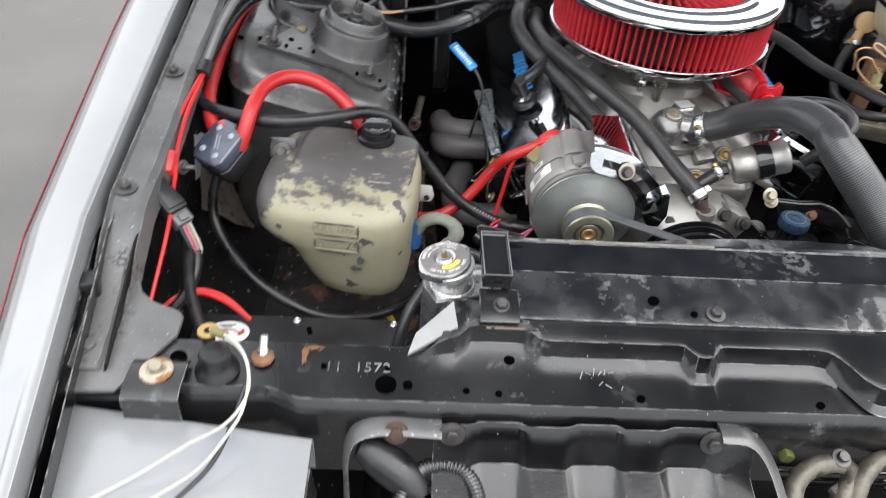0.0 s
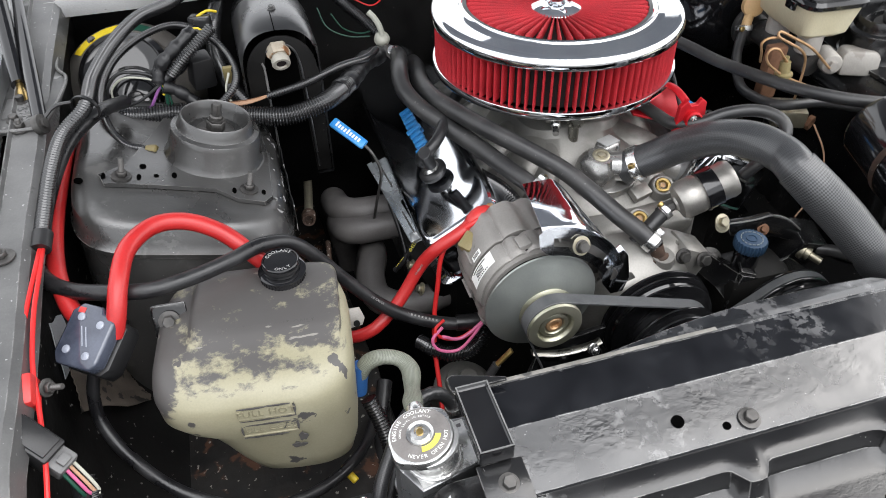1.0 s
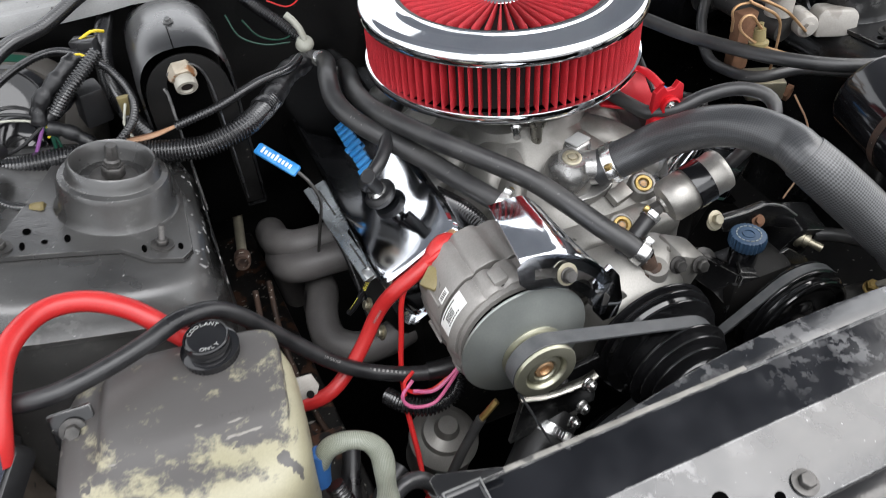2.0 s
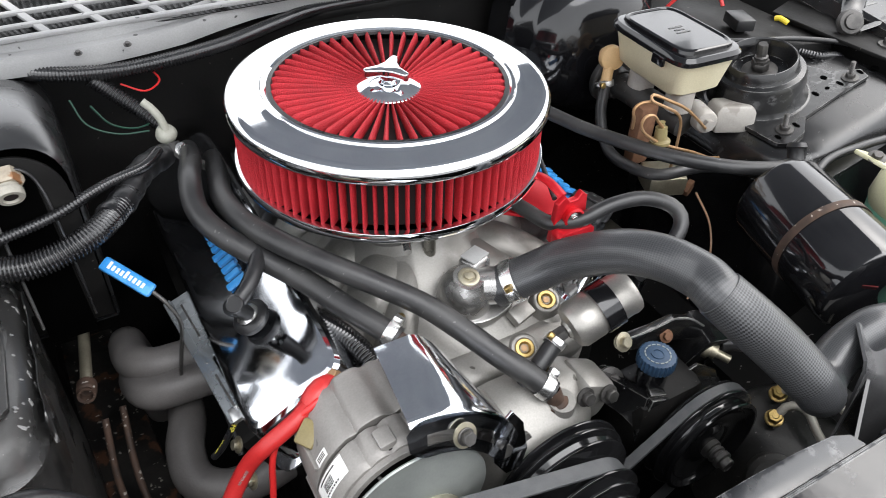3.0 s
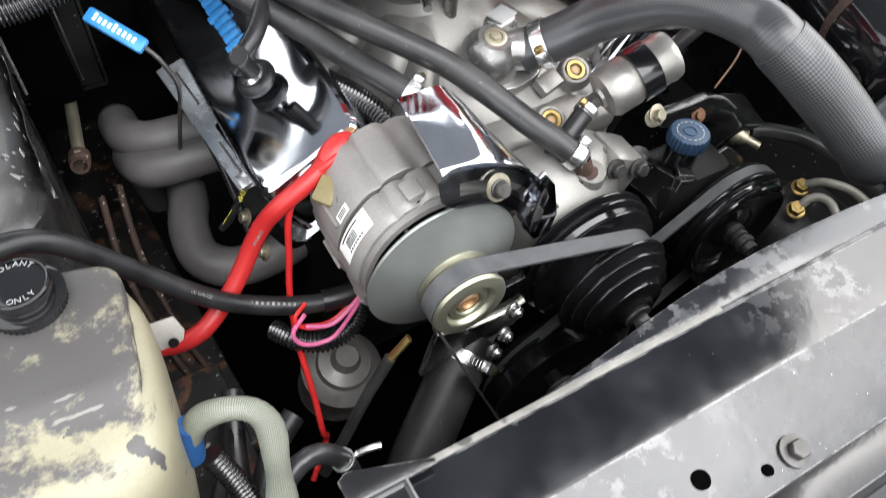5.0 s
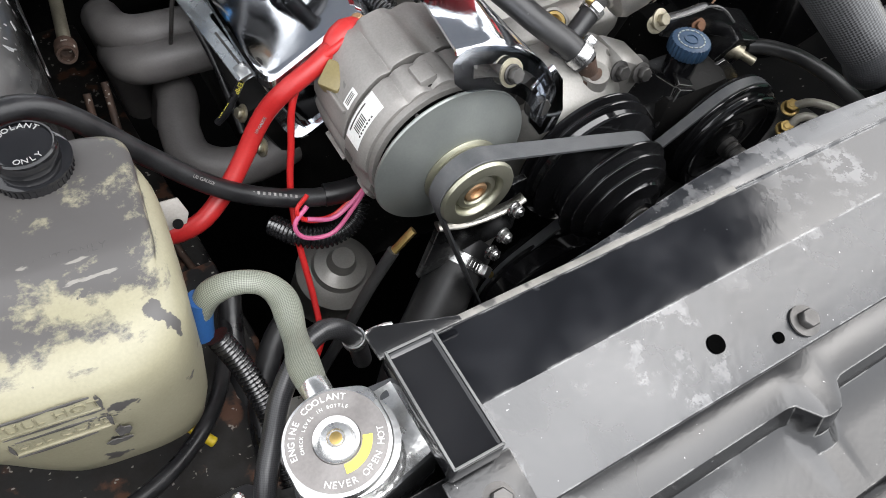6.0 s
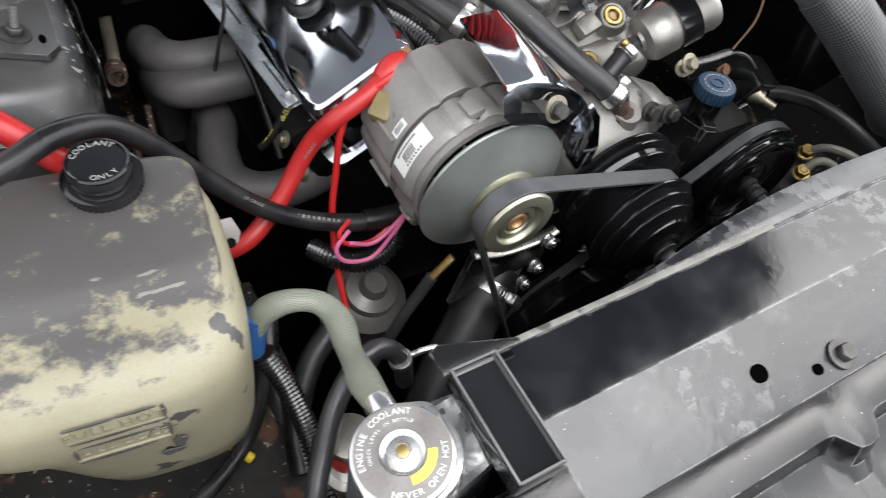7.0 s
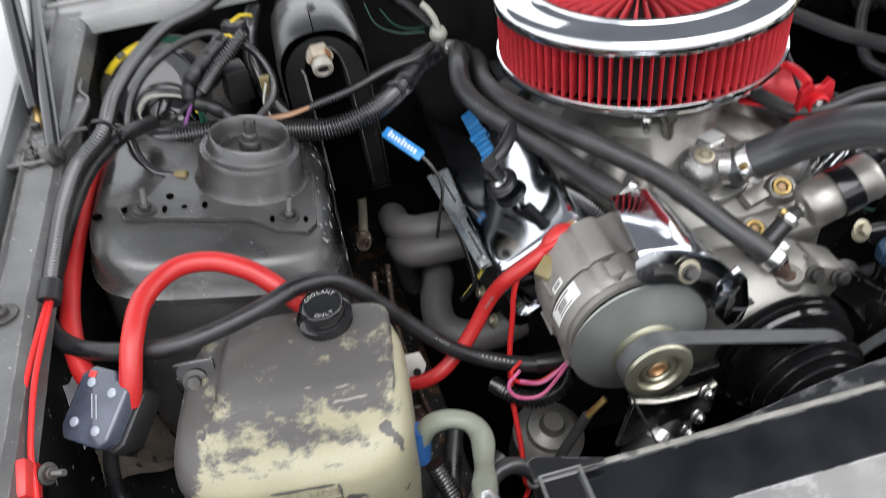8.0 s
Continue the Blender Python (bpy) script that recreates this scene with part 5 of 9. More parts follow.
part("cast_pad", box((0.027, 0.019, 0.012), Matrix.Translation((0.049, -0.216, 0.786)) @ Matrix.Rotation(0.42, 4, "X") @ Matrix.Rotation(0.25, 4, "Z"), 0.0015), "cast_aluminium", eng)
for x0, x1 in ((-0.04, -0.10), (0.035, 0.09)):
    part("cast_web", tube([(x0, -0.10, 0.816), (x0 + (x1 - x0) * 0.4, -0.15, 0.800), (x1, -0.205, 0.768), (x1 * 1.05, -0.235, 0.745)], lambda t: 0.020 + 0.006 * t, seg=20, step=0.006, flat=0.7), "cast_aluminium", eng)

th = thing("thermostat_housing", (0, -0.19, 0.79), "cast aluminium thermostat housing with a sensor plug", "thermostat housing")
part("flange", prism([(0.047 * math.cos(a) if abs(math.cos(a)) > 0.6 else 0.036 * math.cos(a) * 1.15, 0.030 * math.sin(a)) for a in (math.pi * 2 * i / 28 for i in range(28))], 0, 0.012, Matrix.Translation((0.008, -0.186, 0.790)) @ Matrix.Rotation(0.2, 4, "X"), 0.002), "thermo_alloy", th)
part("dome", lathe([(0.0305, 0), (0.0305, 0.014), (0.029, 0.024), (0.0255, 0.032), (0.0205, 0.038), (0.0175, 0.042), (0.0165, 0.0435), (0, 0.0435)], place((-0.003, -0.180, 0.797), (-0.02, -0.22, 1)), 40), "thermo_alloy", th)
part("outlet", tube([(-0.003, -0.184, 0.818), (0.012, -0.190, 0.820), (0.030, -0.199, 0.822), (0.040, -0.205, 0.826)], 0.0205, seg=32), "thermo_alloy", th, "polished outlet neck")
part("plug", merge(lathe([(0.0115, 0.0430), (0.0115, 0.0448), (0.0100, 0.0456), (0.0075, 0.0456), (0.0068, 0.0440), (0, 0.0440)], place((-0.003, -0.180, 0.797), (-0.02, -0.22, 1)), 28), lathe([(0.0050, 0.0438), (0.0050, 0.0462), (0.0032, 0.0466), (0, 0.0466)], place((-0.003, -0.180, 0.797), (-0.02, -0.22, 1)), 6)), "zinc", th, "brass hex plug")
part("rear_boss", box((0.036, 0.030, 0.050), Matrix.Translation((0.016, -0.168, 0.820)) @ Matrix.Rotation(0.35, 4, "Z"), 0.006, 3, 0.80), "thermo_alloy", th)
part("boss_cap", box((0.025, 0.020, 0.0025), Matrix.Translation((0.016, -0.168, 0.8458)) @ Matrix.Rotation(0.35, 4, "Z"), 0.001), "bare_sheen_grey", th, "pale flat boss top")
for x, y in ((0.052, -0.192), (-0.036, -0.174)):
    part("flange_bolt", bolt_bm((x, y, 0.801 - 0.2 * (y + 0.186)), (0, -0.2, 1), 0.0065, 0, 1.3), "bright_steel", th)

# ---- valve covers ----
U = Vector((0.865, 0, 0.50)).normalized()


def valve_cover(s):
    """s: -1 passenger bank, 1 driver bank."""
    u = Vector((U.x, 0, U.z)) if s < 0 else Vector((0.89, 0, 0.456))
    n = Vector((-u.z, 0, u.x))
    u.x, n.x = -s * u.x, -s * n.x
    mid = Vector((s * 0.203, 0.03, 0.792 if s < 0 else 0.806)) - u * 0.006
    name = "passenger" if s < 0 else "driver"
    v = thing("valve_cover", mid, "mirror chrome valve cover with raised blue lettering blocks", "valve cover", "valve covers")
    rings = []
    for d, hu, hl, p in ((-0.072, 0.076, 0.256, 12), (-0.069, 0.076, 0.256, 12), (-0.068, 0.064, 0.250, 12), (-0.03, 0.062, 0.249, 12), (-0.014, 0.0605, 0.248, 12), (-0.006, 0.0590, 0.2465, 12), (-0.002, 0.0560, 0.2435, 12), (-0.0003, 0.0525, 0.240, 12), (0.0, 0.0495, 0.237, 12), (0.0, 0.047, 0.2345, 12), (0.0, 0.03, 0.2175, 12), (0.0, 0.012, 0.2, 12)):
        rings.append([mid + n * d + u * q.x + Vector((0, 1, 0)) * q.y for q in squircle(0, 0, hu, hl, 0, 64, p)])
    part("shell", loft(rings), "worn_chrome", v, angle=14)
    for k in range(9):
        y = (-0.0635 if s < 0 else -0.098) + 0.0138 * k
        h = 0.025 if k in (0, 4) else 0.019
        m = Matrix.Translation(mid + n * 0.0042 + u * (0.002 if s < 0 else -0.016) + Vector((0, y, 0))) @ Matrix((tuple(u), (0, 1, 0), tuple(n))).transposed().to_4x4()
        part("letter_block", box((h, 0.0088, 0.005), m, 0.0015), "blue_paint", v, "raised blue letter block")
    for y in (-0.19, -0.05, 0.1, 0.24):
        p = mid + n * -0.066 - u * 0.064 + Vector((0, y, 0))
        part("cover_bolt", bolt_bm(p, n, 0.0055, 0.0, 1.7), "bright_steel", v)
    return v, mid, u, n


vc, vmid, vu, vn = valve_cover(-1)
vc2, vmid2, vu2, vn2 = valve_cover(1)

br_t = thing("breather_valve", (-0.214, -0.115, 0.795), "black rubber grommet with a crankcase breather valve", "breather valve")
gm = place(Vector((-0.209, -0.100, 0.7925)), vn)
part("grommet", lathe([(0.010, 0), (0.0185, 0.002), (0.0205, 0.006), (0.0205, 0.010), (0.017, 0.0135), (0.013, 0.014), (0.0125, 0.011), (0, 0.011)], gm, 36), "rubber", br_t)
part("nozzle", lathe([(0.0125, 0.010), (0.0125, 0.015), (0.010, 0.017), (0.0085, 0.018), (0.0085, 0.026), (0, 0.026)], gm, 24), "bright_steel", br_t)
part("elbow", tube([gm @ Vector((0, 0, 0.022)), gm @ Vector((0.001, -0.004, 0.036)), Vector((-0.229, -0.124, 0.848))], 0.0085, seg=16, step=0.004), "rubber", br_t)
part("plug_cap", lathe([(0.0080, -0.030), (0.0082, 0.0), (0.0088, 0.001), (0.0088, 0.0055), (0.0080, 0.0062), (0, 0.0062)], place((-0.2295, -0.1245, 0.8445), (-0.35, -0.40, 0.85)), 22), "black_plastic", br_t)
part("breather_hose", tube([(-0.2265, -0.120, 0.844), (-0.212, -0.112, 0.853), (-0.196, -0.092, 0.860), (-0.176, -0.055, 0.866), (-0.14, -0.01, 0.872)], 0.0085, seg=14), "rubber", None, "short black breather hose under the air cleaner", "hose")

# spark plug wire rail beside the passenger cover
rl = thing("wire_rail", (-0.262, -0.06, 0.70), "thin bare steel rail along the valve cover", "wire rail")
rp = [Vector((-0.272, 0.025, 0.745)), Vector((-0.254, -0.178, 0.745))]
d = (rp[1] - rp[0]).normalized()
side = d.cross(Vector((-0.3, 0, 1))).normalized()
rail_m = Matrix.Translation((rp[0] + rp[1]) / 2) @ Matrix((tuple(side), tuple(d), tuple(side.cross(d)))).transposed().to_4x4()
LR = (rp[1] - rp[0]).length
part("rail", prism([(-0.022, -LR / 2), (0.004, -LR / 2), (0.006, LR / 2), (-0.004, LR / 2), (-0.004, 0.012), (-0.006, 0.008), (-0.024, 0.006), (-0.026, 0.000)], -0.0012, 0.0012, rail_m, 0.0006, 1), "plate_zinc", rl)
part("folded_lip", prism([(0.005, -LR / 2), (0.013, -LR / 2), (0.013, LR / 2), (0.005, LR / 2)], 0.002, 0.0042, rail_m, 0.0008, 1), "plate_zinc", rl)
part("fold_web", prism([(0.0042, -LR / 2), (0.0060, -LR / 2), (0.0060, LR / 2), (0.0042, LR / 2)], -0.001, 0.0040, rail_m), "plate_zinc", rl)
part("end_clip", box((0.013, 0.018, 0.006), rail_m @ Matrix.Translation((0.003, LR / 2 - 0.008, 0.002)), 0.0012), "bright_steel", rl, "bright end clip")
# rail slots are dark strips laid on for the shade of openings
part("slot", prism([(-0.0012, -0.028), (0.0012, -0.028), (0.0012, 0.028), (-0.0012, 0.028)], 0, 0.0004, rail_m @ Matrix.Translation((0.0015, LR * 0.30, 0.0012))), "dark_bolt", rl)
part("slot", prism([(-0.0012, -0.03), (0.0012, -0.03), (0.0012, 0.03), (-0.0012, 0.03)], 0, 0.0004, rail_m @ Matrix.Translation((-0.004, -LR * 0.28, 0.0012))), "dark_bolt", rl)
part("rivet", bolt_bm(rail_m @ Vector((-0.013, -0.008, 0.0012)), rail_m.to_3x3() @ Vector((0, 0, 1)), 0.0032), "bright_steel", rl)

ds = thing("dipstick", (-0.31, -0.01, 0.80), "dipstick with a blue plastic handle", "dipstick")
hm = Matrix.Translation((-0.3125, -0.008, 0.826)) @ basis((0.25, -0.25, 1)).to_4x4()
ta, tb = Vector((-0.331, 0.016, 0.834)), Vector((-0.294, -0.034, 0.816))
dv = (tb - ta).normalized()
sd = dv.cross(Vector((-0.25, -0.55, 1))).normalized()
tm = Matrix.Translation((ta + tb) / 2) @ Matrix((tuple(dv), tuple(-sd), tuple(dv.cross(-sd)))).transposed().to_4x4()
part("handle", box((0.064, 0.016, 0.007), tm, 0.003), "blue_paint", ds)
for k in range(9):
    part("print_bar", box((0.0034, 0.0085 if k in (0, 4) else 0.0060, 0.0008), tm @ Matrix.Translation((-0.0215 + 0.0053 * k, 0.0010 if k in (0, 4) else 0.0, 0.0036)), 0.0003), "white_mark", ds, "white printed bar")
part("stick", tube([tb, (-0.285, -0.045, 0.805), (-0.277, -0.05, 0.775), (-0.285, -0.04, 0.72), (-0.30, -0.02, 0.62)], 0.0023, seg=8), "dark_bolt", ds)

# ---- exhaust headers ----
hdr = thing("exhaust_header", (-0.31, -0.1, 0.55), "matt grey tubular exhaust header", "exhaust header")
HP = {
    "front_tube": [(-0.20, -0.15, 0.615), (-0.248, -0.152, 0.603), (-0.287, -0.145, 0.60), (-0.312, -0.12, 0.603), (-0.312, -0.08, 0.61), (-0.300, -0.045, 0.612), (-0.295, 0.0, 0.59), (-0.30, 0.05, 0.50)],
    "upper_tube": [(-0.245, -0.035, 0.665), (-0.285, -0.030, 0.662), (-0.316, -0.024, 0.658), (-0.332, -0.008, 0.652), (-0.337, 0.025, 0.638), (-0.333, 0.075, 0.59), (-0.32, 0.11, 0.48)],
    "middle_tube": [(-0.245, -0.005, 0.676), (-0.285, 0.000, 0.674), (-0.315, 0.006, 0.672), (-0.332, 0.024, 0.668), (-0.337, 0.055, 0.656), (-0.335, 0.11, 0.62), (-0.32, 0.15, 0.50)],
}
for k, pts in HP.items():
    part("header_tube", tube(pts, 0.0222, seg=20, step=0.008), "header_grey", hdr)
part("flange", box((0.012, 0.26, 0.04), Matrix.Translation((-0.243, 0.03, 0.672)) @ Matrix.Rotation(radians(-25), 4, "Y"), 0.003), "header_grey", hdr)
for y in (-0.16, -0.21):
    part("header_bolt", bolt_bm((-0.262, y, 0.685), (-1, 0, 0.5), 0.006), "zinc", hdr)
part("plug_boot", tube([(-0.255, -0.162, 0.735), (-0.269, -0.166, 0.716), (-0.279, -0.169, 0.703), (-0.290, -0.167, 0.690)], 0.0036, seg=14, step=0.004), "rubber", None, "black spark plug wire in a printed heat sleeve", "spark plug wire")
part("plug_boot", tube([(-0.267, -0.048, 0.717), (-0.261, -0.074, 0.690), (-0.258, -0.107, 0.655), (-0.258, -0.133, 0.630)], 0.0042, seg=12), "rubber", None, "black spark plug wire dropping past the rail", "spark plug wire")
sw = bpy.data.objects["plug_boot"]
for text, p, q in (("TEMP", Vector((-0.255, -0.162, 0.735)), Vector((-0.269, -0.166, 0.716))), ("SUPER", Vector((-0.269, -0.166, 0.716)), Vector((-0.290, -0.167, 0.690)))):
    ax = (q - p).normalized()
    up = Vector((-0.2, -0.75, 0.6))
    up = (up - ax * up.dot(ax)).normalized()
    part("sleeve_print", words(text, 0.0066, Matrix.Translation((p + q) / 2 + up * 0.0038) @ Matrix((tuple(ax), tuple(up.cross(ax)), tuple(up))).transposed().to_4x4(), 0.0003), "yellow_mark", sw, "yellow printed words")
sp = thing("steel_pipe", (-0.385, 0.02, 0.68), "bare steel pipe with a rusty flared fitting", "pipe")
part("pipe", tube([(-0.370, 0.125, 0.712), (-0.373, 0.092, 0.706), (-0.381, 0.03, 0.702), (-0.388, -0.022, 0.699)], 0.0066, seg=16), "zinc", sp)
part("fitting", lathe([(0.0135, -0.010), (0.0135, 0.008), (0.0120, 0.010), (0.0100, 0.012), (0.0122, 0.018), (0.0118, 0.020), (0.0085, 0.0195), (0.0075, 0.008), (0, 0.008)], place((-0.388, -0.020, 0.699), (-0.08, -0.85, 0.25)) @ Matrix.Scale(0.8, 4), 22), "dark_rust", sp, "rusty flare nut")
for dx, dy in ((0, 0), (0.022, 0.01)):
    part("brake_line", tube([(-0.385 + dx, 0.0 + dy, 0.62), (-0.392 + dx, -0.06, 0.56), (-0.38 + dx, -0.14, 0.49), (-0.36 + dx, -0.2, 0.45)], 0.0042, seg=10), "dark_rust", None, "rusty steel line along the frame rail", "brake line", "frame lines")

# ---- alternator ----
AX, AZ = -0.155, 0.774
al = thing("alternator", (AX, -0.32, AZ), "grey cast alternator with a large fan disc and pulley", "alternator")
am = place((AX, -0.232, AZ), (0, -1, 0))


def cast_case(stations, pads, depth):
    """A cast shell: stations of (height, scale of radius); pads: (middle, half width) in degrees where it stands proud."""
    out = []
    for h, r in stations:
        ring = []
        for i in range(120):
            a = 2 * math.pi * i / 120
            k = 0.0
            for c, w in pads:
                d = abs((math.degrees(a) - c + 180) % 360 - 180)
                k = max(k, 1 / (1 + math.exp((d - w) / 1.2)))
            rr = r - depth * (1 - k)
            ring.append(am @ Vector((rr * math.cos(a), rr * math.sin(a), h)))
        out.append(ring)
    return loft(out)


part("rear_case", cast_case([(0.004, 0.046), (0.008, 0.060), (0.016, 0.0685), (0.0300, 0.0705), (0.0760, 0.0718), (0.0775, 0.0708), (0.0778, 0.055)], [(150, 30), (205, 20), (52, 30), (104, 12), (270, 30), (345, 20)], 0.0048), "alternator_grey", al)
part("seam", lathe([(0.0605, 0.075), (0.0605, 0.084)], am, 64), "black_dark", al)
front_case = part("front_case", cast_case([(0.0812, 0.055), (0.0814, 0.071), (0.0828, 0.0722), (0.1040, 0.0728), (0.109, 0.0716), (0.112, 0.069), (0.1125, 0.062)], [(152, 32), (60, 22), (92, 8), (112, 7), (215, 16), (270, 30), (340, 24)], 0.0050), "alternator_grey", al)
part("front_bell", lathe([(0.066, 0.1122), (0.0655, 0.1175), (0.061, 0.1185), (0.059, 0.115)], am, 64), "alternator_grey", al)
# near-black disc painted for the shade between case and fan
part("fan_gap_shade", lathe([(0.0595, 0.1145), (0.02, 0.116), (0, 0.116)], am, 48), "black_dark", al)
for a in (62, 102, 215, 330):
    q = am @ Vector((0.0655 * math.cos(radians(a)), 0.0655 * math.sin(radians(a)), 0.108))
    part("lug", box((0.022, 0.016, 0.02), am @ Matrix.Rotation(radians(a), 4, "Z") @ Matrix.Translation((0.0645, 0, 0.099)), 0.003), "alternator_grey", al)
    # dark disc painted for the shade inside the lug's hole
    part("lug_hole_shade", lathe([(0, 0.0005), (0.0032, 0.0005), (0.0036, -0.001)], place(q + Vector((0, -0.001, 0)), (0, -1, 0)), 14), "black_dark", al)
for a in (128, 172):
    part("rib", box((0.005, 0.0035, 0.034), am @ Matrix.Rotation(radians(a + 30), 4, "Z") @ Matrix.Translation((0.0722, 0, 0.056)), 0.001), "alternator_grey", front_case)
fan = part("fan", lathe([(0.0690, 0.1275), (0.0696, 0.1290), (0.0690, 0.1305), (0.058, 0.1340), (0.043, 0.1425), (0.036, 0.1445), (0.033, 0.145), (0.033, 0.142), (0.060, 0.129)], am, 96, True), "fan_grey", al, "plain grey fan disc")
for k in range(10):
    a = 2 * math.pi * k / 10 + 0.2
    # blades coloured darker than the fan so its gap reads as shade
    part("fan_blade", box((0.016, 0.003, 0.010), am @ Matrix.Rotation(a, 4, "Z") @ Matrix.Translation((0.052, 0, 0.123)) @ Matrix.Rotation(0.3, 4, "X"), 0.0006), "dark_bolt", fan)
prof = [(0.02, 0.144), (0.0325, 0.1445), (0.0335, 0.146)]
for k in range(6):
    h = 0.147 + 0.0036 * k
    prof += [(0.0325, h), (0.0300, h + 0.0018)]
prof += [(0.0325, 0.1695), (0.0335, 0.171), (0.0325, 0.1740), (0.0315, 0.1745), (0.0225, 0.1748), (0.0212, 0.1735), (0.0200, 0.1675), (0.0178, 0.1668), (0.0172, 0.1705), (0.0160, 0.1715), (0.0128, 0.1718), (0.0115, 0.1705), (0.0110, 0.1665), (0, 0.1665)]
pul = part("pulley", lathe(prof, am, 64), "pulley_zinc", al, "olive zinc-plated grooved pulley")
part("shaft_tip", lathe([(0.0100, 0.1665), (0.0100, 0.1700), (0.0085, 0.1712), (0.0062, 0.1712), (0.0052, 0.1700), (0.0048, 0.1672), (0, 0.1672)], am, 18), "copper_line", pul, "coppery shaft end with a hex socket")


def bent_label(a0, a1, h0, h1, r):
    return sheet([[am @ Vector((r * math.cos(radians(a0 + (a1 - a0) * i / 6)), r * math.sin(radians(a0 + (a1 - a0) * i / 6)), h)) for i in range(7)] for h in (h0, h1)], 0.0004)


lb = part("label", bent_label(133, 168, 0.0845, 0.1035, 0.0731), "label_white", al, "white bar code label")
for k in range(8):
    part("print_bar", bent_label(147 + k * 1.5, 147.6 + k * 1.5, 0.0905, 0.0985, 0.0735), "dark_bolt", lb)
part("print_line", bent_label(141, 162, 0.0870, 0.0881, 0.0735), "dark_bolt", lb)
for k in range(7):
    part("print_mark", bent_label(142 + 2.6 * k, 143.4 + 2.6 * k, 0.1002, 0.1015, 0.0735), "dark_bolt", lb)
lb3 = part("label", bent_label(142, 155, 0.066, 0.0745, 0.0720), "label_white", al, "small white label")
for k in range(3):
    part("print_line", bent_label(144, 153, 0.0680 + 0.0018 * k, 0.0687 + 0.0018 * k, 0.0723), "dark_bolt", lb3)
part("plug_block", box((0.024, 0.02, 0.018), Matrix.Translation((-0.214, -0.272, 0.806)) @ Matrix.Rotation(0.6, 4, "Z") @ Matrix.Rotation(-0.5, 4, "Y"), 0.003), "tan_plastic", al, "tan wiring plug")

# chrome adjusting bracket and shroud over the alternator
ab = thing("alternator_bracket", (-0.11, -0.32, 0.85), "chrome alternator bracket with an adjusting slot", "bracket")
rows = []
for i in range(17):
    a = radians(3 + 70 * i / 16)
    fx, fz = -0.165 + 0.125 * math.sin(a), 0.755 + 0.125 * math.cos(a)
    w = i / 16
    bx, bz = -0.146 + 0.112 * w, 0.873 - 0.24 * max(0.0, w - 0.32) ** 1.5
    row = [Vector((bx + (fx - bx) * t, -0.262 - 0.088 * t, bz + (fz - bz) * t + 0.001 * math.sin(math.pi * t) + 0.0004 * math.sin(19 * t + 9 * w))) for t in (0, 0.12, 0.25, 0.4, 0.55, 0.7, 0.85, 0.95)]
    row += [Vector((fx, -0.3505, fz)), Vector((fx - 0.0015 * math.sin(a), -0.3535, fz - 0.0015)), Vector((fx - 0.004 * math.sin(a), -0.355, fz - 0.004 * math.cos(a)))]
    rows.append(row)
part("shroud", sheet(rows, 0.0025), "worn_chrome", ab, "curved chrome plate")


def slotted_plate():
    """A flat curved arm hanging from the shroud's front edge, with a long slot through it."""
    bm = bmesh.new()
    angles = [1 + 3 * k for k in range(28)]
    radii = [0.0945, 0.0985, 0.1035, 0.1125, 0.1185, 0.1248]

    def at(r, a):
        end = max(0.0, 1 - (a - 1) / 9) ** 2 + max(0.0, (a - 72) / 9) ** 2
        r = 0.1105 + (r - 0.1105) * (1 - 0.55 * end)
        return Vector((-0.165 + r * math.sin(radians(a)), -0.3535 - 0.45 * (0.125 - r), 0.755 + r * math.cos(radians(a))))
    grid = [[bm.verts.new(at(r, a)) for r in radii] for a in angles]
    for i in range(len(angles) - 1):
        for j in range(len(radii) - 1):
            if j == 2 and 9 <= angles[i] < 62:
                continue
            bm.faces.new((grid[i][j], grid[i + 1][j], grid[i + 1][j + 1], grid[i][j + 1]))
    bmesh.ops.solidify(bm, geom=bm.faces[:], thickness=0.0036)
    bmesh.ops.recalc_face_normals(bm, faces=bm.faces)
    edges = [e for e in bm.edges if len(e.link_faces) == 2 and e.calc_face_angle() > 1.2]
    bmesh.ops.bevel(bm, geom=edges, offset=0.0011, segments=2, affect="EDGES", profile=0.5)
    return bm


part("slotted_arm", slotted_plate(), "worn_chrome", ab, "chrome arm with a long adjusting slot")
part("lower_tongue", prism([(-0.050, 0.822), (-0.040, 0.806), (-0.040, 0.778), (-0.050, 0.762), (-0.066, 0.762), (-0.076, 0.778), (-0.072, 0.808)], -0.0018, 0.0018, Matrix.Translation((0, -0.3535, 0.792)) @ Matrix.Rotation(radians(68), 4, "X") @ Matrix.Translation((0, -0.792, 0)), 0.001), "worn_chrome", ab)
part("adjuster_bolt", bolt_bm((-0.114, -0.366, 0.852), (0.1, -0.85, 0.4), 0.0066, 0, 1.2), "dark_bolt", ab, "dark worn bolt")
part("washer", lathe([(0.006, 0.0), (0.0112, 0.0), (0.0112, 0.0016), (0.006, 0.0018)], place((-0.114, -0.3645, 0.852), (0.1, -0.85, 0.4)), 26), "zinc", ab, "zinc washer")
part("adjuster_bolt", bolt_bm((-0.066, -0.352, 0.790), (0, -1, 0.3), 0.0085, 0, 1.5), "dark_bolt", ab)

# ---- water pump and pulleys ----
wp = thing("water_pump", (0, -0.33, 0.70), "bare cast aluminium water pump", "water pump")
part("body", loft([[Vector((q.x, y, q.y)) for q in squircle(0.0, 0.695, hx, hz, 0, 40, 3)] for y, hx, hz in ((-0.27, 0.095, 0.075), (-0.30, 0.095, 0.078), (-0.325, 0.075, 0.065), (-0.345, 0.05, 0.05), (-0.36, 0.035, 0.035))]), "cast_aluminium", wp)
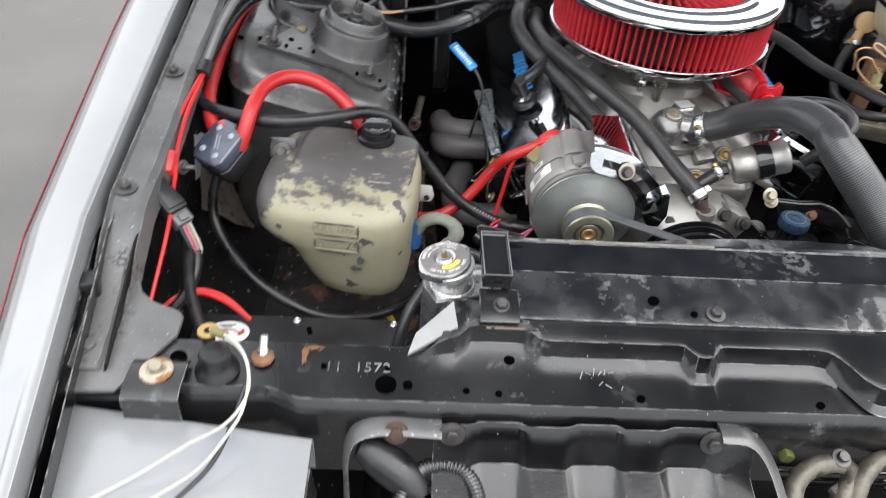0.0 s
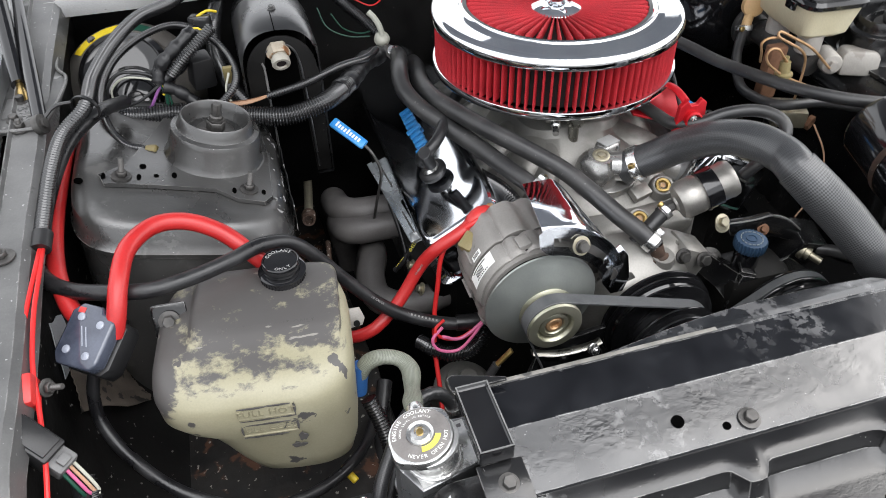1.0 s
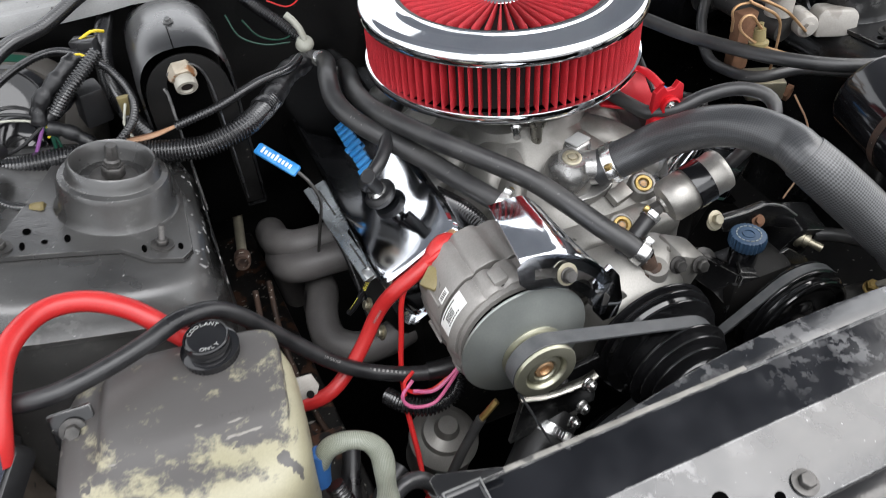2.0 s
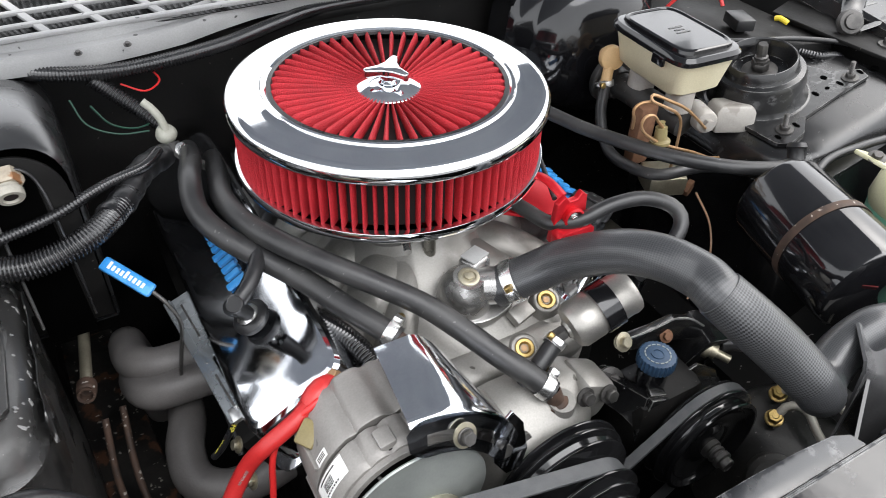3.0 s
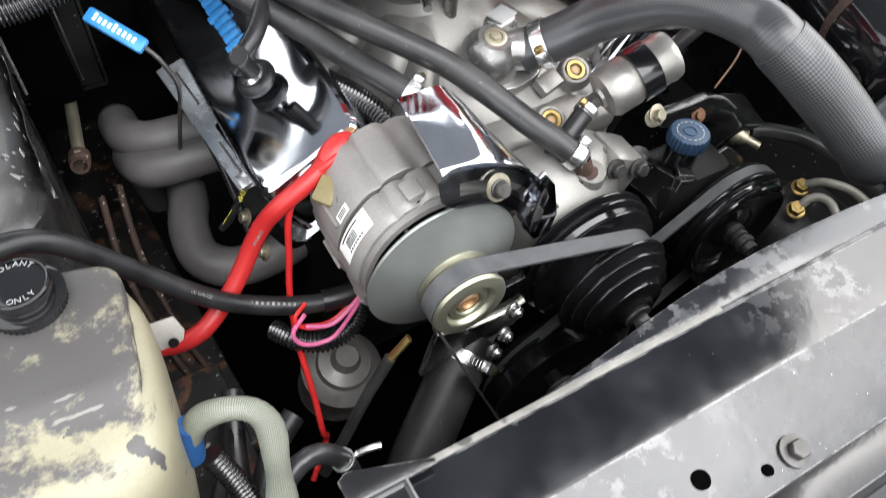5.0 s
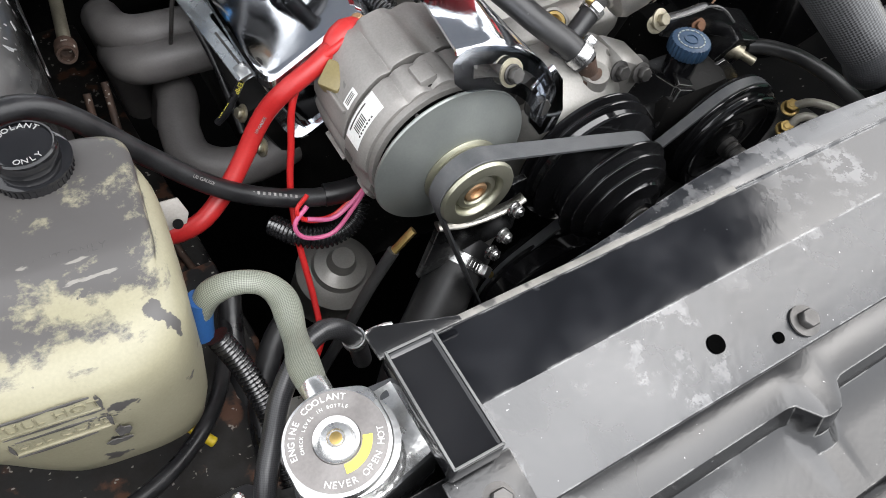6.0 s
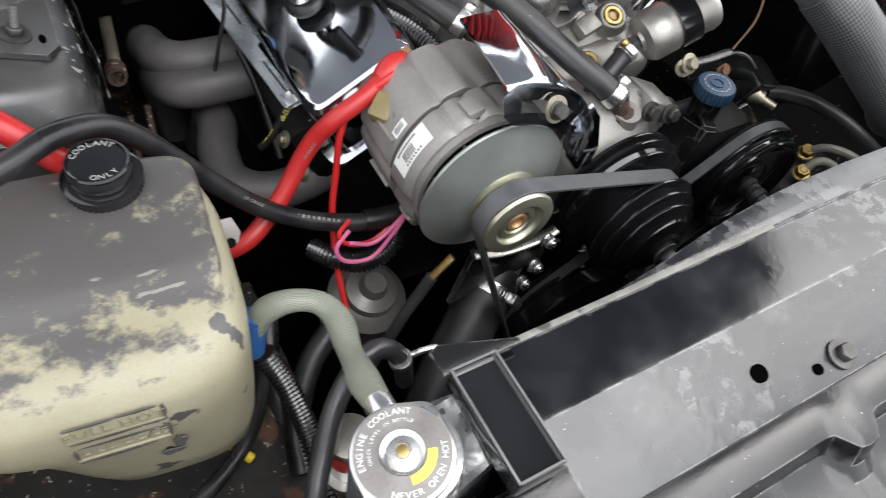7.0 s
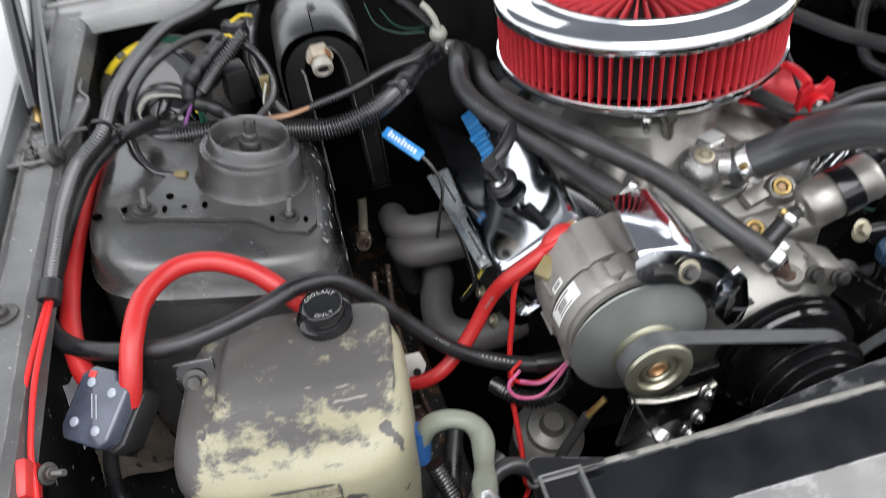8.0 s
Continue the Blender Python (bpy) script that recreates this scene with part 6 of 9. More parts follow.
part("heater_outlet", tube([(0.03, -0.305, 0.72), (0.031, -0.318, 0.745), (0.030, -0.322, 0.765)], lambda t: 0.020 - 0.006 * t, seg=22), "cast_aluminium", wp)
part("leg", box((0.05, 0.05, 0.05), Matrix.Translation((0.075, -0.30, 0.735)) @ Matrix.Rotation(0.5, 4, "Y"), 0.01), "cast_aluminium", wp)
part("leg", box((0.06, 0.05, 0.05), Matrix.Translation((-0.06, -0.30, 0.755)) @ Matrix.Rotation(-0.5, 4, "Y"), 0.012), "cast_aluminium", wp)
for x, z in ((-0.022, 0.748), (0.088, 0.748), (0.055, 0.762), (-0.07, 0.78)):
    part("pump_bolt", bolt_bm((x, -0.328, z), (0, -1, 0.4), 0.0075, 0, 1.4), "dark_bolt", wp)


def grooved(name, at, r, prof, label, mat="pulley_black"):
    t = thing(name, at, label, "pulley")
    part("wheel", lathe([(rr * r, h) for rr, h in prof], place(at, (0, -1, 0)), 80), mat, t)
    return t



def lip(r, h, w=0.0042):
    """A rolled rim: radius, height of its foot, width."""
    return [(r - 0.0065, h), (r - 0.0016, h + 0.0002), (r - 0.0004, h + 0.0008), (r, h + w * 0.5), (r - 0.0004, h + w - 0.0008), (r - 0.0016, h + w - 0.0002), (r - 0.0075, h + w + 0.0012)]


steps = [(0.02, 0)] + lip(0.0755, 0.0) + lip(0.0745, 0.0095) + lip(0.0705, 0.0215)
for k in range(5):
    steps += [(0.0560, 0.0300 + 0.004 * k), (0.0535, 0.0320 + 0.004 * k)]
steps += lip(0.0612, 0.0505) + lip(0.0552, 0.0610) + lip(0.0476, 0.0705) + [(0.0375, 0.0775), (0.0355, 0.0800), (0.0345, 0.0825), (0.030, 0.0845), (0.022, 0.0850), (0.0205, 0.0860), (0.0195, 0.0890), (0.018, 0.0905), (0.0, 0.091)]
PX, PZ = 0.012, 0.692
wpp = grooved("pump_pulley", (PX, -0.352, PZ), 1.0, steps, "gloss black stepped water pump pulley with grooves")
part("hub_bolt", bolt_bm((PX, -0.443, PZ), (0, -1, 0), 0.009, 0.012), "dark_bolt", wpp)
ckp = grooved("crank_pulley", (0.0, -0.352, 0.490), 0.088, [(0.3, 0), (0.97, 0), (1.0, 0.003), (0.9, 0.009), (1.0, 0.015), (1.0, 0.018), (0.95, 0.02), (0.95, 0.036), (1.0, 0.038), (1.0, 0.041), (0.86, 0.044), (0.5, 0.04), (0.3, 0.045), (0, 0.045)], "gloss black crankshaft pulley below the water pump")
part("hub_bolt", bolt_bm((0.0, -0.397, 0.490), (0, -1, 0), 0.012), "dark_bolt", ckp)
SX, SZ = 0.213, 0.646
rim = [(0.02, 0.0), (0.0700, 0.0), (0.0722, 0.0012), (0.0726, 0.0028), (0.0712, 0.0042), (0.0690, 0.0050), (0.0690, 0.0165), (0.0712, 0.0175), (0.0726, 0.0188), (0.0718, 0.0206), (0.0690, 0.0222), (0.0640, 0.0236), (0.0632, 0.0262), (0.0642, 0.0292), (0.0664, 0.0316), (0.0670, 0.0332), (0.0660, 0.0350), (0.0625, 0.0356)]
rim += [(0.0600, 0.0330), (0.0570, 0.0300), (0.0545, 0.0292), (0.0530, 0.0300), (0.0515, 0.0292), (0.0450, 0.0255), (0.0300, 0.0250), (0.0260, 0.0262), (0.0220, 0.0290), (0.0140, 0.0300), (0.0, 0.0300)]
psp = grooved("steering_pulley", (SX, -0.3545, SZ), 1.0, rim, "gloss black power steering pulley")
hubm = place((SX, -0.3845, SZ - 0.004), (0, -1, 0))
part("hub", lathe([(0.0125, 0), (0.0125, 0.006), (0.0105, 0.007), (0.0105, 0.010), (0.0116, 0.0108), (0.0116, 0.0125), (0.0100, 0.0135), (0.0100, 0.016), (0.0116, 0.017), (0.0116, 0.022), (0.0085, 0.0235), (0.0085, 0.030), (0.0070, 0.031), (0.0050, 0.029), (0, 0.029)], hubm, 24), "dark_bolt", psp)


def belt(name, circles, y, width, thick, label):
    """A flat belt round pulleys (x, z, r): the hull of all the circles."""
    pts = [(x + r * math.cos(a), z + r * math.sin(a)) for x, z, r in circles for a in (2 * math.pi * k / 90 for k in range(90))]
    pts = sorted(set(pts))

    def half(seq):
        out = []
        for p in seq:
            while len(out) > 1 and (out[-1][0] - out[-2][0]) * (p[1] - out[-2][1]) - (out[-1][1] - out[-2][1]) * (p[0] - out[-2][0]) <= 0:
                out.pop()
            out.append(p)
        return out[:-1]
    hull = half(pts) + half(pts[::-1])
    n = len(hull)
    bm2 = bmesh.new()
    rows2 = []
    for i, (x, z) in enumerate(hull):
        dx, dz = hull[(i + 1) % n][0] - hull[i - 1][0], hull[(i + 1) % n][1] - hull[i - 1][1]
        q = math.hypot(dx, dz)
        nx, nz = dz / q, -dx / q
        rows2.append([bm2.verts.new((x + nx * t, yy, z + nz * t)) for t, yy in [(0, y), (thick - 0.0005, y), (thick, y + 0.0006), (thick, y + width - 0.0006), (thick - 0.0005, y + width), (0, y + width)]])
    for a, b in zip(rows2, rows2[1:] + rows2[:1]):
        for i in range(len(a)):
            j = (i + 1) % len(a)
            bm2.faces.new((a[i], a[j], b[j], b[i]))
    bmesh.ops.recalc_face_normals(bm2, faces=bm2.faces)
    return part(name, bm2, "belt", None, label, "drive belt", "drive belts")


belt("drive_belt", [(AX, AZ, 0.0315), (PX, PZ, 0.0545), (0.0, 0.490, 0.080)], -0.4015, 0.0165, 0.0025, "grey ribbed drive belt round the alternator pulley")
belt("drive_belt", [(0.0, 0.490, 0.080), (SX, SZ, 0.0690)], -0.3710, 0.0115, 0.004, "grey drive belt to the steering pump pulley")

# ---- power steering pump ----
ps = thing("steering_pump", (0.165, -0.31, 0.70), "black power steering pump with a blue ribbed cap", "steering pump")
part("reservoir", box((0.10, 0.070, 0.10), Matrix.Translation((0.185, -0.310, 0.655)), 0.018), "black_dark", ps)
part("neck", lathe([(0.017, -0.02), (0.017, 0.022), (0.0195, 0.024), (0.0195, 0.027), (0, 0.027)], place((0.172, -0.311, 0.708), (0, 0, 1)), 28), "gloss_black", ps)
ring = []
for h, f in ((0.0, 0.96), (0.002, 1.0), (0.012, 1.0), (0.015, 0.95), (0.0155, 0.86)):
    ring.append([Vector((0.172 + f * (0.0212 + 0.0008 * math.cos(28 * a)) * math.cos(a), -0.311 + f * (0.0212 + 0.0008 * math.cos(28 * a)) * math.sin(a), 0.733 + h)) for a in (2 * math.pi * i / 112 for i in range(112))])
pc = part("cap", loft(ring), "blue_cap", ps, "blue ribbed cap")
part("cap_ring", lathe([(0.006, 0.7484), (0.006, 0.7496), (0.0075, 0.7496), (0.0075, 0.7484)], Matrix.Translation((0.172, -0.311, 0)), 24, True), "blue_cap", pc)
for k in range(16):
    a = 2 * math.pi * k / 16
    part("print_bar", box((0.0014, 0.0038, 0.0008), Matrix.Translation((0.172 + 0.0140 * math.cos(a), -0.311 + 0.0140 * math.sin(a), 0.7488)) @ Matrix.Rotation(a, 4, "Z")), "fan_grey", pc)
pb = thing("pump_bracket", (0.14, -0.33, 0.70), "black welded steel pump bracket", "bracket")
def bent_plate(corners, thick, bevel=0.0012):
    """A flat steel plate through its corners, with thickness along its own normal."""
    c = [Vector(q) for q in corners]
    nn = (c[1] - c[0]).cross(c[2] - c[0]).normalized()
    bm = bmesh.new()
    lo = [bm.verts.new(q - nn * thick / 2) for q in c]
    hi = [bm.verts.new(q + nn * thick / 2) for q in c]
    bm.faces.new(lo[::-1])
    bm.faces.new(hi)
    for i in range(len(c)):
        j = (i + 1) % len(c)
        bm.faces.new((lo[i], lo[j], hi[j], hi[i]))
    bmesh.ops.recalc_face_normals(bm, faces=bm.faces)
    bmesh.ops.bevel(bm, geom=bm.edges[:], offset=bevel, segments=2, affect="EDGES", profile=0.5)
    return bm


part("plate", bent_plate([(0.150, -0.337, 0.711), (0.212, -0.337, 0.686), (0.282, -0.337, 0.648), (0.276, -0.337, 0.58), (0.20, -0.337, 0.54), (0.150, -0.337, 0.56), (0.138, -0.337, 0.66)], 0.006), "black_satin", pb)
part("top_lip", bent_plate([(0.150, -0.334, 0.712), (0.283, -0.334, 0.649), (0.290, -0.318, 0.652), (0.156, -0.318, 0.716)], 0.005), "black_satin", pb)
part("ear_arm", loft([[Vector(q) for q in ring] for ring in (
    [(0.112, -0.276, 0.722), (0.150, -0.276, 0.700), (0.146, -0.276, 0.676), (0.104, -0.276, 0.700)],
    [(0.114, -0.284, 0.724), (0.152, -0.286, 0.702), (0.150, -0.290, 0.672), (0.106, -0.288, 0.696)],
    [(0.134, -0.312, 0.716), (0.166, -0.312, 0.700), (0.166, -0.322, 0.660), (0.128, -0.322, 0.680)],
    [(0.146, -0.334, 0.712), (0.176, -0.334, 0.698), (0.182, -0.338, 0.640), (0.142, -0.338, 0.660)])]), "black_satin", pb)
part("gusset", bent_plate([(0.184, -0.318, 0.690), (0.238, -0.318, 0.705), (0.284, -0.314, 0.668), (0.296, -0.318, 0.640)], 0.004), "black_satin", pb)
part("rear_arch", prism([(0.150, 0.757), (0.190, 0.754), (0.222, 0.755), (0.250, 0.742), (0.280, 0.716), (0.270, 0.698), (0.235, 0.713), (0.200, 0.722), (0.160, 0.733)], 0.272, 0.284, Matrix.Rotation(radians(90), 4, "X"), 0.003), "black_satin", pb)
part("worn_edge", tube([(0.150, -0.283, 0.757), (0.190, -0.283, 0.754), (0.222, -0.283, 0.755), (0.250, -0.283, 0.742), (0.280, -0.283, 0.716)], 0.0012, seg=6), "flange_grey", pb, "bare worn edge")
part("end_block", box((0.052, 0.05, 0.062), Matrix.Translation((0.290, -0.272, 0.678)) @ Matrix.Rotation(0.35, 4, "Y") @ Matrix.Rotation(0.25, 4, "X"), 0.005), "black_satin", pb, "rough square tube end")
for p, r, mt in (((0.131, -0.290, 0.706), 0.0092, "dark_bolt"), ((0.143, -0.282, 0.755), 0.0056, "zinc"), ((0.209, -0.287, 0.737), 0.0048, "rust")):
    part("bracket_bolt", bolt_bm(p, (-0.25, -0.75, 0.6), r, 0.0, 1.7), mt, pb)
part("spacer", lathe([(0.0135, -0.020), (0.0135, -0.003), (0.0155, -0.002), (0.0155, 0.0), (0, 0.0)], place((0.131, -0.290, 0.706), (-0.25, -0.75, 0.6)), 24), "bright_steel", pb, "bright spacer")
part("stud", lathe([(0.013, -0.016), (0.013, -0.006), (0.0095, -0.005), (0.0095, 0.002), (0.0055, 0.003), (0.0055, 0.020), (0, 0.020)], place((0.290, -0.302, 0.683), (0.5, -0.75, -0.2)), 14), "zinc", pb)

# polished regulator with a black strap beside the thermostat
fr = thing("fuel_regulator", (0.10, -0.275, 0.83), "brushed metal fuel filter can with a black strap", "fuel filter")
fm = place((0.064, -0.274, 0.804), (0.88, -0.05, 0.36)) @ Matrix.Scale(0.93, 4)
part("can", lathe([(0, 0), (0.010, 0), (0.012, 0.003), (0.024, 0.006), (0.0275, 0.012), (0.0275, 0.036), (0.0265, 0.038), (0.0265, 0.075), (0.0275, 0.079), (0.026, 0.086), (0.0245, 0.087), (0, 0.085)], fm, 48), "brushed_can", fr)
part("strap", lathe([(0.0278, 0.040), (0.0290, 0.040), (0.0290, 0.062), (0.0278, 0.062)], fm, 40, True), "gloss_black", fr, "black clamp strap")
part("inlet", lathe([(0.0065, -0.026), (0.0065, -0.014), (0.009, -0.013), (0.009, -0.003), (0.006, 0.002), (0, 0.002)], fm, 6), "dark_bolt", fr)
clamp_parts((0.050, -0.2765, 0.797), (0.8, 0.2, 0.5), 0.0100, fr, (-0.3, -0.5, 0.6), 0.008)
part("strap_bolt", bolt_bm((0.128, -0.296, 0.776), (0.1, -0.8, 0.6), 0.0068, 0, 1.6), "zinc", fr)
part("fuel_line", tube([(0.052, -0.276, 0.798), (0.040, -0.280, 0.791), (0.022, -0.286, 0.779), (0.005, -0.290, 0.765)], 0.0098, seg=16), "hose_rubber", None, "short black printed fuel hose", "hose")


# ---- strut towers ----
def strut_tower(s, worn, shift=0.0, skin="black_dusty"):
    t = thing("strut_tower", (s * 0.53, -0.06, 0.6), "black sheet steel strut tower with chipped edges", "strut tower", "strut towers", "structure")

    def top_z(x):
        return 0.884 - 0.25 * (x + 0.62)
    rings = []
    for dz, hx, hy, cx, cy in ((-0.32, 0.132, 0.180, -0.545, -0.072), (-0.12, 0.128, 0.169, -0.542, -0.060), (-0.043, 0.1255, 0.1610, -0.54, -0.056), (-0.042, 0.1280, 0.1640, -0.54, -0.056), (-0.036, 0.1282, 0.1642, -0.54, -0.056), (-0.033, 0.1262, 0.1612, -0.54, -0.056), (-0.026, 0.1245, 0.157, -0.54, -0.055), (-0.011, 0.121, 0.152, -0.54, -0.055), (-0.003, 0.113, 0.144, -0.54, -0.055), (0.0, 0.10, 0.13, -0.54, -0.055)):
        ring = []
        for q in squircle(cx, cy, hx, hy, 0, 56, 4.5):
            ring.append(Vector((-s * q.x + shift, q.y, top_z(q.x) + dz)))
        rings.append(ring)
    part("shell", loft(rings), skin, t)
    n = Vector((-s * 0.24, 0, 0.97)).normalized()
    if worn:
        rim = []
        for i in range(20):
            a = i / 19
            rim.append([Vector((-s * (-0.4118 + 0.0008 * math.sin(i)), -0.165 + 0.19 * a, top_z(-0.42) - d - 0.006)) for d in (0.004, 0.035 + 0.012 * math.sin(i * 2.1))])
        part("chipped_paint", sheet(rim, 0.0008), "chipped_black", t, "chipped bare edge")
    return t, n, top_z


twl, twn, twz = strut_tower(-1, True)
twr, twn2, _ = strut_tower(1, False, 0.06, "black_satin")
rng = random.Random(11)
for k in range(44):
    y = rng.uniform(-0.185, 0.05)
    d = 0.003 + 0.040 * rng.random() ** 1.6
    hx = 0.113 + 0.008 * (d - 0.003) / 0.009 if d < 0.012 else 0.121 + 0.004 * (d - 0.012) / 0.023
    q = abs((y + 0.055) / (0.144 + 0.3 * min(d, 0.03)))
    if q > 0.97:
        continue
    x = -0.54 + hx * (1 - q ** 4.5) ** (1 / 4.5)
    size = 0.0009 + 0.0026 * rng.random() ** 2
    ph = rng.uniform(0, 6)
    chip = [(size * (1 + 0.45 * math.sin(3 * t + ph)) * math.cos(t), 1.5 * size * (1 + 0.35 * math.cos(4 * t + ph)) * math.sin(t)) for t in (2 * math.pi * i / 9 for i in range(9))]
    part("paint_chip", prism(chip, 0, 0.0009, place(Vector((x, y, twz(x) - d)), (1, 0, 0.9 if d < 0.012 else 0.15))), "bare_sheen_grey", twl)


def strut_mount(s, n, up=0.0, shift=0.0, skin="black_dusty", grow=1.0):
    m = thing("strut_mount", (s * 0.495, -0.06, 0.86), "black pressed strut mount plate with a domed cup and threaded rod", "strut mount", "strut mounts")

    def P(x, y, h):
        return Vector((-s * x + shift, y, twz(x) + h + up))
    out = [(-0.628, -0.118), (-0.622, -0.136), (-0.57, -0.137), (-0.50, -0.142), (-0.475, -0.163), (-0.445, -0.168), (-0.434, -0.155), (-0.430, -0.06), (-0.435, 0.03), (-0.55, 0.045), (-0.575, -0.03), (-0.60, -0.095)]
    bm = bmesh.new()
    lo = [bm.verts.new(P(x, y, 0.001)) for x, y in out]
    hi = [bm.verts.new(P(x, y, 0.0065)) for x, y in out]
    bm.faces.new(hi)
    for i in range(len(out)):
        j = (i + 1) % len(out)
        bm.faces.new((lo[i], lo[j], hi[j], hi[i]))
    bmesh.ops.recalc_face_normals(bm, faces=bm.faces)
    part("plate", bm, skin, m)
    c = P(-0.497, -0.058, 0.004)
    cm = place(c, n) @ Matrix.Scale(grow, 4)
    part("cup", lathe([(0.072, 0), (0.062, 0.003), (0.0575, 0.010), (0.0565, 0.034), (0.054, 0.040), (0.048, 0.042), (0.0455, 0.047), (0.0440, 0.055), (0.0420, 0.057), (0.0400, 0.055), (0.0385, 0.045), (0.034, 0.036), (0.02, 0.034), (0, 0.034)], cm, 72), skin, m)
    rod = part("rod_nut", bolt_bm(cm @ Vector((0, 0, 0.034)), n, 0.0125, 0.0, 1.9), "dark_bolt", m)
    part("rod", merge(lathe([(0.0085, 0.045), (0.0085, 0.056), (0.0065, 0.058), (0.0065, 0.072), (0.0055, 0.074), (0, 0.074)], cm, 8), lathe([(0.0105, 0.045), (0.0105, 0.052), (0, 0.052)], cm, 6)), "dark_bolt", rod)
    for x, y in ((-0.603, -0.122), (-0.461, -0.143)):
        part("stud_nut", bolt_bm(P(x, y, 0.0065), n, 0.0068, 0.026, 1.7), "dark_bolt", m)
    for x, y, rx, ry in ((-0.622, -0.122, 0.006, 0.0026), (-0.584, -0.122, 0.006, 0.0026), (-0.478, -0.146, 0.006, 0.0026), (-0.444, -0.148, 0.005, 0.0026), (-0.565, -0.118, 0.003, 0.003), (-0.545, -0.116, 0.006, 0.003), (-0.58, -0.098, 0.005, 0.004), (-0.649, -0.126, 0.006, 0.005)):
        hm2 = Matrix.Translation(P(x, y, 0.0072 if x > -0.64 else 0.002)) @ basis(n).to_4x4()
        # slot shade painted as a near-black oval on the unbroken plate
        part("slot", prism([(ry * math.cos(a), rx * math.sin(a)) for a in (2 * math.pi * i / 14 for i in range(14))], -0.0008, 0.0002, hm2), "shade_black", m)
    return m


strut_mount(-1, twn)
strut_mount(1, twn2, 0.0, 0.06, "black_satin", 1.10)

# ---- coolant reservoir ----
rs = thing("coolant_reservoir", (-0.47, -0.36, 0.70), "cream plastic coolant bottle with worn grey overspray", "coolant reservoir")
secs = [(0.694, -0.450, -0.425, 0.040, 0.024, 3), (0.700, -0.453, -0.418, 0.055, 0.034, 3), (0.716, -0.456, -0.405, 0.066, 0.048, 3), (0.745, -0.461, -0.390, 0.076, 0.065, 3.2), (0.765, -0.466, -0.380, 0.083, 0.076, 3.4), (0.778, -0.476, -0.374, 0.094, 0.0825, 3.8), (0.79, -0.481, -0.370, 0.0995, 0.0868, 4),
        (0.812, -0.4815, -0.369, 0.1005, 0.0878, 4), (0.822, -0.481, -0.367, 0.0995, 0.0858, 4), (0.831, -0.480, -0.361, 0.0965, 0.0790, 4), (0.8375, -0.478, -0.354, 0.0915, 0.0725, 4.5), (0.8405, -0.472, -0.349, 0.0840, 0.0670, 5), (0.8425, -0.4655, -0.345, 0.0785, 0.063, 6),
        (0.848, -0.463, -0.340, 0.0765, 0.056, 6), (0.853, -0.462, -0.337, 0.074, 0.050, 6), (0.8555, -0.461, -0.335, 0.069, 0.045, 5), (0.8562, -0.46, -0.334, 0.05, 0.03, 4)]
secs = [(z if z < 0.83 else 0.83 + (z - 0.83) * 0.66, *rest) for z, *rest in secs]


def turned(cx, cy, hx, hy, z, p, a=radians(-7)):
    """A rounded ring turned about its own middle."""
    return [Vector((cx + (q.x - cx) * math.cos(a) - (q.y - cy) * math.sin(a), cy + (q.x - cx) * math.sin(a) + (q.y - cy) * math.cos(a), z)) for q in squircle(cx, cy, hx, hy, z, 64, p)]


part("bottle", loft([turned(cx, cy, hx, hy, z, p) for z, cx, cy, hx, hy, p in secs]), "painted_reservoir", rs, angle=50)
part("neck", lathe([(0.0200, 0.838), (0.0200, 0.845), (0.0234, 0.8455), (0.0240, 0.847), (0.0240, 0.8570), (0.0255, 0.8580), (0.0255, 0.8596), (0.0228, 0.8606), (0, 0.8606)], Matrix.Translation((-0.440, -0.310, -0.0035)), 44), "gloss_black", rs, "black ribbed collar")
for k in range(40):
    a = 2 * math.pi * k / 40
    part("collar_rib", box((0.0009, 0.0014, 0.008), Matrix.Translation((-0.440 + 0.0240 * math.cos(a), -0.310 + 0.0240 * math.sin(a), 0.8483)) @ Matrix.Rotation(a, 4, "Z")), "gloss_black", rs)
rc = part("cap", lathe([(0.0175, 0.8725), (0.0195, 0.875), (0.0200, 0.8825), (0.0188, 0.8855), (0.015, 0.8865), (0, 0.8865)], Matrix.Translation((-0.440, -0.310, -0.0165)), 40), "gloss_black", rs, "black screw cap with raised words")
part("cap_lettering", ring_words("COOLANT", 0.0058, 0.0150, 95, Matrix.Translation((-0.440, -0.310, 0.8703))), "bare_sheen_grey", rc, "raised grey words")
part("cap_lettering", ring_words("ONLY", 0.0058, 0.0150, -85, Matrix.Translation((-0.440, -0.310, 0.8703)), True), "bare_sheen_grey", rc, "raised grey words")
part("cap_rim", lathe([(0.0191, 0.8850), (0.0200, 0.8860), (0.0191, 0.8874), (0.0182, 0.8870)], Matrix.Translation((-0.440, -0.310, -0.0165)), 40, True), "gloss_black", rc)
part("side_tab", prism([(0, 0), (0.030, 0.002), (0.034, 0.010), (0.030, 0.024), (0.0, 0.026)], 0, 0.003, Matrix.Translation((-0.392, -0.318, 0.752)) @ Matrix.Rotation(radians(60), 4, "X"), 0.001), "matte_alloy", rs, "bare metal mounting tab")
# tab hole painted as a dark disc
part("tab_hole_shade", lathe([(0, 0), (0.004, 0), (0.004, -0.001)], place((-0.369, -0.3245, 0.7645), (0, -0.86, 0.5)), 14), "black_dark", rs)
part("ear", box((0.036, 0.006, 0.036), Matrix.Translation((-0.562, -0.326, 0.832)) @ Matrix.Rotation(-0.5, 4, "X"), 0.003), "black_satin", rs, "black mounting ear")
